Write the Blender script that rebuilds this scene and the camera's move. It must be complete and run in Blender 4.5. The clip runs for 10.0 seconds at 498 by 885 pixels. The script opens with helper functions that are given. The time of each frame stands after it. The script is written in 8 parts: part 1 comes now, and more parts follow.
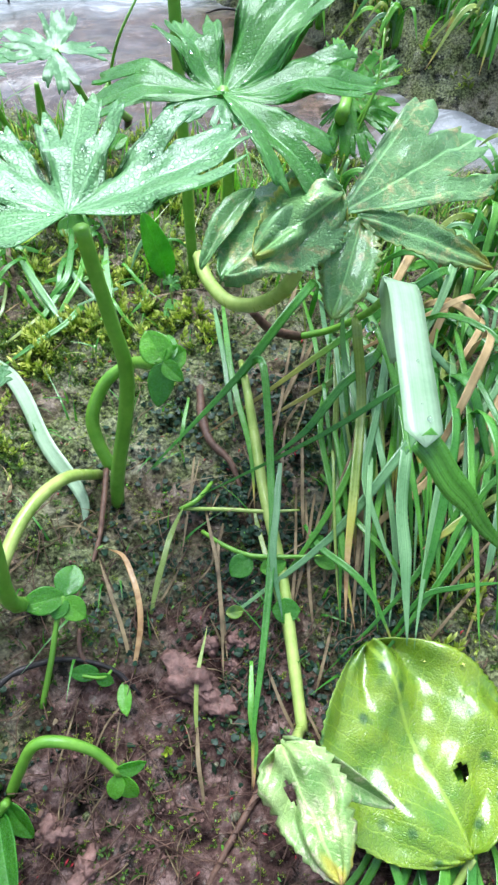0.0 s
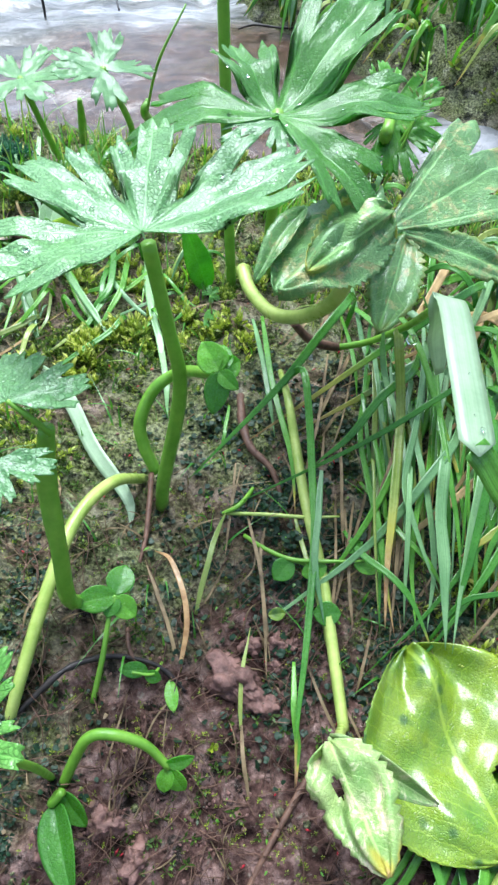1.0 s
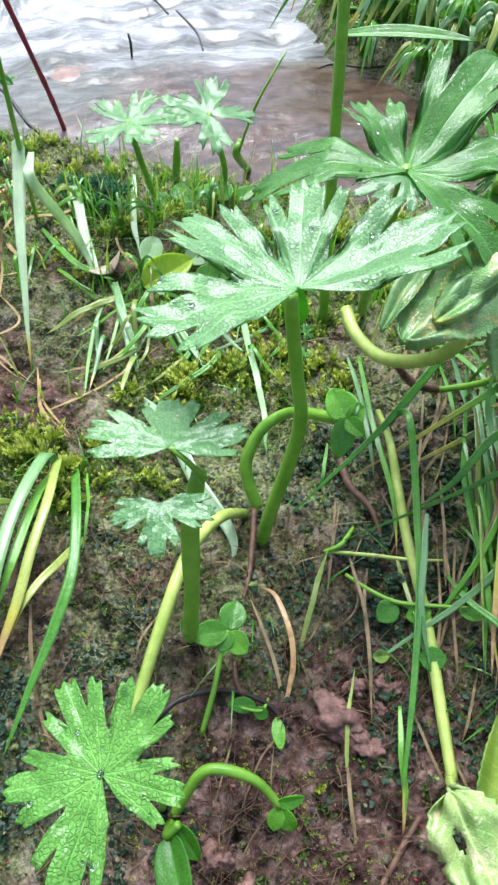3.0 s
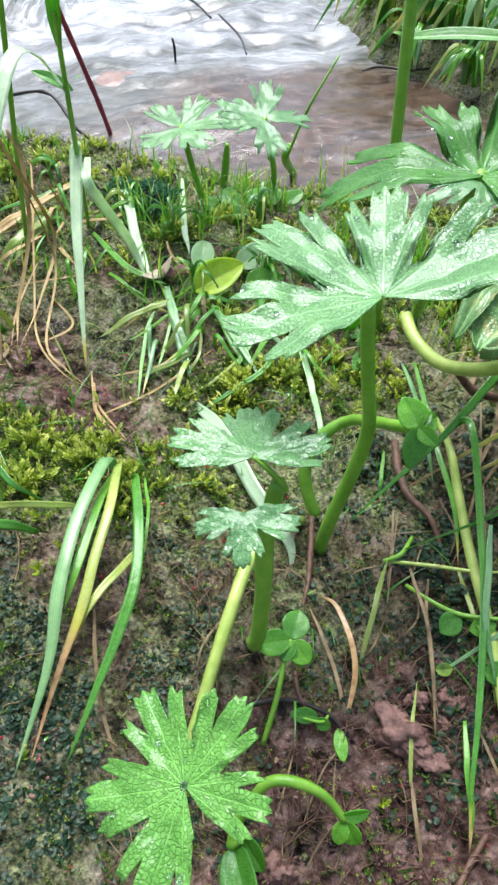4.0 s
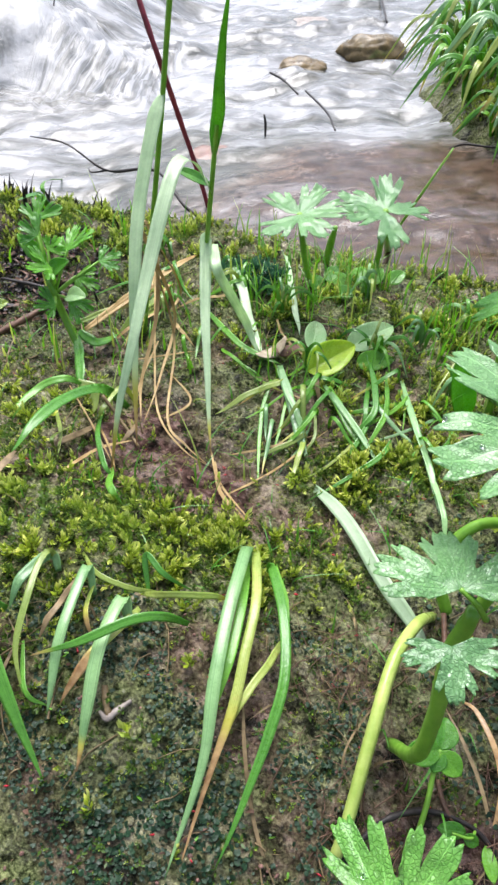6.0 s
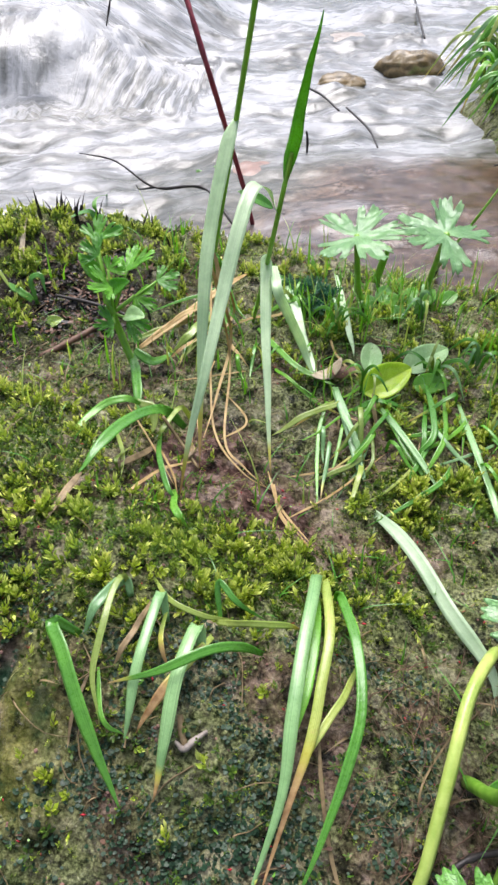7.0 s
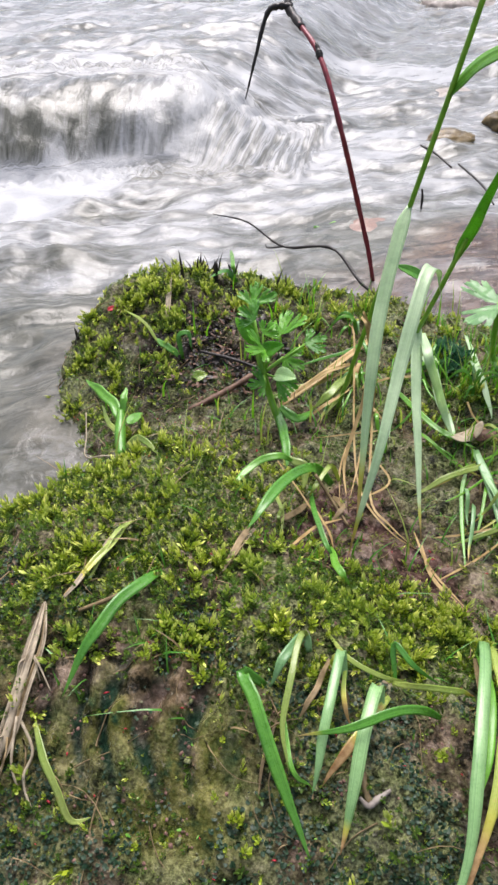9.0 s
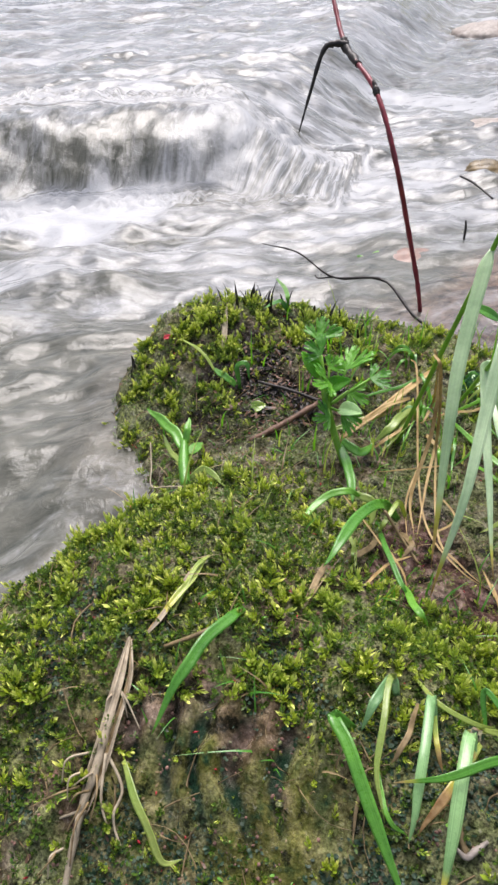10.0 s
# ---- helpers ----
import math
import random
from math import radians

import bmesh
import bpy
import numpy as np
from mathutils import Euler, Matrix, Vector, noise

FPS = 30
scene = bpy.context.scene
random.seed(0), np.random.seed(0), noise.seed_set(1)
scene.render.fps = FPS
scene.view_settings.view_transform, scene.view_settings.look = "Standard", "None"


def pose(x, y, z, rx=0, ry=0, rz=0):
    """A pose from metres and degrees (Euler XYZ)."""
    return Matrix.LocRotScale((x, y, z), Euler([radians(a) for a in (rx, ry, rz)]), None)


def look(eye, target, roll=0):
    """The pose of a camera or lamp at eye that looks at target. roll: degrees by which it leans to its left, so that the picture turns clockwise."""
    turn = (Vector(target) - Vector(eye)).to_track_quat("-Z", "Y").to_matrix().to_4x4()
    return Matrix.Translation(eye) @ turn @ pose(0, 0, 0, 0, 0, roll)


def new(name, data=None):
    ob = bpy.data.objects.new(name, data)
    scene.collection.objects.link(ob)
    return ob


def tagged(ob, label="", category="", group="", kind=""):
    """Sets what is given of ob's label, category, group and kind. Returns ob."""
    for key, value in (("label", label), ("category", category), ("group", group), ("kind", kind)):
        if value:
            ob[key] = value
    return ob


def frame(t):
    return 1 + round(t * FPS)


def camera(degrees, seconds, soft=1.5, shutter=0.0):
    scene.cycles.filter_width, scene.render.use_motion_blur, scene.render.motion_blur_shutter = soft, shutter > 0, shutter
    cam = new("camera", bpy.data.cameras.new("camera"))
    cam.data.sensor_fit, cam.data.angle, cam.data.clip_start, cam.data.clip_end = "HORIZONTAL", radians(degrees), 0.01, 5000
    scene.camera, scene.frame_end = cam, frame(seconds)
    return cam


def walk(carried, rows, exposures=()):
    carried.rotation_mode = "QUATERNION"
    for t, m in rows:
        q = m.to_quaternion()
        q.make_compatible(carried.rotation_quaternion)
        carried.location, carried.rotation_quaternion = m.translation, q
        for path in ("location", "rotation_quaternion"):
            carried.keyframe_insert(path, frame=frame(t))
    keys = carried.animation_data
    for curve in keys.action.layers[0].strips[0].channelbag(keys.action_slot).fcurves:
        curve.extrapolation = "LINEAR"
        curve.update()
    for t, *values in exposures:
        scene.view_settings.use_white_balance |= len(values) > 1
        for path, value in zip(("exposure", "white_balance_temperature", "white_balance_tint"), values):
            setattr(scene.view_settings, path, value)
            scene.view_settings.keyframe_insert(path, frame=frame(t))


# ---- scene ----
cam = camera(41.5, 10.0, soft=2.6)
METRES, EYE, TILT, LEAN, TURN = 0.30, 0.30, -50.0, -4.0, 0.0
ROWS = [
    (0.0, 0.0000, 0.0000, 0.0000, 0.001, 0.001, 0.000),
    (0.5, -0.0245, -0.0123, 0.0022, 0.569, 0.297, -0.086),
    (1.0, -0.0551, -0.0382, -0.0021, 1.104, 0.687, -0.895),
    (1.5, -0.0918, -0.0426, 0.0121, 2.267, 1.311, -1.660),
    (2.0, -0.1200, -0.0548, 0.0182, 2.916, 1.634, -2.025),
    (3.5, -0.2081, -0.0725, 0.0268, 5.687, 2.655, -3.456),
    (4.0, -0.2455, -0.0687, 0.0303, 6.726, 2.509, -3.899),
    (4.5, -0.3126, -0.1218, 0.0446, 7.254, 3.152, -5.268),
    (5.0, -0.3588, -0.1267, 0.0592, 8.103, 3.818, -5.923),
    (5.5, -0.3990, -0.1275, 0.0889, 9.115, 5.034, -6.176),
    (7.0, -0.5453, -0.1465, 0.1298, 11.276, 6.465, -7.606),
    (7.5, -0.6099, -0.1893, 0.1319, 12.585, 6.659, -8.580),
    (8.0, -0.6623, -0.2286, 0.1297, 14.426, 7.366, -9.543),
    (8.5, -0.7081, -0.2726, 0.1435, 16.169, 8.318, -10.205),
    (9.0, -0.7355, -0.2925, 0.1481, 16.891, 8.457, -10.589),
    (9.5, -0.7888, -0.3170, 0.1510, 17.618, 8.833, -10.849),
    (10.0, -0.8792, -0.3549, 0.1584, 17.800, 9.845, -11.900),
]
walk(cam, [(t, pose(0, 0, EYE, TILT, LEAN, TURN) @ pose(METRES * x, METRES * y, METRES * z, 90 + pitch, roll, yaw)) for t, x, y, z, yaw, pitch, roll in ROWS],
     exposures=[(0.0, 1.8, 5700, 8.0), (1.5, 1.77, 5900, 9.5), (4.5, 1.65, 6300, 11.5), (7.5, 1.5, 6650, 16.0), (10.0, 1.32, 6780, 16.0)])

# ---- world and light: a bright overcast day ----
world = bpy.data.worlds.new("overcast")
scene.world = world
world.use_nodes = True
wn = world.node_tree
sky = wn.nodes.new("ShaderNodeTexSky")
sky.sky_type = "NISHITA"
sky.sun_disc = False
sky.sun_elevation, sky.sun_rotation = radians(64), radians(-20)
sky.air_density, sky.dust_density, sky.ozone_density = 1.0, 3.0, 1.0
grey = wn.nodes.new("ShaderNodeHueSaturation")
grey.inputs["Saturation"].default_value = 0.8
wn.links.new(sky.outputs[0], grey.inputs["Color"])
wn.links.new(grey.outputs[0], wn.nodes["Background"].inputs[0])
wn.nodes["Background"].inputs[1].default_value = 0.088
sun = new("sun", bpy.data.lights.new("sun", "SUN"))
sun.data.energy, sun.data.angle, sun.data.color = 2.4, radians(42), (0.97, 0.99, 1.0)
sun.matrix_world = look((-0.50, 1.22, 2.0), (-0.2, 0.3, 0.0))

# ---- materials ----


def nodes_of(name):
    m = bpy.data.materials.new(name)
    m.use_nodes = True
    return m, m.node_tree.nodes, m.node_tree.links, m.node_tree.nodes["Principled BSDF"]


def coords(n, l, scale=1.0, stretch=(1, 1, 1), kind="Object"):
    tc, mp = n.new("ShaderNodeTexCoord"), n.new("ShaderNodeMapping")
    mp.inputs["Scale"].default_value = [scale * s for s in stretch]
    l.new(tc.outputs[kind], mp.inputs[0])
    return mp.outputs[0]


def noise_node(n, l, vec, scale, detail=4.0, rough=0.55, warp=0.0):
    t = n.new("ShaderNodeTexNoise")
    t.inputs["Scale"].default_value, t.inputs["Detail"].default_value = scale, detail
    t.inputs["Roughness"].default_value, t.inputs["Distortion"].default_value = rough, warp
    l.new(vec, t.inputs["Vector"])
    return t.outputs["Fac"]


def ramp(n, l, fac, stops):
    r = n.new("ShaderNodeValToRGB")
    e = r.color_ramp.elements
    while len(e) < len(stops):
        e.new(0.5)
    for el, (p, c) in zip(e, stops):
        el.position, el.color = p, (*c, 1) if len(c) == 3 else c
    l.new(fac, r.inputs[0])
    return r.outputs["Color"]


def mix(n, l, fac, a, b, mode="MIX"):
    m = n.new("ShaderNodeMix")
    m.data_type, m.blend_type = "RGBA", mode
    for sock, v in ((m.inputs[0], fac), (m.inputs[6], a), (m.inputs[7], b)):
        if isinstance(v, bpy.types.NodeSocket):
            l.new(v, sock)
        else:
            sock.default_value = v if isinstance(v, (int, float)) else (*v, 1)
    return m.outputs[2]


def level(n, l, fac, lo, hi, a=0.0, b=1.0):
    r = n.new("ShaderNodeMapRange")
    r.interpolation_type = "SMOOTHSTEP"
    for k, v in zip((1, 2, 3, 4), (lo, hi, a, b)):
        r.inputs[k].default_value = v
    l.new(fac, r.inputs[0])
    return r.outputs[0]


def relief(n, l, shader, fac, strength, depth):
    b = n.new("ShaderNodeBump")
    b.inputs["Strength"].default_value, b.inputs["Distance"].default_value = strength, depth
    l.new(fac, b.inputs["Height"])
    l.new(b.outputs[0], shader.inputs["Normal"])
    return b


def attribute(n, name):
    a = n.new("ShaderNodeAttribute")
    a.attribute_name = name
    return a.outputs["Fac"]


def see_through(n, l, shader, colour, share):
    """Leaves let some light through."""
    t, m, out = n.new("ShaderNodeBsdfTranslucent"), n.new("ShaderNodeMixShader"), n["Material Output"]
    if isinstance(colour, bpy.types.NodeSocket):
        l.new(colour, t.inputs[0])
    else:
        t.inputs[0].default_value = (*colour, 1)
    m.inputs[0].default_value = share
    l.new(shader.outputs[0], m.inputs[1])
    l.new(t.outputs[0], m.inputs[2])
    l.new(m.outputs[0], out.inputs[0])


def maths(n, l, kind, a, b=None):
    m = n.new("ShaderNodeMath")
    m.operation = kind
    for sock, v in zip(m.inputs, (a, b)):
        if isinstance(v, bpy.types.NodeSocket):
            l.new(v, sock)
        elif v is not None:
            sock.default_value = v
    return m.outputs[0]


def leaf_material(name, dark, light, old=None, rough=0.32, share=0.3, scale=60.0, age=(0.62, 0.78), coat=0.25, spots=False, veins=False, wet=0.0, pale=0.25, film_rough=0.16, lines=0.6, rugged=0.5):
    """A wet leaf: blotches, fine grain, a net of veins laid out along and beside the midrib, worn patches where old is given."""
    m, n, l, s = nodes_of(name)
    v = coords(n, l)
    broad = noise_node(n, l, v, scale, 5, 0.6)
    col = ramp(n, l, broad, [(0.3, dark), (0.7, light)])
    fine = noise_node(n, l, v, scale * 22, 2)
    col = mix(n, l, 0.13, col, ramp(n, l, fine, [(0.3, (0.35, 0.35, 0.35)), (0.7, (1, 1, 1))]), "MULTIPLY")
    height = mix(n, l, 0.5, noise_node(n, l, v, scale * 9, 3), noise_node(n, l, v, scale * 2.5, 2))
    if old and not spots:
        worn = level(n, l, noise_node(n, l, v, scale * 1.3, 8, 0.75, 0.6), *age)
        col = mix(n, l, worn, col, old)
    if veins:
        beside = maths(n, l, "ABSOLUTE", attribute(n, "beside"))
        wander = maths(n, l, "MULTIPLY", noise_node(n, l, v, scale * 2.2, 3), 0.9)
        run = maths(n, l, "SUBTRACT", maths(n, l, "MULTIPLY", attribute(n, "along"), 9.0), maths(n, l, "MULTIPLY", beside, 12.0))
        side = maths(n, l, "ABSOLUTE", maths(n, l, "SUBTRACT", maths(n, l, "FRACT", maths(n, l, "ADD", run, wander)), 0.5))
        web = maths(n, l, "MAXIMUM", level(n, l, side, 0.07, 0.0, 0.0, 0.7), level(n, l, beside, 0.011, 0.002))
        cells = n.new("ShaderNodeTexVoronoi")
        cells.feature = "DISTANCE_TO_EDGE"
        cells.inputs["Scale"].default_value = 620
        l.new(v, cells.inputs["Vector"])
        net = level(n, l, cells.outputs["Distance"], 0.0, 0.16)
        col = mix(n, l, level(n, l, web, 0.0, 1.0, 0.0, pale), col, [min(1, c * 1.5 + 0.04) for c in light])
        col = mix(n, l, level(n, l, net, 0.0, 1.0, 0.12, 0.0), col, [0.5 * c for c in dark])
        height = mix(n, l, 0.3, height, maths(n, l, "MULTIPLY", net, maths(n, l, "SUBTRACT", 1.0, web)))
    else:
        col = mix(n, l, level(n, l, attribute(n, "vein"), 0.2, 1.0, 0.0, 0.32), col, [min(1, c * 1.7 + 0.03) for c in light])
        stripes = n.new("ShaderNodeTexNoise")
        stripes.noise_dimensions = "1D"
        stripes.inputs["Scale"].default_value, stripes.inputs["Detail"].default_value = 7.0, 3.0
        l.new(attribute(n, "across"), stripes.inputs["W"])
        col = mix(n, l, lines, col, ramp(n, l, stripes.outputs["Fac"], [(0.36, (0.5, 0.55, 0.5)), (0.6, (1, 1, 1))]), "MULTIPLY")
    if spots:
        spot = n.new("ShaderNodeTexVoronoi")
        spot.inputs["Scale"].default_value = 85
        l.new(v, spot.inputs["Vector"])
        gap = maths(n, l, "ADD", spot.outputs["Distance"], maths(n, l, "MULTIPLY", fine, 0.08))
        col = mix(n, l, level(n, l, gap, 0.36, 0.14, 0.0, 0.85), col, old)
        col = mix(n, l, level(n, l, gap, 0.11, 0.07, 0.0, 0.8), col, (0.05, 0.05, 0.012))
    wither = ramp(n, l, noise_node(n, l, v, scale * 6, 4), [(0.3, (0.3, 0.17, 0.06)), (0.7, (0.55, 0.4, 0.18))])
    col = mix(n, l, level(n, l, attribute(n, "dry"), 0.45, 1.0), mix(n, l, level(n, l, attribute(n, "dry"), 0.0, 0.5), col, (0.42, 0.42, 0.07)), wither)
    info = n.new("ShaderNodeObjectInfo")
    hsv = n.new("ShaderNodeHueSaturation")
    l.new(level(n, l, info.outputs["Random"], 0, 1, 0.8, 1.2), hsv.inputs["Value"])
    l.new(level(n, l, info.outputs["Random"], 1, 0, 0.488, 0.508), hsv.inputs["Hue"])
    l.new(col, hsv.inputs["Color"])
    l.new(hsv.outputs[0], s.inputs["Base Color"])
    film = level(n, l, noise_node(n, l, v, scale * 1.1, 4, 0.6), 0.42, 0.6, 0.0, wet)
    l.new(maths(n, l, "SUBTRACT", level(n, l, fine, 0.25, 0.75, rough - 0.1, rough + 0.14), film), s.inputs["Roughness"])
    s.inputs["Coat Weight"].default_value, s.inputs["Coat Roughness"].default_value = coat, film_rough
    relief(n, l, s, height, rugged, 0.0016)
    glow = n.new("ShaderNodeHueSaturation")
    glow.inputs["Hue"].default_value, glow.inputs["Saturation"].default_value, glow.inputs["Value"].default_value = 0.488, 1.1, 1.6
    l.new(hsv.outputs[0], glow.inputs["Color"])
    see_through(n, l, s, glow.outputs[0], share)
    return m


def plain_material(name, dark, light, rough=0.6, scale=120.0, stretch=(1, 1, 1), depth=0.0008, coat=0.0, dots=None, share=0.0, island=False, shine=0.25):
    m, n, l, s = nodes_of(name)
    v = coords(n, l, 1.0, stretch)
    f = noise_node(n, l, v, scale, 6, 0.65)
    col = ramp(n, l, f, [(0.28, dark), (0.72, light)])
    if island:
        geo = n.new("ShaderNodeNewGeometry")
        col = mix(n, l, 0.75, col, ramp(n, l, geo.outputs["Random Per Island"], [(0.1, (0.3, 0.38, 0.25)), (0.5, (0.85, 0.9, 0.75)), (0.9, (1, 1, 1))]), "MULTIPLY")
    if dots:
        col = mix(n, l, level(n, l, noise_node(n, l, v, scale * 0.3, 4, 0.6, 0.5), 0.55, 0.66), col, dots)
    l.new(col, s.inputs["Base Color"])
    l.new(level(n, l, noise_node(n, l, v, scale * 2.3, 3), 0.3, 0.7, rough - 0.12, rough + 0.12), s.inputs["Roughness"])
    s.inputs["Coat Weight"].default_value, s.inputs["Coat Roughness"].default_value = coat, 0.12
    s.inputs["Specular IOR Level"].default_value = shine
    relief(n, l, s, f, 0.6, depth)
    if share:
        see_through(n, l, s, col, share)
    return m


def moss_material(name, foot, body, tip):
    """Moss: each shoot its own green, pale where it grows at the tip, its foot darkened as painted shade."""
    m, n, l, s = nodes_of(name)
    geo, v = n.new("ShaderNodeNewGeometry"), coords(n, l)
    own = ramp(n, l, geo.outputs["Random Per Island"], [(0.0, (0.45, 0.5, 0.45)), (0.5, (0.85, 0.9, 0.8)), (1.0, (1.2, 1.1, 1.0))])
    piece_height = attribute(n, "piece_height")
    # the dark foot colour paints in the shade low between shoots
    col = mix(n, l, level(n, l, piece_height, 0.55, 1.0), mix(n, l, level(n, l, piece_height, 0.0, 0.5), foot, body), tip)
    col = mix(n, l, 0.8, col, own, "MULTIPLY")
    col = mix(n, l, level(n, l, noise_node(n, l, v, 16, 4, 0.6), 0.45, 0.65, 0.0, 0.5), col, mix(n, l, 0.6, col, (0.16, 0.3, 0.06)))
    l.new(col, s.inputs["Base Color"])
    s.inputs["Roughness"].default_value, s.inputs["Specular IOR Level"].default_value = 0.3, 0.22
    see_through(n, l, s, col, 0.3)
    return m


def soil_material():
    """Wet mud: olive grey with algae, turning to red-brown earth where the mesh says so."""
    m, n, l, s = nodes_of("wet_soil")
    v = coords(n, l)
    big, mid, fine = noise_node(n, l, v, 14, 5, 0.6, 0.3), noise_node(n, l, v, 75, 8, 0.66), noise_node(n, l, v, 420, 5, 0.65)
    speck = noise_node(n, l, v, 260, 6, 0.7, 0.5)
    # near-black low ends put contact shade into the colour of the relief's hollows
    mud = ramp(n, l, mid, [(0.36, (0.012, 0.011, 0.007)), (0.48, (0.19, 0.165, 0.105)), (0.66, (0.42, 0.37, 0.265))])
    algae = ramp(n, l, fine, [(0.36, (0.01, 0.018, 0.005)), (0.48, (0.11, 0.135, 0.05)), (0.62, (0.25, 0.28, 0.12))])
    col = mix(n, l, level(n, l, big, 0.34, 0.54, 0.25, 0.85), mud, algae)
    col = mix(n, l, attribute(n, "algae"), col, ramp(n, l, mid, [(0.34, (0.012, 0.05, 0.025)), (0.48, (0.1, 0.105, 0.022)), (0.66, (0.26, 0.235, 0.07))]))
    # the furrows' troughs are coloured dark teal
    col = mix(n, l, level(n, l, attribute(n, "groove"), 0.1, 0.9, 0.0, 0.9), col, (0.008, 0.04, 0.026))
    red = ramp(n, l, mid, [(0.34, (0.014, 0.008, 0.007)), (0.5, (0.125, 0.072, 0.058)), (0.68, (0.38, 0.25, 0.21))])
    col = mix(n, l, attribute(n, "earth"), col, red)
    # black patches here, and the fine multiply further down, paint in crevice shade
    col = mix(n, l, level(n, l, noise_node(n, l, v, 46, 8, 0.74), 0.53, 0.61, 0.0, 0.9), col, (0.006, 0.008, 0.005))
    col = mix(n, l, level(n, l, speck, 0.6, 0.68, 0.0, 0.5), col, (0.34, 0.32, 0.25))
    col = mix(n, l, level(n, l, attribute(n, "bed"), 0, 1), col, ramp(n, l, mid, [(0.3, (0.03, 0.02, 0.012)), (0.7, (0.16, 0.11, 0.075))]))
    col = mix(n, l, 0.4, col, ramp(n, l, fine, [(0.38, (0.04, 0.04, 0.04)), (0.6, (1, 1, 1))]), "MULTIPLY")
    col = mix(n, l, attribute(n, "peat"), col, ramp(n, l, fine, [(0.4, (0.003, 0.003, 0.002)), (0.6, (0.02, 0.015, 0.013)), (0.72, (0.1, 0.08, 0.075))]))
    l.new(level(n, l, mid, 0.48, 0.6, 0.02, 0.35), s.inputs["Specular IOR Level"])
    l.new(col, s.inputs["Base Color"])
    l.new(level(n, l, mid, 0.42, 0.58, 0.9, 0.2), s.inputs["Roughness"])
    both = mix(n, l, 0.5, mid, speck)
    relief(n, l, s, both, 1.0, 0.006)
    return m


def water_material():
    """Running water: clear brown shallows, grey-green turbid flow, white foam drawn out along the current."""
    m, n, l, s = nodes_of("running_water")
    join = n.new("ShaderNodeCombineXYZ")
    l.new(maths(n, l, "MULTIPLY", attribute(n, "downstream"), 0.42), join.inputs[0])
    l.new(attribute(n, "crossstream"), join.inputs[1])
    flow = join.outputs[0]
    v = coords(n, l)
    fast, tumble = attribute(n, "fast"), attribute(n, "tumble")
    streak, small = noise_node(n, l, flow, 13, 5, 0.6, 1.3), noise_node(n, l, flow, 48, 4, 0.6, 1.0)
    cloud, lace = noise_node(n, l, flow, 5.5, 4, 0.55, 0.8), noise_node(n, l, v, 60, 5, 0.65, 1.2)
    froth = maths(n, l, "ADD", mix(n, l, 0.5, streak, cloud), maths(n, l, "MULTIPLY", maths(n, l, "SUBTRACT", small, 0.5), 0.24))
    froth = maths(n, l, "ADD", froth, maths(n, l, "MULTIPLY", fast, 0.1))
    froth = maths(n, l, "ADD", froth, maths(n, l, "MULTIPLY", tumble, maths(n, l, "MULTIPLY", lace, 0.75)))
    foam = level(n, l, froth, 0.46, 0.8, 0.02, 0.9)
    deep = ramp(n, l, small, [(0.3, (0.03, 0.033, 0.024)), (0.7, (0.13, 0.128, 0.105))])
    # light and dark reflection patches of the pool, put into its brown as noise
    shallow = ramp(n, l, mix(n, l, 0.5, small, lace), [(0.36, (0.02, 0.012, 0.007)), (0.64, (0.2, 0.125, 0.08))])
    body = mix(n, l, level(n, l, fast, 0.1, 0.6), shallow, deep)
    l.new(mix(n, l, foam, body, (0.36, 0.367, 0.38)), s.inputs["Base Color"])
    l.new(level(n, l, fast, 0.0, 0.55, 0.45, 0.0), s.inputs["Transmission Weight"])
    s.inputs["IOR"].default_value = 1.33
    l.new(level(n, l, foam, 0, 1, 0.05, 0.45), s.inputs["Roughness"])
    relief(n, l, s, mix(n, l, 0.45, streak, mix(n, l, 0.65, small, lace)), 0.32, 0.012)
    return m


SOIL, WATER_MAT = soil_material(), water_material()
LEAF = leaf_material("buttercup_leaf", (0.12, 0.37, 0.055), (0.26, 0.56, 0.13), scale=45, share=0.5, rough=0.38, coat=0.5, veins=True, wet=0.16, film_rough=0.17, rugged=0.95)
YOUNG_LEAF = leaf_material("young_leaf", (0.11, 0.29, 0.1), (0.23, 0.46, 0.19), scale=45, share=0.38, rough=0.36, coat=0.5, veins=True, wet=0.16, pale=0.15, film_rough=0.17, rugged=0.95)
HERB_LEAF = leaf_material("herb_leaf", (0.07, 0.28, 0.02), (0.18, 0.48, 0.05), scale=45, share=0.5, rough=0.32, coat=0.4, veins=True, wet=0.1, pale=0.15, film_rough=0.2)
LIME_LEAF = leaf_material("lime_leaf", (0.22, 0.4, 0.03), (0.42, 0.58, 0.08), scale=45, share=0.5, rough=0.3, coat=0.4, veins=True, wet=0.1)
HOARY_LEAF = leaf_material("pale_leaf", (0.26, 0.46, 0.2), (0.48, 0.64, 0.36), scale=45, share=0.4, rough=0.34, coat=0.4, veins=True, wet=0.1)
OLD_LEAF = leaf_material("worn_leaf", (0.13, 0.31, 0.085), (0.3, 0.53, 0.2), (0.55, 0.5, 0.22), scale=60, share=0.35, age=(0.51, 0.66), coat=0.5, rough=0.44, veins=True, wet=0.14, pale=0.35, film_rough=0.17, rugged=0.95)
YELLOW_LEAF = leaf_material("spotted_leaf", (0.1, 0.235, 0.006), (0.26, 0.36, 0.012), (0.02, 0.09, 0.005), rough=0.42, scale=40, share=0.2, coat=1.0, spots=True, veins=True, wet=0.2, pale=0.4, film_rough=0.2)
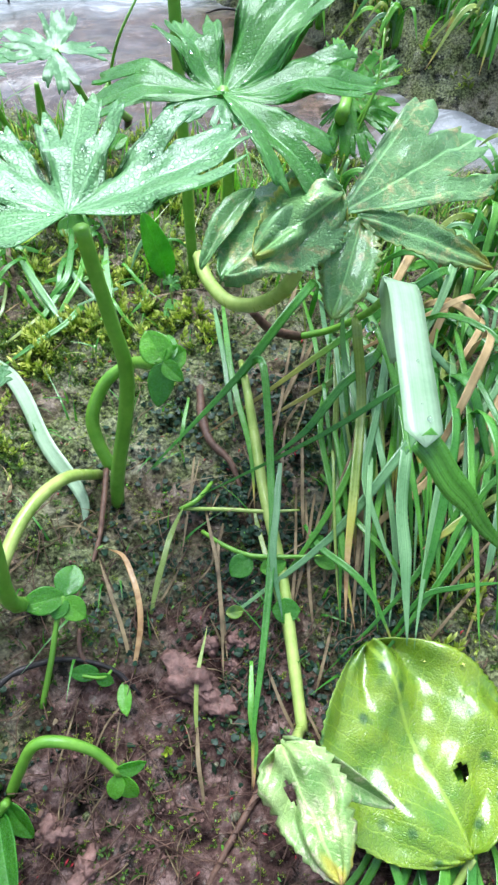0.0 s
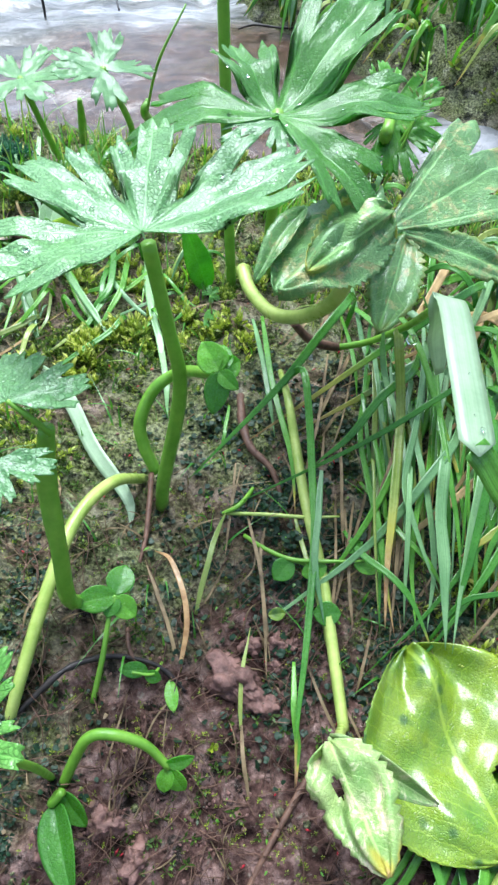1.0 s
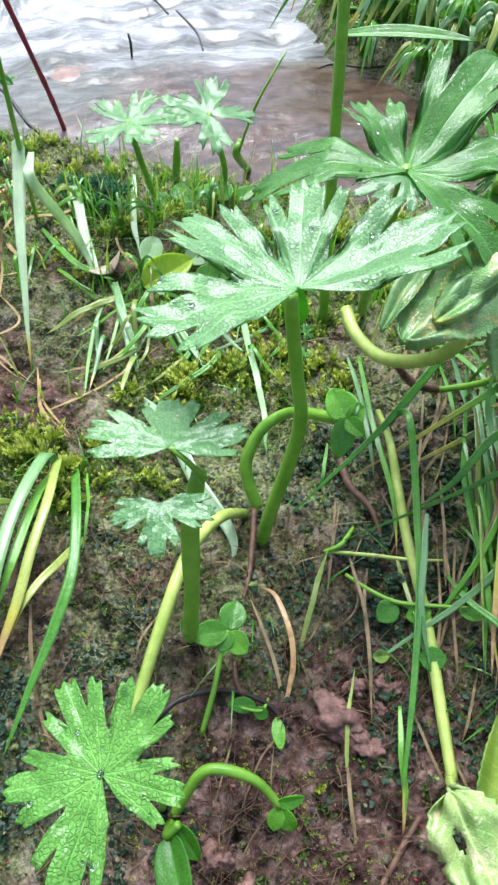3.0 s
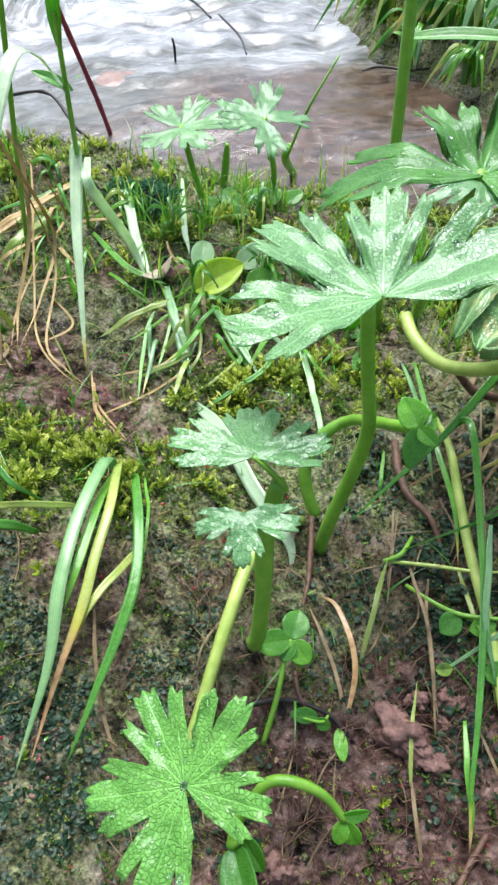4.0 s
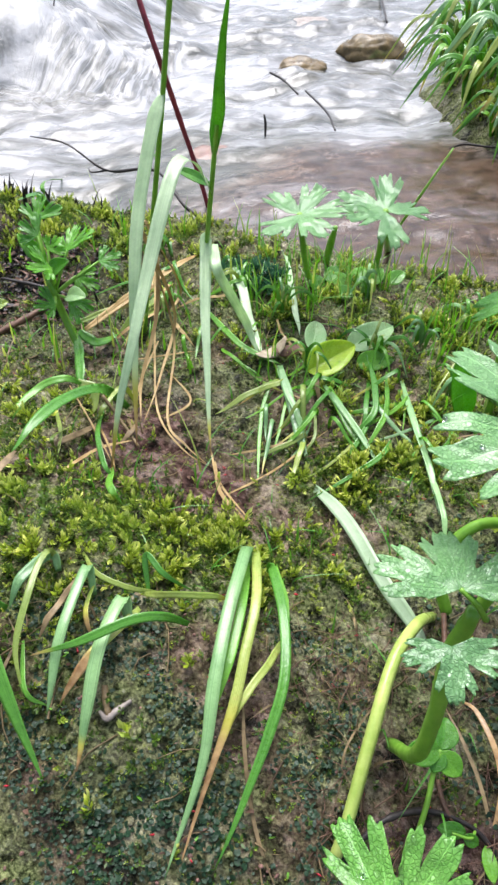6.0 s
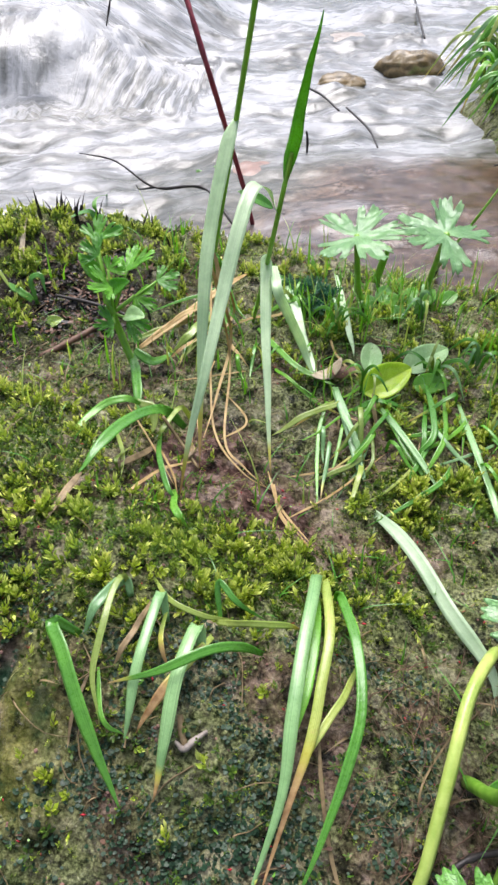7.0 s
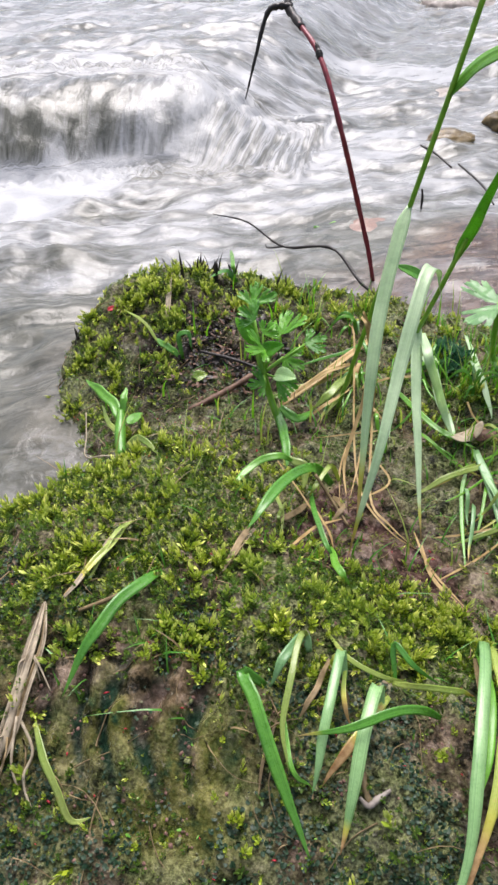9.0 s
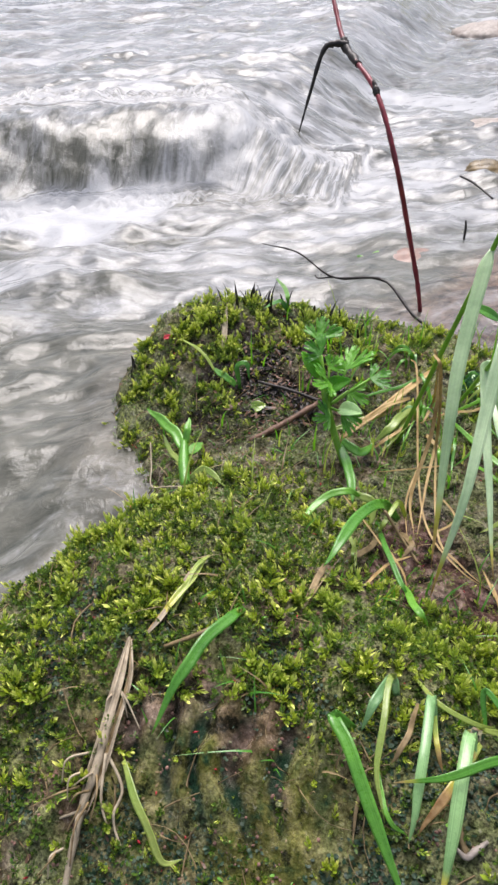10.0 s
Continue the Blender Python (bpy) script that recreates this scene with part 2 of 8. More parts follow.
WILTED = leaf_material("wilted_leaf", (0.13, 0.3, 0.06), (0.4, 0.52, 0.2), (0.6, 0.55, 0.36), scale=60, age=(0.5, 0.62), veins=True, pale=0.4, coat=0.4)
GRASS = leaf_material("grass_blade", (0.065, 0.24, 0.025), (0.155, 0.43, 0.05), scale=30, rough=0.32, share=0.35)
BLUE_GRASS = leaf_material("glaucous_blade", (0.13, 0.3, 0.1), (0.28, 0.49, 0.21), scale=30, rough=0.34, coat=0.3, share=0.3)
HOARY_GRASS = leaf_material("hoary_blade", (0.33, 0.48, 0.27), (0.56, 0.7, 0.46), scale=30, rough=0.38, coat=0.3, share=0.35, lines=0.25)
PALE_GRASS = leaf_material("yellowing_blade", (0.2, 0.32, 0.05), (0.42, 0.5, 0.13), (0.45, 0.28, 0.09), scale=28, age=(0.6, 0.75), share=0.35)
HERB_GRASS = leaf_material("fresh_blade", (0.09, 0.3, 0.02), (0.2, 0.5, 0.045), scale=30, rough=0.32, share=0.4)
STRAW = plain_material("dead_straw", (0.06, 0.04, 0.02), (0.34, 0.25, 0.13), 0.5, 90, depth=0.0005, share=0.2)
TAN = plain_material("tan_straw", (0.28, 0.17, 0.06), (0.62, 0.46, 0.22), 0.5, 60, depth=0.0005, share=0.25)
STALK = plain_material("green_stalk", (0.12, 0.31, 0.022), (0.26, 0.5, 0.055), 0.4, 70, depth=0.0003, coat=0.15, share=0.25, shine=0.5)
PALE_STALK = plain_material("pale_stalk", (0.22, 0.34, 0.05), (0.5, 0.58, 0.16), 0.36, 60, depth=0.0003, coat=0.35, share=0.15)
RED_BARK = plain_material("red_bark", (0.07, 0.008, 0.012), (0.27, 0.03, 0.045), 0.45, 150, (1, 1, 0.4), 0.0008, 0.2)
BLACK_BARK = plain_material("black_bark", (0.008, 0.007, 0.006), (0.035, 0.028, 0.025), 0.55, 180, depth=0.0006, coat=0.1)
ROOT = plain_material("brown_root", (0.04, 0.02, 0.014), (0.17, 0.095, 0.06), 0.55, 170, depth=0.0006)
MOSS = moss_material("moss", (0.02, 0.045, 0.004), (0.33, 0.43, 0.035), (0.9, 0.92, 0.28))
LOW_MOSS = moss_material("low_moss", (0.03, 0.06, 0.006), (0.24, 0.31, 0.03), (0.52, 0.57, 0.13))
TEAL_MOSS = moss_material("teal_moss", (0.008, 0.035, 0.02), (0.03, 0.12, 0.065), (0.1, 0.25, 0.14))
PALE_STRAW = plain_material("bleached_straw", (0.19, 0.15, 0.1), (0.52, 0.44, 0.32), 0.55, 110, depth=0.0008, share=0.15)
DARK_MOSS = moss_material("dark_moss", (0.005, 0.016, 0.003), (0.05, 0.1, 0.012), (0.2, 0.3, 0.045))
LIVERWORT = plain_material("liverwort", (0.004, 0.014, 0.007), (0.018, 0.05, 0.02), 0.5, 120, depth=0.0006)
STONE = plain_material("wet_stone", (0.04, 0.03, 0.012), (0.2, 0.14, 0.06), 0.35, 60, depth=0.003, coat=0.1, dots=(0.09, 0.1, 0.025))
PALE_STONE = plain_material("pale_stone", (0.12, 0.1, 0.085), (0.38, 0.33, 0.29), 0.5, 60, depth=0.003)
RED_STONE = plain_material("red_stone", (0.1, 0.055, 0.04), (0.26, 0.16, 0.125), 0.4, 60, depth=0.002, coat=0.1)
CLOD = plain_material("red_clod", (0.05, 0.026, 0.02), (0.27, 0.15, 0.12), 0.5, 160, depth=0.004)
RED_BIT = plain_material("red_bit", (0.22, 0.008, 0.014), (0.5, 0.04, 0.055), 0.4, 300, depth=0.0002)


DROP, dn, dl, ds = nodes_of("water_drop")
ds.inputs["Base Color"].default_value = (0.95, 0.97, 0.97, 1)
ds.inputs["Transmission Weight"].default_value, ds.inputs["Roughness"].default_value, ds.inputs["IOR"].default_value = 1.0, 0.02, 1.33

# ---- the ground, the stream bed and the banks ----
SHORE = [(30.0, -5.0), (9.0, -1.0), (3.0, 0.25), (0.9, 0.63), (0.25, 0.645), (0.03, 0.645), (-0.14, 0.68), (-0.29, 0.70), (-0.45, 0.715), (-0.56, 0.70), (-0.645, 0.62),
         (-0.645, 0.50), (-0.61, 0.425), (-0.535, 0.37), (-0.515, 0.34), (-0.535, 0.27), (-0.565, 0.19), (-0.59, 0.10), (-0.66, -0.25), (-1.1, -0.75), (-3.0, -1.6), (-9.0, -3.4), (-60.0, -14.0), (-60.0, -40.0), (30.0, -40.0)]
FAR_SHORE = [(0.9, 0.70), (0.40, 0.80), (0.22, 0.86), (0.06, 1.04), (-0.03, 1.14), (-0.07, 1.36), (-0.03, 1.52), (0.05, 1.72), (0.2, 2.4), (0.6, 3.2), (9.0, 5.0), (30.0, 9.0), (30.0, -2.5), (9.0, 0.1), (3.0, 0.62)]
SWELL_X = (-0.58, -0.48, -0.38, -0.28, -0.18, -0.06, 0.08, 0.25)
SWELL_Y = (0.02, 0.12, 0.22, 0.33, 0.45, 0.60)
SWELLS = [
    (-0.003, 0.002, -0.002, -0.019, -0.015, 0.045),
    (-0.016, 0.029, 0.033, 0.010, 0.007, 0.009),
    (-0.004, 0.021, 0.006, 0.021, -0.001, 0.020),
    (-0.009, 0.014, 0.025, -0.005, -0.001, 0.016),
    (-0.024, 0.028, 0.015, -0.020, 0.016, -0.000),
    (-0.019, 0.010, -0.020, 0.017, -0.002, 0.008),
    (-0.014, -0.001, 0.016, 0.014, -0.006, 0.011),
    (-0.022, -0.010, 0.005, -0.001, 0.010, 0.004),
]
WATER = -0.035


def inside(x, y, poly):
    """The distance to a shoreline, positive on the land; takes numbers or arrays."""
    x, y = np.asarray(x, float), np.asarray(y, float)
    best, within = np.full(x.shape, 99.0), np.zeros(x.shape, bool)
    for (ax, ay), (bx, by) in zip(poly, poly[1:] + poly[:1]):
        ex, ey = bx - ax, by - ay
        u = np.clip(((x - ax) * ex + (y - ay) * ey) / (ex * ex + ey * ey), 0, 1)
        best = np.minimum(best, np.hypot(x - ax - u * ex, y - ay - u * ey))
        if ey:
            within = within ^ (((ay > y) != (by > y)) & (x < ax + (y - ay) / ey * ex))
    return np.where(within, best, -best)


def ease(a, b, v):
    v = np.clip((v - a) / (b - a), 0.0, 1.0)
    return v * v * (3 - 2 * v)


def land(x, y):
    """The height of the near bank's top, without its shore."""
    z = np.full(np.shape(x), -0.018)
    for cx, row in zip(SWELL_X, SWELLS):
        for cy, a in zip(SWELL_Y, row):
            z = z + a * np.exp(-((x - cx) ** 2 + (y - cy) ** 2) / 0.01445)
    return z


def h(x, y):
    """The ground's height: near bank, stream bed, far bank."""
    x, y = np.asarray(x, float), np.asarray(y, float)
    d, f = inside(x, y, SHORE), inside(x, y, FAR_SHORE)
    bed = WATER - 0.018 - 0.05 * ease(0.03, 0.25, np.minimum(-d, -f)) + 0.008 * np.sin(9 * x + 4 * y) * np.sin(7 * y - 3 * x)
    far = bed + (0.03 + 0.05 * ease(0, 0.06, f) + 0.35 * ease(0.0, 1.2, f)) * ease(-0.05, 0.03, f) + 0.012 * np.sin(31 * x) * np.sin(27 * y) * ease(0, 0.1, f)
    near = bed + (land(x, y) + 0.5 * ease(0.9, 5.0, d) - bed) * ease(-0.03, 0.022, d)
    return np.where(f > -0.05, far, near)


def quick(name, verts, faces, material):
    """A mesh of many alike polygons from arrays."""
    me = bpy.data.meshes.new(name)
    m, k = faces.shape
    me.vertices.add(len(verts))
    me.vertices.foreach_set("co", np.ascontiguousarray(verts, np.float32).ravel())
    me.loops.add(m * k)
    me.loops.foreach_set("vertex_index", np.ascontiguousarray(faces, np.int32).ravel())
    me.polygons.add(m)
    me.polygons.foreach_set("loop_start", np.arange(0, m * k, k, dtype=np.int32))
    me.update(calc_edges=True)
    me.materials.append(material)
    me.polygons.foreach_set("use_smooth", np.ones(m, bool))
    return me


def fresh(name, verts, faces, material, smooth=True):
    me = bpy.data.meshes.new(name)
    me.from_pydata(verts, [], faces)
    me.materials.append(material)
    if smooth:
        me.polygons.foreach_set("use_smooth", [True] * len(me.polygons))
    me.update()
    return me


def marks(me, name, values):
    a = me.attributes.new(name, "FLOAT", "POINT")
    a.data.foreach_set("value", values)


def steps(*spans):
    """Grid lines: spans of (from, to, step), each following on the one before."""
    out = []
    for a, b, s in spans:
        k = max(1, round((b - a) / s))
        out += [a + (b - a) * i / k for i in range(k)]
    return out + [spans[-1][1]]


def rumple(x, y, *layers):
    """Sums of smooth noise over arrays: layers of (height, frequency across x, frequency across y, seed)."""
    x, y = np.broadcast_arrays(np.asarray(x, float), np.asarray(y, float))
    out = [sum(a * noise.noise((px * fx, py * fy, k)) for a, fx, fy, k in layers) for px, py in zip(x.ravel().tolist(), y.ravel().tolist())]
    return np.array(out).reshape(x.shape)


GRIT = ((0.0068, 26, 26, 0), (0.0058, 70, 70, 3), (0.0036, 150, 150, 7))


def ground_z(x, y):
    return float(h(x, y) + rumple(x, y, *GRIT))


def sheet(xs, ys, z, name, material, keep=None):
    """A grid over the plan; keep: which of its squares are built."""
    gx, gy = np.meshgrid(xs, ys)
    verts = np.stack([gx, gy, z], -1).reshape(-1, 3).tolist()
    k = len(xs)
    faces = [(j * k + i, j * k + i + 1, (j + 1) * k + i + 1, (j + 1) * k + i) for j in range(len(ys) - 1) for i in range(k - 1) if keep is None or keep[j, i]]
    return fresh(name, verts, faces, material)


xs = steps((-60, -6, 6), (-6, -1.5, 0.25), (-1.5, -0.66, 0.03), (-0.66, 0.34, 0.0028), (0.34, 1.0, 0.025), (1.0, 6.0, 0.25), (6.0, 60, 6))
ys = steps((-40, -2, 4), (-2, -0.1, 0.1), (-0.1, 0.02, 0.012), (0.02, 0.73, 0.0028), (0.73, 1.7, 0.015), (1.7, 5, 0.15), (5, 80, 5))
gx, gy = np.meshgrid(xs, ys)
out = np.maximum.reduce([0 * gx, gy - 5.0, np.abs(gx) - 6.0, -gy - 2.0])
gz = h(gx, gy) + rumple(gx, gy, GRIT[0]) + rumple(gx, gy, *GRIT[1:]) * ease(0.78, 0.7, gy) + 0.22 * out ** 0.9 + 0.35 * rumple(gx, gy, (1, 0.2, 0.2, 5)) * np.minimum(1.0, out)
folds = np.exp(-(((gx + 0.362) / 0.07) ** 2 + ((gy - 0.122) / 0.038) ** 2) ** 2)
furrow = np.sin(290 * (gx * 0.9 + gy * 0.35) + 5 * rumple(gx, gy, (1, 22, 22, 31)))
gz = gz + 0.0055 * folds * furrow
gz = gz - 0.03 * ease(WATER + 0.002, WATER - 0.012, gz) * (gy > 0.2)
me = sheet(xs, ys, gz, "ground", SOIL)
earth = 1.5 * ease(0.24, 0.12, gy + 1.2 * np.abs(gx - 0.01)) + rumple(gx, gy, (0.6, 22, 22, 9)) * ease(0.32, 0.1, gy) + 0.6 * ease(0.02, 0.3, rumple(gx, gy, (1, 16, 16, 4), (0.4, 50, 50, 5))) + 0.8 * np.exp(-(((gx + 0.255) / 0.085) ** 2 + ((gy - 0.315) / 0.06) ** 2) ** 2)
earth = earth * ease(1.2, 0.5, np.hypot(gx, gy))
marks(me, "earth", np.clip(earth, 0, 1).ravel())
marks(me, "algae", np.clip(1.2 * np.exp(-(((gx + 0.365) / 0.11) ** 2 + ((gy - 0.115) / 0.06) ** 2) ** 2) * (0.7 + rumple(gx, gy, (0.9, 30, 30, 12))), 0, 0.9).ravel())
marks(me, "peat", np.clip(np.exp(-(((gx + 0.475) / 0.125) ** 2 + ((gy - 0.535) / 0.13) ** 2) ** 2) * (0.8 + rumple(gx, gy, (0.9, 26, 26, 15))), 0, 0.95).ravel())
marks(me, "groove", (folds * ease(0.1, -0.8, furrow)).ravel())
marks(me, "bed", (ease(WATER + 0.004, WATER - 0.02, gz) * (gy > 0.2)).ravel())
tagged(new("ground", me), "wet muddy stream bank with algae and bare red-brown earth", "ground", kind="structure")


# ---- the water ----
def rush(x, y):
    """How fast and broken the water runs: calm in the pool between the banks, wild upstream."""
    pool = np.exp(-(((x + 0.06) / 0.32) ** 2 + ((y - 0.93) / 0.24) ** 2) ** 1.2)
    return np.clip(1.05 - 1.15 * pool, 0, 1)


def over(x, y):
    """The way upstream from the foot of the ledge."""
    return (y - 1.07) * 0.97 - (x + 0.95) * 0.25 + rumple(x, y, (0.13, 3.0, 3.0, 1), (0.05, 8, 8, 2))


def ledge(x, y):
    """The stream drops over a ledge of stones upstream."""
    return 0.13 * ease(0.0, 0.3, over(x, y)) ** 0.7 * ease(-0.60, -0.90, x) + 0.035 * ease(0.6, 3.5, y)


wx = np.array(steps((-9, -2.4, 0.3), (-2.4, -1.4, 0.03), (-1.4, 0.35, 0.008), (0.35, 1.2, 0.05), (1.2, 9, 0.5)))
wy = np.array(steps((-6, 0.0, 0.3), (0.0, 0.15, 0.02), (0.15, 1.9, 0.008), (1.9, 3.2, 0.03), (3.2, 9, 0.3)))
gx, gy = np.meshgrid(wx, wy)
fast, drop, shore = rush(gx, gy), ledge(gx, gy), inside(gx, gy, SHORE)
near = ease(-0.02, 0.10, np.minimum(-shore, -inside(gx, gy, FAR_SHORE) + 0.03))
climb = over(gx, gy)
steep = ease(-0.02, 0.05, climb) * ease(0.4, 0.28, climb) * ease(-0.55, -0.8, gx)
swirl = rumple(gx, gy, (0.07, 2.3, 2.3, 41), (0.02, 6, 6, 42))
along = (0.91 * gx + 0.41 * gy) * (1 - steep) + (0.25 * gx - 0.97 * gy) * steep
across = (-0.41 * gx + 0.91 * gy + swirl) * (1 - steep) + (0.97 * gx + 0.25 * gy + 0.4 * swirl) * steep
waves = rumple(along, across, (0.018, 5, 11, 0), (0.008, 13, 30, 2)) + rumple(gx, gy, (0.007, 17, 17, 5), (0.004, 34, 34, 6))
stones = sum(a * np.exp(-((gx - cx) / sx) ** 2 - ((gy - cy) / sy) ** 2) for a, cx, cy, sx, sy in ((0.022, -0.78, 0.76, 0.10, 0.06), (0.02, -0.98, 0.6, 0.1, 0.1), (0.018, -0.33, 1.42, 0.1, 0.05), (0.015, -0.6, 1.5, 0.12, 0.06)))
wz = WATER + (0.15 + 0.85 * near) * np.maximum(fast, 0.5) * (1 - 0.5 * steep) * waves + rumple(gx, gy, (0.0012, 30, 30, 8)) + drop + stones - 0.012 * fast * near
me = sheet(wx, wy, wz, "stream", WATER_MAT, shore[:-1, :-1] < 0.4)
tumble = np.exp(-((climb + 0.02) / 0.07) ** 2) * ease(-0.82, -0.96, gx) + 0.35 * np.exp(-((climb - 0.33) / 0.06) ** 2) * ease(-0.5, -0.7, gx) - 0.2 * steep * ease(-0.75, -0.95, gx) - 0.4 * np.exp(-(((gx + 0.72) / 0.22) ** 2 + ((gy - 0.42) / 0.32) ** 2) ** 1.5)
fast = fast - 0.5 * ease(0.25, 0.02, -shore)
for key, values in (("fast", np.clip(fast, -1, 1)), ("tumble", np.clip(tumble, -1, 1)), ("downstream", along), ("crossstream", across)):
    marks(me, key, values.ravel())
tagged(new("stream", me), "fast shallow stream with white foam and a brown pool", "water", kind="structure")

# ---- the kit: things, stalks, blades and leaves ----


def thing(name, base, label, category, group=""):
    ob = new(name)
    ob.empty_display_size = 0.01
    ob.location = base
    return tagged(ob, label, category, group)


def part(name, me, parent, label=""):
    ob = new(name, me)
    ob.parent = parent
    return tagged(ob, label)


def glide(points, count):
    """A smooth line through the points: positions at even steps."""
    p = [Vector(q) for q in points]
    p = [2 * p[0] - p[1]] + p + [2 * p[-1] - p[-2]]
    out, spans = [], len(p) - 3
    for k in range(count):
        s = k / (count - 1) * spans
        i = min(int(s), spans - 1)
        u = s - i
        a, b, c, d = p[i:i + 4]
        out.append(0.5 * (2 * b + (c - a) * u + (2 * a - 5 * b + 4 * c - d) * u * u + (3 * b - a - 3 * c + d) * u ** 3))
    return out


def frames(line, face):
    """Along, side and normal at each place of a line, the normal kept near face."""
    out = []
    for k, q in enumerate(line):
        t = (line[min(k + 1, len(line) - 1)] - line[max(k - 1, 0)]).normalized()
        s = t.cross(Vector(face))
        if s.length < 0.08 and out:
            s = out[-1][1]
        s.normalize()
        if out and s.dot(out[-1][1]) < -0.2:
            s.negate()
        out.append((t, s, s.cross(t)))
    return out


def tube(name, parent, points, radii, material, sides=7, knots=0.0, count=None, label="", seed=0):
    """A round stalk, stem, root or stick; radii run along it; knots swells it unevenly."""
    rnd = random.Random(seed + len(points) * 7)
    count = count or max(6, 5 * len(points))
    line, base = glide(points, count), parent.location if parent else Vector()
    verts, faces = [], []
    for k, (q, (t, s, nn)) in enumerate(zip(line, frames(line, (0.13, -0.62, 0.78)))):
        u = k / (count - 1) * (len(radii) - 1)
        i = min(int(u), len(radii) - 2)
        r = radii[i] + (radii[i + 1] - radii[i]) * (u - i)
        r *= 1 + knots * rnd.uniform(-1, 1)
        for j in range(sides):
            a = 2 * math.pi * j / sides
            verts.append(q - base + r * (math.cos(a) * s + math.sin(a) * nn) * (1 + 0.5 * knots * rnd.uniform(-1, 1)))
    for k in range(count - 1):
        for j in range(sides):
            a, b = k * sides + j, k * sides + (j + 1) % sides
            faces.append((a, b, b + sides, a + sides))
    faces += [tuple(range(sides))[::-1], tuple(range((count - 1) * sides, count * sides))]
    me = fresh(name, verts, faces, material)
    return part(name, me, parent, label)


def blade(parent, points, width, material, fold=0.13, base=0.55, tip=0.35, twist=(0.0, 0.0), dry=None, face=(0.05, -0.6, 0.8), name="blade", label="", count=None):
    """A grass blade: a thin keeled strip along the points. base: its width at the foot; tip: the share that tapers;
    twist: degrees at foot and tip; dry: (from, to) along it, where it has withered."""
    count = count or max(9, 5 * len(points))
    line, foot = glide(points, count), parent.location
    verts, faces, vein, age, across = [], [], [], [], []
    rnd = random.Random(int(1e6 * abs(sum(c for q in line for c in q))))
    lean, wob, own = rnd.uniform(-30, 30), rnd.uniform(0, 50), rnd.uniform(0, 40)
    cross = ((-1, 0), (-0.5, 0.55), (0, 1), (0.5, 0.55), (1, 0))
    for k, (q, (t, s, nn)) in enumerate(zip(line, frames(line, face))):
        u = k / (count - 1)
        a = radians(twist[0] + (twist[1] - twist[0]) * u + (lean * noise.noise((u * 3, wob, 0)) * 1.6 if width < 0.013 else 0))
        q = q + s * (0.22 * width * noise.noise((u * 4, 3.0, wob)) * min(1.0, 4 * u))
        s, nn = math.cos(a) * s + math.sin(a) * nn, math.cos(a) * nn - math.sin(a) * s
        w = 0.5 * width * (base + (1 - base) * min(1.0, u * 5)) * min(1.0, max(0.02, (1 - u) / tip)) ** 0.75
        for sign, thick in ((1, 0.0), (-1, 0.05)):
            for c, keel in cross[::sign]:
                verts.append(q - foot + s * (c * w) - nn * (keel * fold * w + thick * w * (0.3 + keel)))
                vein.append(0.45 if c == 0 else 0.0)
                across.append(c + own)
                age.append(float(ease(dry[0], dry[1], u)) if dry else 0.0)
    for k in range(count - 1):
        for j in range(10):
            a, b = k * 10 + j, k * 10 + (j + 1) % 10
            faces.append((a, a + 10, b + 10, b))
    faces += [tuple(range(10)), tuple(range(10 * count - 10, 10 * count))[::-1]]
    me = fresh(name, verts, faces, material)
    marks(me, "across", across)
    marks(me, "vein", vein)
    marks(me, "dry", age)
    return part(name, me, parent, label)


def leaf_mesh(name, foot, centre, rows, material, thick=0.0004, keep=None):
    """Two skins over rows of (place, along, beside, dry); each row runs across the leaf. keep(j, i): which squares exist."""
    k, n = len(rows[0]), len(rows)
    top = [q[0] for row in rows for q in row]
    normals = []
    for j in range(n):
        for i in range(k):
            a = rows[min(j + 1, n - 1)][i][0] - rows[max(j - 1, 0)][i][0]
            b = rows[j][min(i + 1, k - 1)][0] - rows[j][max(i - 1, 0)][0]
            normals.append(b.cross(a).normalized() if b.cross(a).length > 1e-12 else Vector((0, 0, 1)))
    verts = [p - foot for p in top] + [p - foot - thick * q for p, q in zip(top, normals)]
    faces, edge, m = [], {}, k * n
    for j in range(n - 1):
        for i in range(k - 1):
            if keep and not keep(j, i):
                continue
            f = (j * k + i, j * k + i + 1, (j + 1) * k + i + 1, (j + 1) * k + i)
            faces += [f, tuple(v + m for v in f[::-1])]
            for a, b in zip(f, f[1:] + f[:1]):
                edge[(a, b)] = 1
    faces += [(b, a, a + m, b + m) for a, b in edge if (b, a) not in edge]
    me = fresh(name, verts, faces, material)
    for c, key in ((1, "along"), (2, "beside"), (3, "dry")):
        marks(me, key, [q[c] for row in rows for q in row] * 2)
    return me


def basis(centre, tip, normal):
    f = Vector(tip) - Vector(centre)
    size = f.length
    f.normalize()
    nn = Vector(normal)
    nn = (nn - nn.dot(f) * f).normalized()
    return f, nn.cross(f), nn, size


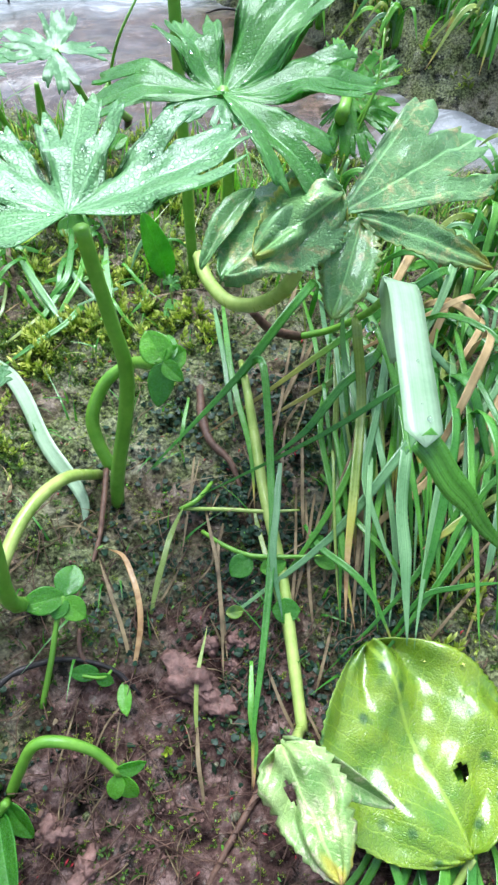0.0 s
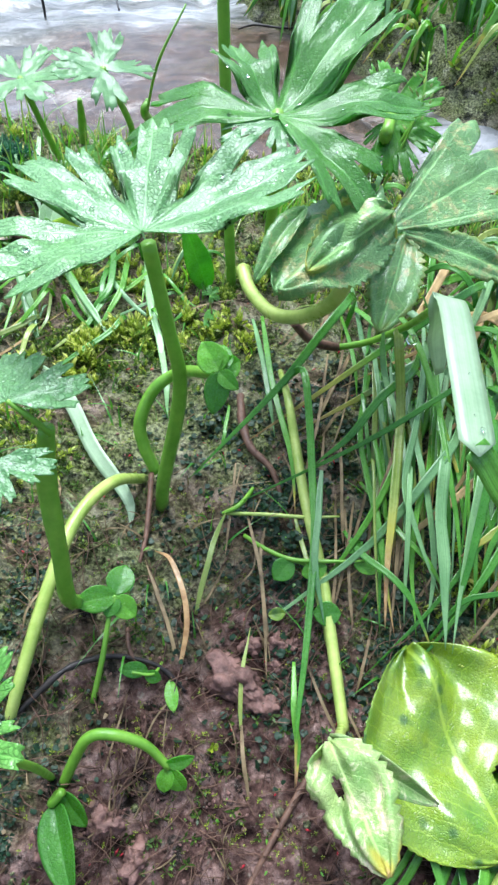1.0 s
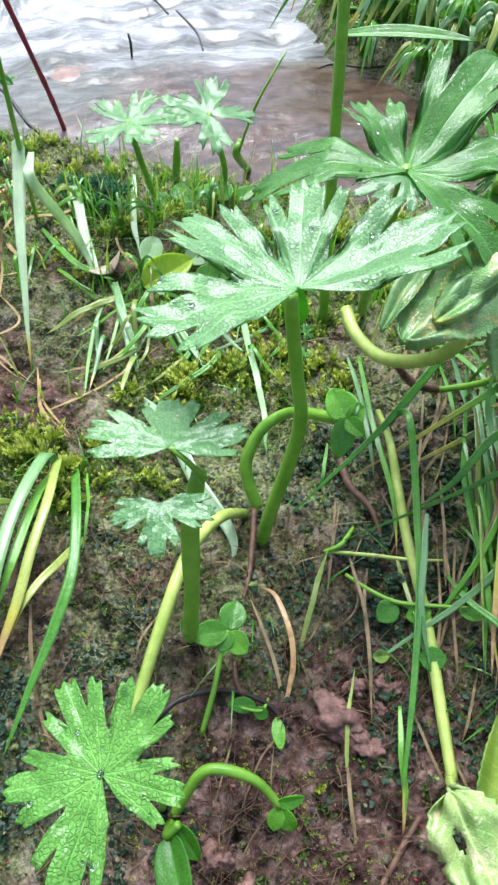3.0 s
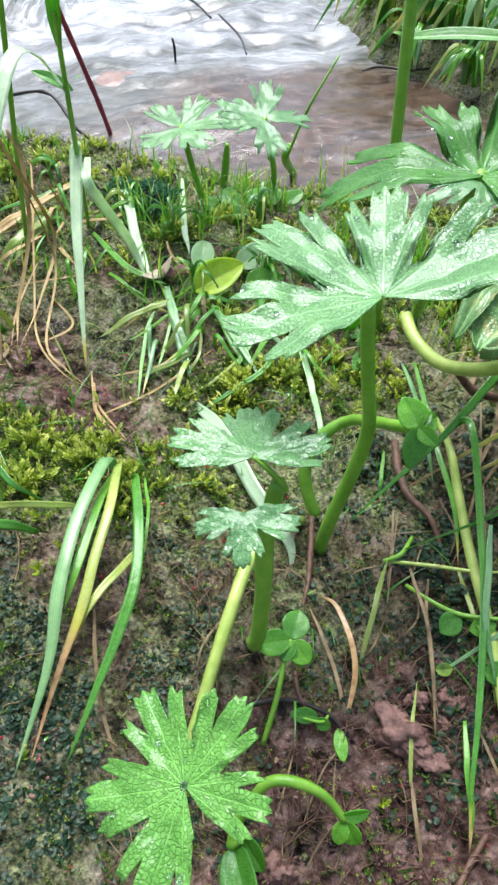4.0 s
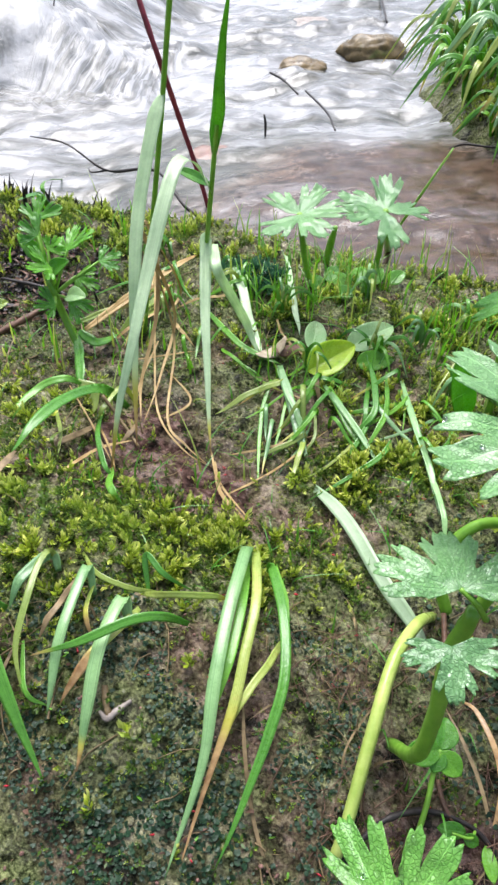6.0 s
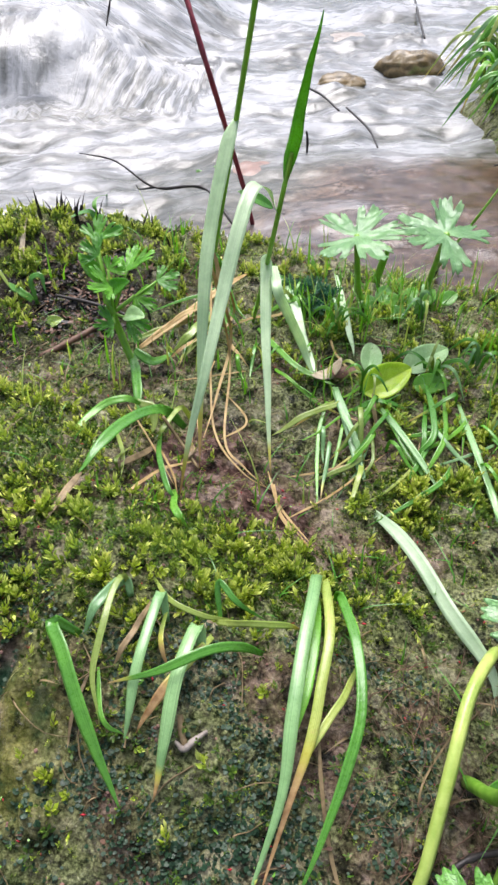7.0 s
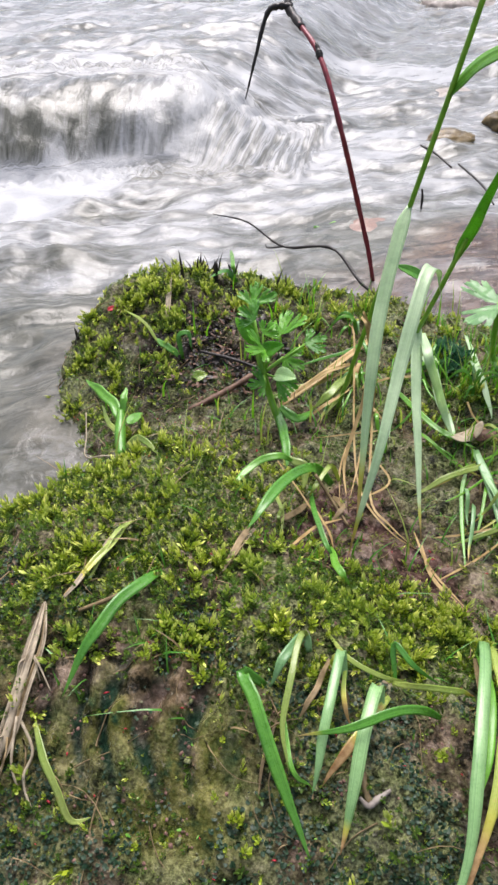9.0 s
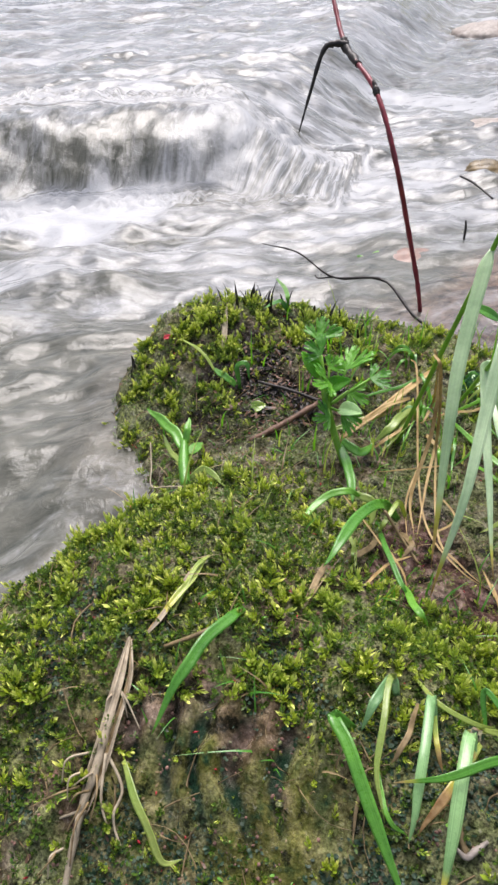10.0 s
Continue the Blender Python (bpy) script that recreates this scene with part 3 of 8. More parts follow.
def palmate(parent, centre, tip, normal, material, lobes=5, spread=290, cut=0.62, cup=0.12, droop=0.25, curl=None, seed=1, name="leaf", label="", shares=None, teeth=1.0, angles=None, lift=None, fill=0.8, keel=0.12):
    """A buttercup leaf: broad wedge lobes round the stalk's end, each cleft in three and toothed. shares: the lobes' lengths;
    angles: where they point, in degrees from the tip's way; lift: how steeply each rises; curl: how far each bends down;
    fill: how much of its sector a lobe takes; keel: how far a lobe is folded along its vein."""
    rnd = random.Random(seed)
    f, s, nn, size = basis(centre, tip, normal)
    centre = Vector(centre)
    lobes = len(angles) if angles else lobes
    shares = shares or [0.78, 0.95, 1.0, 0.95, 0.78][: lobes]
    curl = curl or [rnd.uniform(-0.1, 0.25) for _ in range(lobes)]
    lift = lift or [rnd.uniform(-0.1, 0.12) for _ in range(lobes)]
    half = spread / lobes / 2
    angles = angles or [-spread / 2 + (2 * k + 1) * half + rnd.uniform(-0.12, 0.12) * half for k in range(lobes)]
    bounds = [angles[0] - half] + [(a + b) / 2 for a, b in zip(angles, angles[1:])] + [angles[-1] + half]
    per, rings = 48, [0.015 + 0.985 * (k / 14) ** 0.9 for k in range(15)]
    cleft = [[(side * rnd.uniform(0.3, 0.42) * fill / 0.8, rnd.uniform(0.28, 0.48)) for side in (-1, 1)] for _ in range(lobes)]
    saw = [[rnd.uniform(0.6, 1.2) for _ in range(12)] for _ in range(lobes)]
    rows = []
    for v in rings:
        row = []
        for g in range(lobes * per + 1):
            k = min(g // per, lobes - 1)
            a = (g - k * per) / per * 2 - 1
            b = abs(a)
            edge = (1 - 0.2 * (b / fill) ** 2 if b < fill else 0.8) * (1 - cut * float(ease(fill - 0.08, min(1.0, fill + 0.14), b)) ** 0.8)
            for at, deep in cleft[k]:
                edge *= 1 - teeth * deep * max(0.0, 1 - abs(a - at) / 0.15) ** 1.2
            w = (a / fill + 1) * 4.5
            tooth = 1 - abs((w % 1) - 0.42) / 0.58
            edge *= 1 - 0.115 * teeth * saw[k][int(w) % 12] * (1 - tooth ** 0.8) * (b < fill + 0.05)
            th0 = angles[k]
            th = radians(th0 + (a * (bounds[k + 1] - th0) if a > 0 else a * (th0 - bounds[k])))
            r = shares[k] * edge * v
            dx, dy = r * math.cos(th - radians(th0)), r * math.sin(th - radians(th0))
            q = r / shares[k]
            blend = float(ease(0.0, 0.5, q)) * float(ease(1.0, 0.55, b)) if q < 0.45 else float(ease(0.0, 0.5, q))
            z = cup * r * r * 0.6 - droop * q ** 2.2 * (0.3 + curl[k] * 2.2) * blend + lift[k] * r * blend + keel * abs(dy) * blend
            z += 0.11 * noise.noise((r * math.cos(th) * 2.6 + seed, r * math.sin(th) * 2.6, seed)) * q + 0.03 * noise.noise((r * math.cos(th) * 8, r * math.sin(th) * 8, seed + 9)) * min(1.0, 2 * q)
            p = centre + size * (r * (math.cos(th) * f - math.sin(th) * s) + z * nn)
            fan = math.copysign(max(0.0, min(abs(dy), abs(abs(dy) - 0.36 * dx))), dy)
            row.append((p, dx, fan, 0.0))
        rows.append(row)
    return part(name, leaf_mesh(name, parent.location, centre, rows, material, 0.00035), parent, label)


def oval(parent, base, tip, normal, width, material, fold=0.25, droop=0.15, wave=0.02, point=0.75, heart=0.0, teeth=0, seed=1, name="leaf", label="", hole=None, dry=None, nu=17, nv=17, roll=0.0, veins=7, rim=0.0):
    """A simple leaf from its base to its tip. fold: how far it is folded along the midrib; roll: how far its length curls under."""
    f, s, nn, size = basis(base, tip, normal)
    base, rows, rnd = Vector(base), [], random.Random(seed)
    nick = [0.05 * teeth * rnd.uniform(0.3, 1.5) * (j % 2) + 0.02 * teeth * rnd.random() for j in range(nv)]
    for j in range(nv):
        v = j / (nv - 1)
        w = 0.5 * width * (math.sin(math.pi * min(1, v ** point * 0.985 + 0.012)) ** 0.62)
        row = []
        for i in range(nu):
            u = i / (nu - 1) * 2 - 1
            b = abs(u)
            ww = w * (1 - nick[j if u > 0 else nv - 1 - j] * float(ease(0.6, 1.0, b)))
            back = heart * size * b ** 1.5 * (1 - v) ** 2
            z = fold * ww * b - droop * size * v * v + width * wave * noise.noise((u * 2.2 + seed, v * 3.1, seed))
            side = max(0.0, math.cos((v - 0.42 * b) * math.pi * veins)) ** 12 * 0.6
            z += -0.012 * width * side + 0.01 * width * noise.noise((u * 7, v * 9, seed + 4))
            q = base + f * (v * size - back) + s * (u * ww * (1 - 0.2 * fold)) + nn * z
            if roll:
                ang = roll * v
                q = base + f * (math.sin(ang) / roll * size - back) + nn * ((math.cos(ang) - 1) / roll * size + fold * ww * b + width * wave * noise.noise((u * 2.2 + seed, v * 3.1, seed))) + s * (u * ww)
            faded = float(ease(dry[0], dry[1], v + 0.25 * (noise.noise((u * 3, v * 4, seed))))) if dry else 0.0
            faded = max(faded, rim * float(ease(0.62, 1.0, max(b, v ** 2) + 0.35 * noise.noise((u * 3.5, v * 6, seed + 2)))))
            row.append((q, v, 0.5 * u * ww / size * 1.4, faded))
        rows.append(row)
    keep = (lambda j, i: 2.5 * (i - hole[0]) ** 2 + (j - hole[1]) ** 2 > hole[2]) if hole else None
    return part(name, leaf_mesh(name, parent.location, base, rows, material, 0.0004, keep), parent, label)


def lump(name, centre, size, material, seed, label, category, squash=(1, 1, 0.6), rough=0.25, turn=0.0, group="", detail=3):
    """A rounded uneven stone or clod."""
    bm = bmesh.new()
    bmesh.ops.create_icosphere(bm, subdivisions=detail, radius=1)
    for v in bm.verts:
        d = 1 + rough * noise.noise(v.co * 1.3 + Vector((seed, 0, 0))) + rough * 0.5 * noise.noise(v.co * 3.7 + Vector((0, seed, 0))) + rough * 0.2 * noise.noise(v.co * 9)
        v.co = Vector([c * d * q * size for c, q in zip(v.co, squash)])
    bmesh.ops.rotate(bm, verts=bm.verts, cent=(0, 0, 0), matrix=Matrix.Rotation(turn, 3, "Z"))
    me = bpy.data.meshes.new(name)
    bm.to_mesh(me)
    bm.free()
    me.materials.append(material)
    me.polygons.foreach_set("use_smooth", [True] * len(me.polygons))
    ob = new(name, me)
    ob.location = centre
    return tagged(ob, label, category, group)



def drop(place, size, normal, label="clear round water drop on a leaf"):
    """A bead of water, flattened where it rests."""
    bm = bmesh.new()
    bmesh.ops.create_icosphere(bm, subdivisions=2, radius=size)
    for v in bm.verts:
        v.co.z *= 0.75 if v.co.z > 0 else 0.3
    me = bpy.data.meshes.new("water_drop")
    bm.to_mesh(me)
    bm.free()
    me.materials.append(DROP)
    me.polygons.foreach_set("use_smooth", [True] * len(me.polygons))
    ob = new("water_drop", me)
    ob.matrix_world = Matrix.Translation(place) @ Vector(normal).to_track_quat("Z", "Y").to_matrix().to_4x4()
    return tagged(ob, label, "drop", "water drops")

# ---- plants and litter of the bank ----

p = thing("buttercup", (-0.054, 0.215, -0.014), "young buttercup with a broad wet leaf on a stout green stem", "wild plant", "buttercups")
tube("stem", p, [(-0.053, 0.214, -0.013), (-0.051, 0.214, 0.013), (-0.043, 0.215, 0.064), (-0.041, 0.215, 0.093), (-0.045, 0.215, 0.118), (-0.049, 0.215, 0.142), (-0.052, 0.214, 0.163)], [0.0038, 0.0040, 0.0038, 0.0035, 0.0032, 0.0032, 0.0031], STALK)
glossy_leaf = palmate(p, (-0.050, 0.190, 0.183), (-0.052, 0.258, 0.183), (-0.1, -0.04, 0.98), YOUNG_LEAF, angles=[-112, -52, 2, 64], shares=[0.86, 0.84, 0.72, 0.95], seed=3, cup=0.2, droop=0.06, spread=270, cut=0.55, fill=0.9, lift=[0.0, 0.12, 0.3, 0.1], curl=[0.3, 0, 0, 0.1], label="pale glossy upper leaf")
tube("side_stem", p, [(-0.058, 0.231, -0.002), (-0.065, 0.237, 0.014), (-0.067, 0.243, 0.029), (-0.059, 0.251, 0.047), (-0.044, 0.250, 0.062), (-0.023, 0.200, 0.110)], [0.0037, 0.0038, 0.0038, 0.0035, 0.0032, 0.0028], STALK)
oval(p, (-0.022, 0.199, 0.112), (-0.030, 0.209, 0.120), (0, -0.6, 0.8), 0.0146, HERB_LEAF, droop=0.1, name="leaflet")
oval(p, (-0.022, 0.199, 0.112), (-0.013, 0.208, 0.111), (0, -0.8, 0.5), 0.0113, HERB_LEAF, droop=0.1, name="leaflet")
oval(p, (-0.022, 0.199, 0.112), (-0.024, 0.187, 0.098), (0, -0.9, 0.3), 0.0117, HERB_LEAF, droop=0.1, name="leaflet")
oval(p, (-0.022, 0.199, 0.112), (-0.014, 0.192, 0.109), (0.3, -0.9, 0.3), 0.0082, HERB_LEAF, droop=0.1, name="leaflet")
oval(p, (-0.022, 0.199, 0.112), (-0.021, 0.214, 0.115), (0, -0.5, 0.8), 0.0108, HERB_LEAF, droop=0.1, name="leaflet")
tube("runner", p, [(-0.065, 0.230, -0.008), (-0.078, 0.208, 0.016), (-0.091, 0.179, 0.023), (-0.099, 0.142, 0.015), (-0.106, 0.105, -0.002), (-0.110, 0.091, -0.015)], [0.0030, 0.0035, 0.0035, 0.0034, 0.0031, 0.0030], PALE_STALK, label="pale yellow runner")
tube("root", p, [(-0.060, 0.228, -0.000), (-0.059, 0.206, -0.004), (-0.059, 0.186, -0.008), (-0.062, 0.167, -0.011)], [0.0016, 0.0017, 0.0014, 0.0010], ROOT)

p = thing("buttercup", (-0.086, 0.150, -0.010), "thick cut green stem with two small lobed leaves", "wild plant", "buttercups")
tube("stem", p, [(-0.086, 0.150, -0.010), (-0.082, 0.126, 0.040), (-0.081, 0.128, 0.075), (-0.082, 0.136, 0.110), (-0.079, 0.141, 0.136)], [0.0034, 0.0036, 0.0034, 0.004, 0.003], STALK, knots=0.06)
tube("leaf_stalk", p, [(-0.076, 0.136, 0.138), (-0.082, 0.135, 0.148), (-0.088, 0.137, 0.152)], [0.0012, 0.0011, 0.0009], STALK)
palmate(p, (-0.088, 0.137, 0.152), (-0.092, 0.164, 0.153), (0, -0.45, 0.9), YOUNG_LEAF, lobes=3, seed=8, cut=0.5, spread=230, shares=[1.1, 1.05, 1.0], label="pale upper leaf")
tube("leaf_stalk", p, [(-0.080, 0.132, 0.128), (-0.081, 0.120, 0.137), (-0.085, 0.118, 0.139)], [0.0012, 0.0010, 0.0008], STALK)
palmate(p, (-0.089, 0.121, 0.142), (-0.086, 0.102, 0.140), (0, -0.5, 0.85), YOUNG_LEAF, lobes=3, seed=12, cut=0.5, spread=220, shares=[1.0, 0.95, 0.9])

p = thing("buttercup", (0.010, 0.447, -0.012), "tall buttercup with deeply cut wet green leaves", "wild plant", "buttercups")
tube("stem", p, [(0.010, 0.447, -0.012), (0.003, 0.385, 0.06), (0.001, 0.342, 0.13), (-0.003, 0.302, 0.178)], [0.0036, 0.0036, 0.0033, 0.003], STALK)
cut_leaf = palmate(p, (-0.003, 0.300, 0.178), (0.014, 0.363, 0.186), (-0.05, -0.3, 0.95), LEAF, angles=[-100, -42, 18, 66, 118], shares=[1.15, 0.8, 1.25, 1.1, 0.95], seed=5, spread=280, cut=0.66, fill=0.84, curl=[0.75, 0.0, 0, 0.1, 0.25], lift=[0.12, 0.25, 0.32, 0.15, -0.05], cup=0.05, droop=0.3, keel=0.3)
palmate(p, (-0.002, 0.301, 0.176), (-0.020, 0.275, 0.176), (-0.1, -0.3, 0.95), YOUNG_LEAF, angles=[-40, 20], shares=[0.8, 1.0], seed=6, spread=90, cut=0.6)

p = thing("tall_stem", (-0.021, 0.427, -0.009), "smooth upright green flower stem growing from moss", "wild plant")
tube("stem", p, [(-0.021, 0.426, -0.012), (-0.027, 0.427, 0.07), (-0.034, 0.433, 0.173), (-0.040, 0.436, 0.26), (-0.053, 0.442, 0.45)], [0.004, 0.0039, 0.0038, 0.0037, 0.0036], STALK)
oval(p, (-0.036, 0.471, 0.184), (0.041, 0.441, 0.205), (0, -0.4, 0.9), 0.0117, GRASS, name="leaf", point=0.9, fold=0.3)

p = thing("buttercup", (0.072, 0.544, -0.010), "buttercup with bright light green hanging leaf lobes", "wild plant", "buttercups")
tube("stem", p, [(0.076, 0.543, -0.008), (0.083, 0.541, 0.029), (0.062, 0.374, 0.135), (0.065, 0.379, 0.150)], [0.0052, 0.0048, 0.0040, 0.0032], STALK)
palmate(p, (0.063, 0.378, 0.151), (0.091, 0.397, 0.162), (-0.1, -0.75, 0.65), HERB_LEAF, shares=[0.8, 0.9, 1.1, 1.0, 1.0], seed=21, spread=300, cut=0.6, label="bright young leaf")
palmate(p, (0.066, 0.381, 0.147), (0.078, 0.348, 0.127), (0, -0.93, 0.3), HERB_LEAF, shares=[0.5, 0.8, 1.0, 0.8, 0.5], seed=22, spread=170, cut=0.5, label="hanging leaf lobe")
tube("flower_stalk", p, [(0.063, 0.364, 0.124), (0.073, 0.369, 0.144), (0.079, 0.374, 0.156)], [0.0009, 0.0011, 0.0008], STALK)

p = thing("buttercup", (-0.014, 0.418, -0.008), "drooping buttercup with folded and blotched old leaves on a curled stem", "wild plant", "buttercups")
tube("stem", p, [(-0.014, 0.345, 0.065), (-0.009, 0.326, 0.063), (0.002, 0.304, 0.065), (0.013, 0.285, 0.076), (0.025, 0.263, 0.098), (0.033, 0.253, 0.119), (0.038, 0.262, 0.136), (0.044, 0.274, 0.153)], [0.0041, 0.0041, 0.0041, 0.0041, 0.0039, 0.0038, 0.0033, 0.0022], PALE_STALK)
oval(p, (0.045, 0.276, 0.158), (0.000, 0.226, 0.144), (-0.3, -0.5, 0.8), 0.047, OLD_LEAF, fold=-0.42, droop=0.16, wave=0.16, teeth=1.3, seed=6, name="folded_leaf", nu=29, nv=41, point=0.7, label="drooping folded leaf with pale veins")
oval(p, (0.050, 0.262, 0.157), (0.016, 0.232, 0.146), (0.15, -0.66, 0.72), 0.034, OLD_LEAF, fold=-0.45, droop=0.2, wave=0.22, teeth=1.6, seed=16, name="folded_leaf", nu=25, nv=35, point=0.65, dry=(0.9, 1.6), rim=0.3, label="folded leaf with brown blotches")
oval(p, (0.012, 0.272, 0.150), (-0.010, 0.236, 0.137), (-0.4, -0.5, 0.75), 0.015, OLD_LEAF, fold=0.5, droop=0.12, wave=0.15, teeth=1.2, seed=7, name="folded_leaf", nu=15, nv=25)
oval(p, (0.040, 0.264, 0.152), (0.049, 0.286, 0.151), (0, -0.6, 0.8), 0.0151, LEAF, fold=0.2, name="leaflet")
palmate(p, (0.056, 0.287, 0.133), (0.140, 0.361, 0.143), (0.05, -0.45, 0.9), OLD_LEAF, angles=[0], shares=[0.95], spread=62, cut=0.85, fill=0.8, lift=[0.0], curl=[0.1], droop=0.12, seed=31, name="leaf_lobe", label="old toothed leaf lobe with yellow worn edges")
oval(p, (0.064, 0.288, 0.131), (0.139, 0.281, 0.115), (0.1, -0.5, 0.86), 0.0239, OLD_LEAF, fold=0.2, droop=0.1, wave=0.14, teeth=3.5, seed=32, name="leaf_lobe", nu=25, nv=29, point=0.9, dry=(0.7, 1.15), rim=0.25, label="old leaf with yellow worn edges")
oval(p, (0.066, 0.287, 0.130), (0.053, 0.238, 0.111), (0.0, -0.72, 0.66), 0.0329, OLD_LEAF, fold=0.15, droop=0.1, wave=0.1, teeth=4, seed=33, name="leaf_lobe", nu=25, nv=29, point=0.8, rim=0.2, label="old leaf lobe")
oval(p, (0.057, 0.282, 0.133), (0.042, 0.256, 0.126), (0.0, -0.7, 0.66), 0.0142, OLD_LEAF, fold=0.2, droop=0.1, wave=0.1, teeth=3, seed=34, name="leaf_lobe")
tube("dead_stalk", p, [(0.019, 0.310, 0.052), (0.032, 0.310, 0.039), (0.051, 0.318, 0.028)], [0.0024, 0.0031, 0.0029], ROOT)
tube("runner", p, [(0.051, 0.318, 0.028), (0.069, 0.310, 0.042), (0.081, 0.286, 0.075), (0.077, 0.245, 0.119)], [0.0022, 0.0022, 0.0022, 0.0021], STALK)

p = thing("broad_leaf", (0.123, 0.045, -0.040), "large yellow-green leaf with dark spots and a small hole", "leaf")
yellow_leaf = oval(p, (0.119, 0.045, -0.023), (0.081, 0.134, -0.010), (0.05, 0.05, 0.99), 0.1112, YELLOW_LEAF, fold=0.12, droop=-0.02, wave=0.11, heart=0.0, teeth=0.4, seed=9, name="leaf_blade", hole=(15, 18, 4.2), nu=41, nv=61, point=0.85, veins=6)
tube("leaf_stalk", p, [(0.120, 0.045, -0.026), (0.110, 0.032, -0.034), (0.102, 0.020, -0.038)], [0.0019, 0.0019, 0.0018], PALE_STALK)

p = thing("wilted_leaf", (0.055, 0.088, -0.030), "pale wilted leaf with torn brown edge hanging over", "leaf")
tube("leaf_stalk", p, [(0.047, 0.096, -0.020), (0.042, 0.085, -0.001), (0.041, 0.073, 0.024)], [0.0027, 0.0025, 0.0017], PALE_STALK)
oval(p, (0.032, 0.075, 0.028), (0.051, 0.029, 0.025), (-0.1, -0.75, 0.65), 0.0347, WILTED, fold=-0.2, droop=0.1, wave=0.3, seed=14, name="leaf_blade", label="torn pale leaf with holes", dry=(0.8, 1.15), hole=(9, 8, 4.2), teeth=2.6, nu=27, nv=27, point=0.7)
oval(p, (0.033, 0.079, 0.022), (0.075, 0.053, 0.022), (0.1, -0.6, 0.8), 0.0155, WILTED, fold=0.8, droop=0.15, wave=0.1, seed=17, name="leaf_fold", dry=(1.0, 1.4))

p = thing("reed_stalk", (0.018, 0.322, 0.001), "long pale green stalk lying down the bank", "wild plant")
tube("stalk", p, [(0.015, 0.309, 0.012), (0.018, 0.272, 0.025), (0.023, 0.245, 0.016), (0.029, 0.209, 0.007), (0.038, 0.169, -0.003), (0.044, 0.122, -0.013), (0.047, 0.093, -0.017)], [0.0020, 0.0025, 0.0029, 0.0031, 0.0031, 0.0031, 0.0028], PALE_STALK)
blade(p, [(0.002, 0.358, 0.018), (0.006, 0.309, 0.022), (0.012, 0.270, 0.021), (0.020, 0.238, 0.014), (0.024, 0.206, -0.001)], 0.0038, GRASS, dry=(0.85, 1))
blade(p, [(-0.004, 0.368, 0.007), (0.002, 0.319, 0.018), (0.007, 0.284, 0.016), (0.012, 0.258, 0.005)], 0.0035, BLUE_GRASS)
blade(p, [(0.014, 0.287, 0.014), (0.018, 0.281, 0.034), (0.025, 0.275, 0.045), (0.029, 0.249, 0.036), (0.031, 0.213, 0.022), (0.032, 0.181, 0.011), (0.028, 0.127, -0.004), (0.024, 0.094, -0.015), (0.024, 0.070, -0.028)], 0.0043, GRASS, dry=(0.88, 0.97), count=40)
blade(p, [(0.036, 0.218, 0.025), (0.034, 0.194, 0.018), (0.033, 0.166, 0.007), (0.038, 0.142, -0.006)], 0.0037, BLUE_GRASS)
blade(p, [(0.024, 0.206, -0.002), (0.028, 0.184, -0.001), (0.036, 0.155, -0.006), (0.040, 0.134, -0.015)], 0.0027, PALE_GRASS)

p = thing("grass_clump", (0.106, 0.340, 0.001), "dense clump of long wet grass drooping down the bank", "grass", "grass clumps")
blade(p, [(0.095, 0.320, 0.008), (0.072, 0.271, 0.082), (0.080, 0.254, 0.043), (0.076, 0.212, 0.031), (0.071, 0.176, 0.016), (0.070, 0.141, -0.007)], 0.0055, PALE_GRASS, dry=(0.62, 0.9))
blade(p, [(0.115, 0.325, 0.005), (0.104, 0.310, 0.043), (0.088, 0.244, 0.045), (0.079, 0.207, 0.033), (0.086, 0.181, 0.020), (0.099, 0.159, 0.002)], 0.0047, BLUE_GRASS)
blade(p, [(0.127, 0.293, 0.006), (0.104, 0.230, 0.039), (0.097, 0.190, 0.028), (0.098, 0.159, 0.014), (0.099, 0.131, -0.005)], 0.0068, BLUE_GRASS)
blade(p, [(0.161, 0.352, -0.001), (0.139, 0.283, 0.041), (0.123, 0.220, 0.038), (0.112, 0.178, 0.020), (0.103, 0.130, -0.007)], 0.0048, BLUE_GRASS)
blade(p, [(0.176, 0.403, -0.005), (0.148, 0.311, 0.039), (0.141, 0.257, 0.044), (0.136, 0.206, 0.033), (0.135, 0.166, 0.016), (0.135, 0.130, -0.004)], 0.0042, GRASS)
blade(p, [(0.076, 0.318, 0.008), (0.060, 0.252, 0.028), (0.061, 0.220, 0.024), (0.067, 0.190, 0.015), (0.070, 0.169, 0.005), (0.076, 0.140, -0.012)], 0.0037, GRASS, dry=(0.8, 1))
blade(p, [(0.103, 0.314, 0.033), (0.088, 0.275, 0.050), (0.070, 0.257, 0.048), (0.050, 0.234, 0.035), (0.032, 0.224, 0.021)], 0.0048, GRASS)
blade(p, [(0.051, 0.196, 0.000), (0.058, 0.177, 0.008), (0.071, 0.163, 0.011), (0.083, 0.150, 0.006), (0.095, 0.132, -0.012)], 0.0035, GRASS, dry=(0.85, 1))
blade(p, [(0.061, 0.224, 0.009), (0.078, 0.186, 0.016), (0.092, 0.171, 0.012), (0.105, 0.158, -0.002)], 0.0029, GRASS)
blade(p, [(0.127, 0.417, 0.010), (0.137, 0.390, 0.037), (0.164, 0.395, 0.042), (0.204, 0.405, 0.041)], 0.0067, GRASS)
blade(p, [(0.150, 0.342, 0.017), (0.149, 0.285, 0.040), (0.155, 0.243, 0.042), (0.159, 0.225, 0.034)], 0.0040, GRASS)
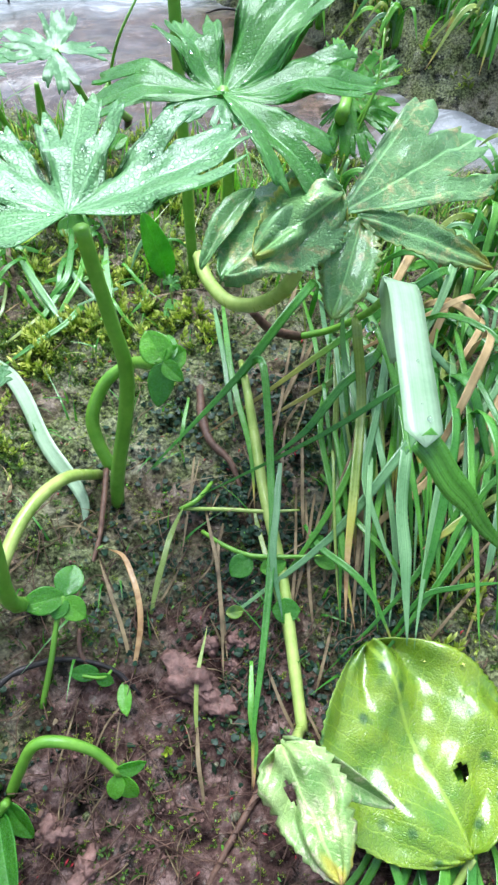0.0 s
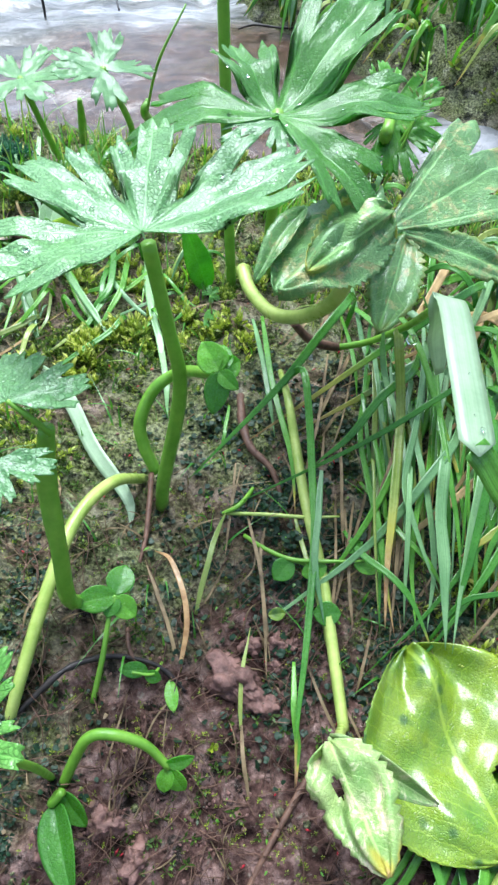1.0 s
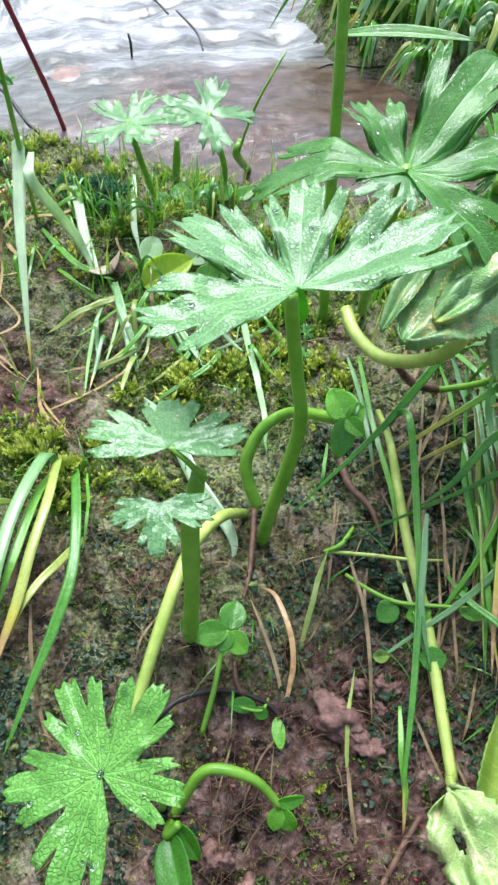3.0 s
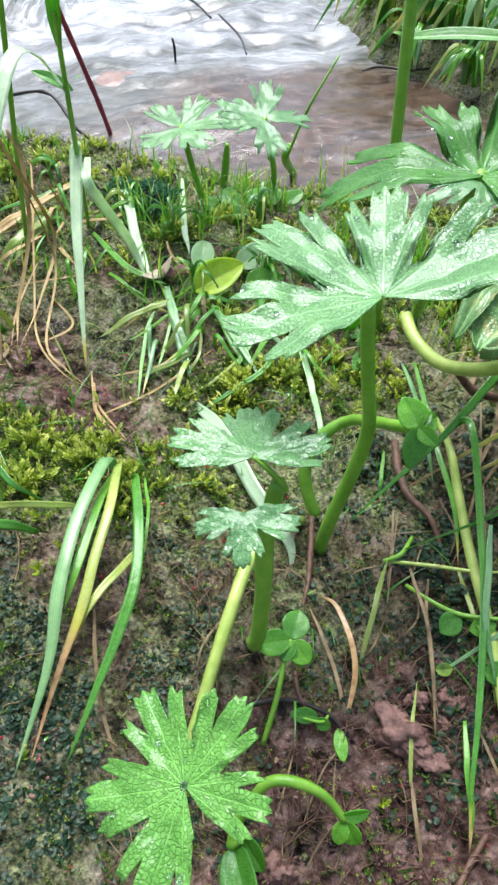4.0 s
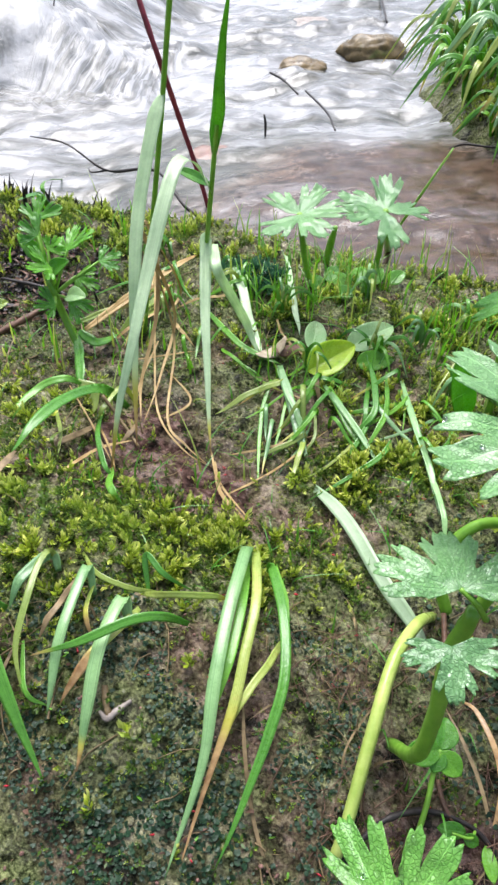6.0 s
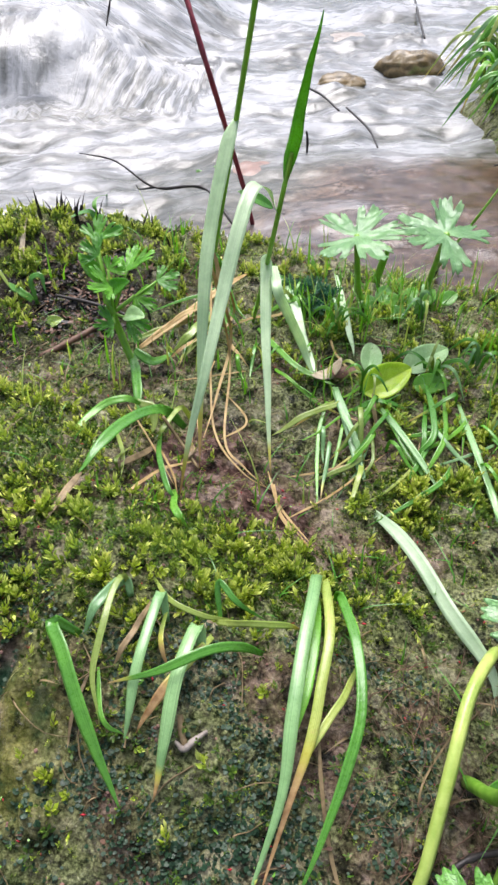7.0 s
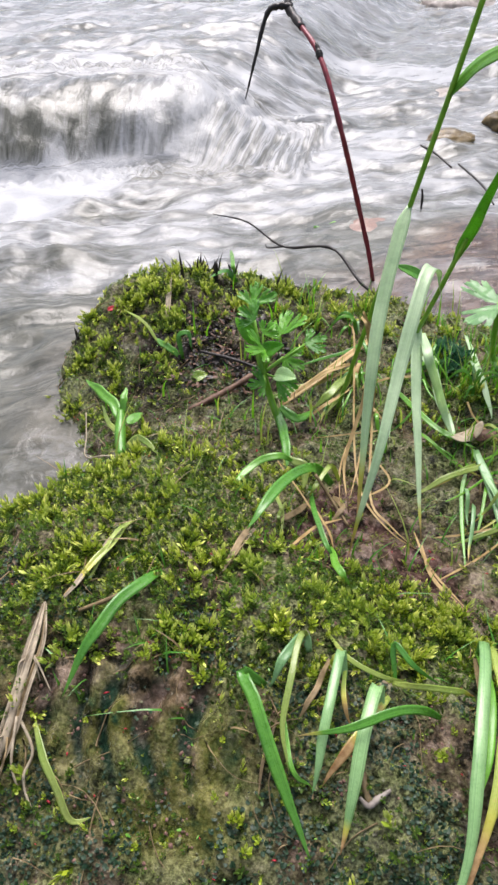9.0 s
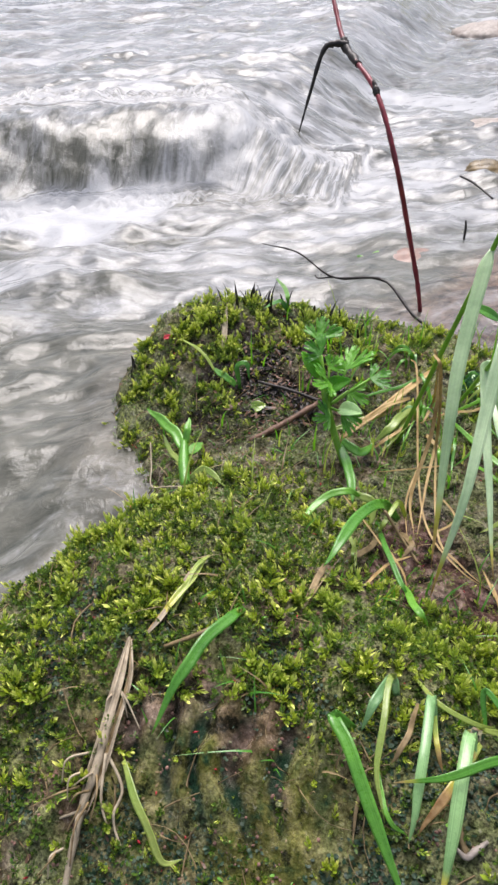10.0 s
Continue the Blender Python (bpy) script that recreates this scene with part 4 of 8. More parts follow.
blade(p, [(0.198, 0.358, 0.022), (0.155, 0.287, 0.043), (0.132, 0.258, 0.043), (0.117, 0.234, 0.031)], 0.0046, GRASS)
blade(p, [(0.157, 0.205, 0.026), (0.140, 0.194, 0.025), (0.124, 0.183, 0.021), (0.108, 0.174, 0.012)], 0.0044, PALE_GRASS, dry=(0.6, 0.95))
blade(p, [(0.157, 0.214, 0.034), (0.141, 0.199, 0.033), (0.124, 0.177, 0.017), (0.120, 0.156, -0.003)], 0.0035, GRASS)
blade(p, [(0.093, 0.138, -0.012), (0.108, 0.152, 0.005), (0.127, 0.156, 0.010), (0.154, 0.162, 0.006)], 0.0030, GRASS)
blade(p, [(0.060, 0.437, -0.006), (0.059, 0.369, 0.014), (0.063, 0.317, 0.019), (0.065, 0.291, 0.009)], 0.0032, GRASS)
blade(p, [(0.075, 0.447, -0.007), (0.070, 0.351, 0.019), (0.073, 0.307, 0.018)], 0.0036, BLUE_GRASS)
blade(p, [(0.080, 0.328, 0.010), (0.075, 0.266, 0.030), (0.071, 0.228, 0.024), (0.078, 0.201, 0.010)], 0.0032, GRASS)
blade(p, [(0.099, 0.314, 0.009), (0.088, 0.236, 0.036), (0.093, 0.199, 0.025), (0.096, 0.169, 0.007), (0.093, 0.143, -0.011)], 0.0037, BLUE_GRASS)
blade(p, [(0.148, 0.377, 0.003), (0.127, 0.281, 0.042), (0.122, 0.229, 0.037), (0.125, 0.194, 0.023), (0.137, 0.171, 0.001)], 0.0032, GRASS)
blade(p, [(0.111, 0.278, 0.010), (0.095, 0.219, 0.028), (0.087, 0.195, 0.020), (0.085, 0.170, 0.004), (0.087, 0.140, -0.011)], 0.0034, GRASS)
blade(p, [(0.090, 0.285, 0.011), (0.076, 0.227, 0.027), (0.067, 0.202, 0.019), (0.065, 0.171, 0.002)], 0.0028, STRAW)
blade(p, [(0.104, 0.341, 0.010), (0.082, 0.254, 0.034), (0.080, 0.211, 0.022), (0.077, 0.171, 0.003), (0.073, 0.135, -0.015)], 0.0028, STRAW)
blade(p, [(0.191, 0.383, 0.002), (0.173, 0.306, 0.026), (0.174, 0.268, 0.026)], 0.0039, BLUE_GRASS)
blade(p, [(0.141, 0.198, 0.002), (0.145, 0.216, 0.025), (0.160, 0.229, 0.035)], 0.0028, GRASS)
blade(p, [(0.118, 0.148, -0.013), (0.124, 0.159, 0.004), (0.139, 0.174, 0.013), (0.158, 0.191, 0.015)], 0.0022, STRAW)
blade(p, [(0.110, 0.134, -0.017), (0.121, 0.144, -0.004), (0.137, 0.160, 0.002), (0.159, 0.179, 0.004)], 0.0017, STRAW)
blade(p, [(0.067, 0.284, 0.073), (0.073, 0.278, 0.045), (0.080, 0.243, 0.037), (0.081, 0.205, 0.025), (0.080, 0.181, 0.009)], 0.0035, BLUE_GRASS)
blade(p, [(0.080, 0.274, 0.104), (0.100, 0.297, 0.065), (0.101, 0.259, 0.048), (0.102, 0.218, 0.039), (0.107, 0.187, 0.022), (0.111, 0.160, 0.001)], 0.0036, GRASS)
blade(p, [(0.081, 0.221, 0.099), (0.076, 0.223, 0.120), (0.072, 0.219, 0.138), (0.072, 0.214, 0.145), (0.070, 0.170, 0.144), (0.069, 0.135, 0.141)], 0.0134, HOARY_GRASS, fold=0.06, base=0.35, tip=0.02, name="wide_blade", label="broad pale bent blade with drops", count=28)
blade(p, [(0.067, 0.138, 0.142), (0.081, 0.133, 0.127), (0.096, 0.129, 0.108), (0.115, 0.125, 0.086)], 0.0104, GRASS, fold=0.15, base=0.95, tip=0.6, name="wide_blade", label="broad pale bent blade with drops")
blade(p, [(0.096, 0.349, 0.003), (0.094, 0.344, 0.022), (0.082, 0.283, 0.022), (0.077, 0.244, 0.008)], 0.0039, GRASS, dry=(0.7, 0.95))
blade(p, [(0.141, 0.326, 0.002), (0.127, 0.318, 0.024), (0.112, 0.271, 0.022), (0.104, 0.241, 0.008)], 0.0036, BLUE_GRASS)
blade(p, [(0.094, 0.312, 0.007), (0.080, 0.292, 0.039), (0.080, 0.241, 0.030), (0.085, 0.208, 0.004)], 0.0019, BLUE_GRASS)
blade(p, [(0.140, 0.343, 0.000), (0.120, 0.317, 0.037), (0.105, 0.262, 0.032), (0.099, 0.231, 0.007)], 0.0030, BLUE_GRASS, dry=(0.7, 0.95))
blade(p, [(0.093, 0.258, 0.007), (0.089, 0.254, 0.027), (0.090, 0.218, 0.017), (0.093, 0.190, 0.000)], 0.0022, PALE_GRASS, dry=(0.7, 0.95))
blade(p, [(0.091, 0.245, 0.006), (0.087, 0.236, 0.032), (0.080, 0.211, 0.022), (0.077, 0.194, 0.001)], 0.0026, PALE_GRASS)
blade(p, [(0.077, 0.261, 0.007), (0.072, 0.251, 0.033), (0.076, 0.224, 0.024), (0.085, 0.206, 0.004)], 0.0020, PALE_GRASS)
blade(p, [(0.095, 0.277, 0.008), (0.095, 0.274, 0.025), (0.084, 0.214, 0.017), (0.078, 0.171, -0.004)], 0.0032, GRASS, dry=(0.7, 0.95))
blade(p, [(0.198, 0.335, -0.005), (0.181, 0.329, 0.015), (0.164, 0.285, 0.015), (0.155, 0.257, 0.003)], 0.0026, BLUE_GRASS, dry=(0.7, 0.95))
blade(p, [(0.092, 0.230, 0.004), (0.083, 0.217, 0.034), (0.079, 0.175, 0.020), (0.081, 0.145, -0.010)], 0.0030, BLUE_GRASS)
blade(p, [(0.185, 0.333, -0.004), (0.175, 0.326, 0.018), (0.160, 0.275, 0.016), (0.154, 0.240, 0.003)], 0.0027, PALE_GRASS, dry=(0.7, 0.95))
blade(p, [(0.164, 0.316, -0.000), (0.148, 0.293, 0.036), (0.132, 0.251, 0.029), (0.126, 0.226, 0.005)], 0.0022, GRASS, dry=(0.7, 0.95))
blade(p, [(0.152, 0.280, 0.002), (0.139, 0.268, 0.030), (0.129, 0.209, 0.019), (0.127, 0.167, -0.007)], 0.0023, GRASS, dry=(0.7, 0.95))
blade(p, [(0.117, 0.252, 0.005), (0.112, 0.244, 0.030), (0.114, 0.207, 0.019), (0.119, 0.181, -0.003)], 0.0024, GRASS, dry=(0.7, 0.95))
blade(p, [(0.106, 0.267, 0.007), (0.107, 0.262, 0.026), (0.098, 0.220, 0.018), (0.093, 0.189, 0.000)], 0.0022, GRASS)
blade(p, [(0.112, 0.323, 0.005), (0.111, 0.314, 0.028), (0.109, 0.265, 0.024), (0.112, 0.233, 0.007)], 0.0030, GRASS)
blade(p, [(0.074, 0.326, 0.007), (0.070, 0.305, 0.040), (0.072, 0.243, 0.031), (0.079, 0.203, 0.004)], 0.0031, BLUE_GRASS)
blade(p, [(0.129, 0.269, 0.005), (0.111, 0.251, 0.038), (0.102, 0.206, 0.025), (0.100, 0.175, -0.002)], 0.0018, BLUE_GRASS)
blade(p, [(0.165, 0.373, -0.004), (0.146, 0.346, 0.032), (0.123, 0.266, 0.030), (0.115, 0.220, 0.005)], 0.0020, GRASS)
blade(p, [(0.115, 0.291, 0.006), (0.108, 0.275, 0.037), (0.102, 0.233, 0.027), (0.101, 0.206, 0.004)], 0.0020, BLUE_GRASS, dry=(0.7, 0.95))
blade(p, [(0.150, 0.256, 0.002), (0.141, 0.243, 0.032), (0.132, 0.192, 0.019), (0.131, 0.157, -0.010)], 0.0029, BLUE_GRASS)
blade(p, [(0.127, 0.252, 0.004), (0.119, 0.249, 0.022), (0.110, 0.195, 0.012), (0.106, 0.154, -0.009)], 0.0019, BLUE_GRASS)
blade(p, [(0.085, 0.303, 0.008), (0.077, 0.299, 0.025), (0.074, 0.239, 0.018), (0.074, 0.195, 0.001)], 0.0034, GRASS)
blade(p, [(0.131, 0.337, 0.002), (0.114, 0.315, 0.035), (0.101, 0.242, 0.029), (0.099, 0.198, 0.003)], 0.0026, GRASS, dry=(0.7, 0.95))
blade(p, [(0.133, 0.242, 0.003), (0.118, 0.228, 0.034), (0.112, 0.191, 0.021), (0.112, 0.165, -0.006)], 0.0017, GRASS)
blade(p, [(0.175, 0.301, -0.001), (0.169, 0.292, 0.023), (0.158, 0.253, 0.019), (0.154, 0.229, 0.001)], 0.0033, BLUE_GRASS)
blade(p, [(0.099, 0.279, 0.008), (0.098, 0.277, 0.025), (0.094, 0.217, 0.015), (0.094, 0.173, -0.004)], 0.0028, PALE_GRASS)
blade(p, [(0.131, 0.286, 0.004), (0.127, 0.279, 0.027), (0.117, 0.230, 0.020), (0.113, 0.195, 0.001)], 0.0021, GRASS)
blade(p, [(0.139, 0.319, 0.002), (0.128, 0.297, 0.037), (0.117, 0.234, 0.028), (0.115, 0.194, -0.000)], 0.0035, PALE_GRASS)
blade(p, [(0.119, 0.346, 0.002), (0.115, 0.328, 0.032), (0.103, 0.259, 0.028), (0.099, 0.217, 0.005)], 0.0020, GRASS)
blade(p, [(0.148, 0.326, 0.001), (0.132, 0.305, 0.034), (0.115, 0.237, 0.027), (0.109, 0.194, 0.000)], 0.0036, GRASS)
blade(p, [(0.186, 0.351, -0.004), (0.184, 0.343, 0.018), (0.159, 0.271, 0.018), (0.147, 0.225, 0.002)], 0.0020, GRASS)
blade(p, [(0.151, 0.237, -0.000), (0.140, 0.229, 0.025), (0.135, 0.200, 0.016), (0.135, 0.179, -0.005)], 0.0034, GRASS, dry=(0.7, 0.95))
blade(p, [(0.117, 0.240, 0.004), (0.104, 0.229, 0.032), (0.105, 0.200, 0.020), (0.109, 0.179, -0.002)], 0.0029, GRASS)
blade(p, [(0.164, 0.325, -0.000), (0.143, 0.307, 0.030), (0.131, 0.263, 0.025), (0.126, 0.235, 0.006)], 0.0037, PALE_GRASS)
blade(p, [(0.201, 0.332, -0.005), (0.183, 0.323, 0.018), (0.166, 0.265, 0.016), (0.158, 0.226, 0.001)], 0.0029, BLUE_GRASS)
blade(p, [(0.124, 0.369, -0.001), (0.109, 0.341, 0.035), (0.100, 0.279, 0.033), (0.099, 0.245, 0.009)], 0.0026, BLUE_GRASS)
blade(p, [(0.149, 0.295, 0.003), (0.144, 0.283, 0.030), (0.132, 0.230, 0.022), (0.129, 0.194, -0.000)], 0.0036, GRASS, dry=(0.7, 0.95))
blade(p, [(0.205, 0.357, -0.005), (0.184, 0.341, 0.022), (0.164, 0.266, 0.020), (0.158, 0.220, 0.000)], 0.0025, GRASS, dry=(0.7, 0.95))
blade(p, [(0.090, 0.363, 0.001), (0.078, 0.357, 0.020), (0.068, 0.295, 0.022), (0.063, 0.257, 0.009)], 0.0026, GRASS)
blade(p, [(0.135, 0.235, 0.002), (0.123, 0.226, 0.028), (0.118, 0.179, 0.014), (0.119, 0.143, -0.012)], 0.0029, GRASS)
blade(p, [(0.082, 0.242, 0.006), (0.073, 0.239, 0.024), (0.066, 0.199, 0.014), (0.062, 0.168, -0.005)], 0.0021, PALE_GRASS)
blade(p, [(0.097, 0.299, 0.007), (0.090, 0.278, 0.041), (0.082, 0.245, 0.032), (0.079, 0.226, 0.007)], 0.0031, BLUE_GRASS)
blade(p, [(0.086, 0.337, 0.005), (0.081, 0.328, 0.027), (0.080, 0.257, 0.023), (0.083, 0.210, 0.004)], 0.0028, GRASS)
blade(p, [(0.110, 0.256, 0.006), (0.103, 0.245, 0.033), (0.100, 0.195, 0.021), (0.102, 0.159, -0.006)], 0.0020, GRASS, dry=(0.7, 0.95))
blade(p, [(0.130, 0.239, 0.003), (0.117, 0.226, 0.033), (0.115, 0.195, 0.021), (0.118, 0.174, -0.004)], 0.0017, GRASS, dry=(0.7, 0.95))
blade(p, [(0.162, 0.273, 0.001), (0.152, 0.261, 0.029), (0.147, 0.224, 0.020), (0.151, 0.199, -0.002)], 0.0034, GRASS)
blade(p, [(0.176, 0.277, -0.002), (0.156, 0.264, 0.026), (0.144, 0.212, 0.018), (0.142, 0.177, -0.006)], 0.0024, GRASS, dry=(0.7, 0.95))
blade(p, [(0.070, 0.281, 0.007), (0.064, 0.277, 0.026), (0.066, 0.221, 0.015), (0.069, 0.178, -0.003)], 0.0024, GRASS)
blade(p, [(0.076, 0.227, 0.004), (0.069, 0.226, 0.020), (0.068, 0.179, 0.008), (0.068, 0.141, -0.011)], 0.0027, GRASS)
blade(p, [(0.212, 0.385, -0.006), (0.198, 0.376, 0.016), (0.169, 0.296, 0.015), (0.151, 0.241, 0.003)], 0.0028, BLUE_GRASS)
blade(p, [(0.143, 0.306, 0.003), (0.136, 0.302, 0.022), (0.127, 0.259, 0.018), (0.122, 0.229, 0.006)], 0.0029, BLUE_GRASS)
blade(p, [(0.159, 0.305, 0.001), (0.137, 0.284, 0.035), (0.123, 0.246, 0.028), (0.116, 0.225, 0.005)], 0.0023, PALE_GRASS)
blade(p, [(0.176, 0.312, -0.002), (0.173, 0.305, 0.020), (0.150, 0.239, 0.018), (0.139, 0.196, -0.002)], 0.0026, BLUE_GRASS)
blade(p, [(0.140, 0.276, 0.003), (0.126, 0.260, 0.035), (0.125, 0.224, 0.025), (0.131, 0.201, -0.000)], 0.0031, BLUE_GRASS)
blade(p, [(0.183, 0.300, -0.003), (0.163, 0.287, 0.025), (0.149, 0.250, 0.020), (0.144, 0.225, 0.002)], 0.0021, GRASS)
blade(p, [(0.066, 0.247, 0.005), (0.066, 0.239, 0.030), (0.070, 0.205, 0.020), (0.077, 0.181, -0.001)], 0.0030, GRASS)
blade(p, [(0.149, 0.259, 0.002), (0.139, 0.253, 0.024), (0.132, 0.202, 0.013), (0.129, 0.162, -0.008)], 0.0029, BLUE_GRASS)
blade(p, [(0.084, 0.251, 0.007), (0.074, 0.247, 0.026), (0.068, 0.220, 0.017), (0.064, 0.198, 0.002)], 0.0034, BLUE_GRASS)
blade(p, [(0.136, 0.247, 0.002), (0.129, 0.243, 0.023), (0.119, 0.213, 0.015), (0.113, 0.190, -0.000)], 0.0027, BLUE_GRASS)
blade(p, [(0.141, 0.248, 0.002), (0.138, 0.245, 0.022), (0.122, 0.195, 0.012), (0.113, 0.157, -0.009)], 0.0021, GRASS)
blade(p, [(0.157, 0.312, 0.001), (0.141, 0.303, 0.024), (0.124, 0.246, 0.020), (0.114, 0.208, 0.003)], 0.0022, GRASS, dry=(0.7, 0.95))
blade(p, [(0.085, 0.313, 0.008), (0.073, 0.299, 0.034), (0.068, 0.243, 0.025), (0.067, 0.206, 0.002)], 0.0037, PALE_GRASS, dry=(0.7, 0.95))
blade(p, [(0.183, 0.284, -0.003), (0.169, 0.269, 0.028), (0.150, 0.226, 0.021), (0.140, 0.199, -0.001)], 0.0032, PALE_GRASS, dry=(0.7, 0.95))
blade(p, [(0.102, 0.272, 0.008), (0.095, 0.267, 0.027), (0.087, 0.236, 0.020), (0.081, 0.214, 0.004)], 0.0018, GRASS)
blade(p, [(0.124, 0.259, 0.005), (0.119, 0.246, 0.034), (0.114, 0.220, 0.025), (0.115, 0.205, 0.002)], 0.0018, GRASS)
blade(p, [(0.092, 0.254, 0.007), (0.080, 0.242, 0.034), (0.076, 0.202, 0.022), (0.077, 0.174, -0.003)], 0.0032, BLUE_GRASS, dry=(0.7, 0.95))
blade(p, [(0.097, 0.279, 0.008), (0.092, 0.263, 0.039), (0.087, 0.221, 0.027), (0.087, 0.192, 0.001)], 0.0026, GRASS, dry=(0.7, 0.95))
blade(p, [(0.155, 0.343, -0.001), (0.142, 0.335, 0.020), (0.132, 0.286, 0.020), (0.127, 0.253, 0.007)], 0.0031, BLUE_GRASS)
blade(p, [(0.065, 0.231, 0.003), (0.064, 0.223, 0.029), (0.064, 0.180, 0.015), (0.068, 0.146, -0.010)], 0.0017, PALE_GRASS)
blade(p, [(0.049, 0.337, 0.006), (0.038, 0.266, 0.013), (0.028, 0.223, -0.001)], 0.0018, STRAW, fold=0.35, tip=0.2)
blade(p, [(0.109, 0.235, 0.005), (0.098, 0.206, 0.009), (0.091, 0.190, -0.002)], 0.0020, STRAW, fold=0.35, tip=0.2)
blade(p, [(0.048, 0.221, 0.000), (0.045, 0.174, 0.001), (0.043, 0.141, -0.014)], 0.0017, STRAW, fold=0.35, tip=0.2)
blade(p, [(0.118, 0.365, -0.000), (0.100, 0.309, 0.016), (0.088, 0.283, 0.009)], 0.0027, STRAW, fold=0.35, tip=0.2)
blade(p, [(0.053, 0.261, 0.005), (0.050, 0.216, 0.008), (0.051, 0.187, -0.004)], 0.0019, STRAW, fold=0.35, tip=0.2)
blade(p, [(0.089, 0.212, 0.001), (0.082, 0.184, 0.005), (0.078, 0.166, -0.007)], 0.0017, STRAW, fold=0.35, tip=0.2)
blade(p, [(0.043, 0.265, 0.004), (0.037, 0.211, 0.006), (0.031, 0.173, -0.008)], 0.0019, STRAW, fold=0.35, tip=0.2)
blade(p, [(0.053, 0.213, -0.001), (0.052, 0.170, 0.000), (0.054, 0.139, -0.013)], 0.0017, STRAW, fold=0.35, tip=0.2)
blade(p, [(0.059, 0.220, 0.001), (0.051, 0.180, 0.003), (0.045, 0.153, -0.011)], 0.0016, STRAW, fold=0.35, tip=0.2)
blade(p, [(0.118, 0.250, 0.005), (0.115, 0.216, 0.010), (0.121, 0.197, -0.001)], 0.0017, STRAW, fold=0.35, tip=0.2)
blade(p, [(0.090, 0.300, 0.008), (0.078, 0.261, 0.017), (0.070, 0.243, 0.005)], 0.0018, STRAW, fold=0.35, tip=0.2)
blade(p, [(0.075, 0.272, 0.008), (0.064, 0.218, 0.010), (0.054, 0.182, -0.005)], 0.0016, STRAW, fold=0.35, tip=0.2)
blade(p, [(0.102, 0.355, 0.002), (0.090, 0.299, 0.017), (0.085, 0.271, 0.009)], 0.0021, STRAW, fold=0.35, tip=0.2)
blade(p, [(0.069, 0.219, 0.002), (0.063, 0.184, 0.005), (0.060, 0.162, -0.008)], 0.0015, STRAW, fold=0.35, tip=0.2)
blade(p, [(0.075, 0.272, 0.008), (0.069, 0.237, 0.014), (0.067, 0.219, 0.003)], 0.0025, STRAW, fold=0.35, tip=0.2)

p = thing("dead_grass", (0.043, 0.334, 0.002), "brown dead grass leaves and stems", "litter", "dead grass")
blade(p, [(0.056, 0.400, 0.007), (0.045, 0.356, 0.013), (0.036, 0.336, 0.009)], 0.0029, STRAW, fold=0.35)
blade(p, [(0.064, 0.332, 0.015), (0.048, 0.293, 0.016), (0.036, 0.266, 0.006)], 0.0028, STRAW, fold=0.35)
blade(p, [(0.060, 0.346, 0.015), (0.052, 0.305, 0.014), (0.041, 0.277, 0.006)], 0.0017, STRAW, fold=0.35)
blade(p, [(0.046, 0.401, 0.003), (0.031, 0.357, 0.011), (0.016, 0.339, 0.005)], 0.0022, STRAW, fold=0.35)
blade(p, [(0.065, 0.325, 0.011), (0.054, 0.273, 0.012), (0.044, 0.244, 0.003)], 0.0011, STRAW, fold=0.35)
blade(p, [(-0.003, 0.206, -0.004), (0.005, 0.167, -0.001), (0.008, 0.140, -0.009), (0.010, 0.116, -0.019)], 0.0020, STRAW, fold=0.35)
blade(p, [(0.030, 0.127, -0.018), (0.038, 0.105, -0.018), (0.050, 0.085, -0.026)], 0.0015, STRAW, fold=0.35)
blade(p, [(0.044, 0.117, -0.021), (0.054, 0.096, -0.022), (0.061, 0.084, -0.027)], 0.0013, STRAW, fold=0.35)
blade(p, [(0.065, 0.146, -0.013), (0.058, 0.123, -0.014), (0.055, 0.112, -0.021)], 0.0016, STRAW, fold=0.35)
blade(p, [(0.056, 0.283, 0.012), (0.047, 0.270, 0.009), (0.041, 0.261, 0.004)], 0.0019, STRAW, fold=0.35)

p = thing("creeping_herb", (0.026, 0.180, -0.012), "creeping herb with round glossy dark leaves", "wild plant", "creeping herbs")
tube("runner", p, [(-0.017, 0.207, -0.006), (0.008, 0.203, 0.001), (0.029, 0.200, 0.005), (0.048, 0.201, 0.006)], [0.0011, 0.0012, 0.0011, 0.0006], PALE_STALK)
tube("runner", p, [(-0.004, 0.194, -0.008), (0.007, 0.182, -0.001), (0.021, 0.175, 0.001), (0.038, 0.173, 0.004), (0.060, 0.174, 0.005)], [0.0012, 0.0013, 0.0013, 0.0012, 0.0007], STALK)
tube("runner", p, [(0.021, 0.178, -0.005), (0.030, 0.171, -0.000), (0.038, 0.154, -0.005), (0.047, 0.144, -0.009)], [0.0009, 0.0009, 0.0009, 0.0007], STALK)
oval(p, (0.022, 0.175, -0.000), (0.012, 0.165, -0.003), (0, -0.5, 0.85), 0.0129, HERB_LEAF, fold=0.1, droop=0.05, point=1.0, name="leaf")
oval(p, (0.027, 0.168, -0.002), (0.040, 0.171, 0.002), (0, -0.5, 0.85), 0.0105, HERB_LEAF, fold=0.1, droop=0.05, point=1.0, name="leaf")
oval(p, (0.033, 0.148, -0.006), (0.047, 0.147, -0.004), (0, -0.5, 0.85), 0.0130, HERB_LEAF, fold=0.1, droop=0.05, point=1.0, name="leaf")
oval(p, (0.055, 0.174, 0.001), (0.068, 0.170, 0.002), (0, -0.5, 0.85), 0.0076, HERB_LEAF, fold=0.1, droop=0.05, point=1.0, name="leaf")
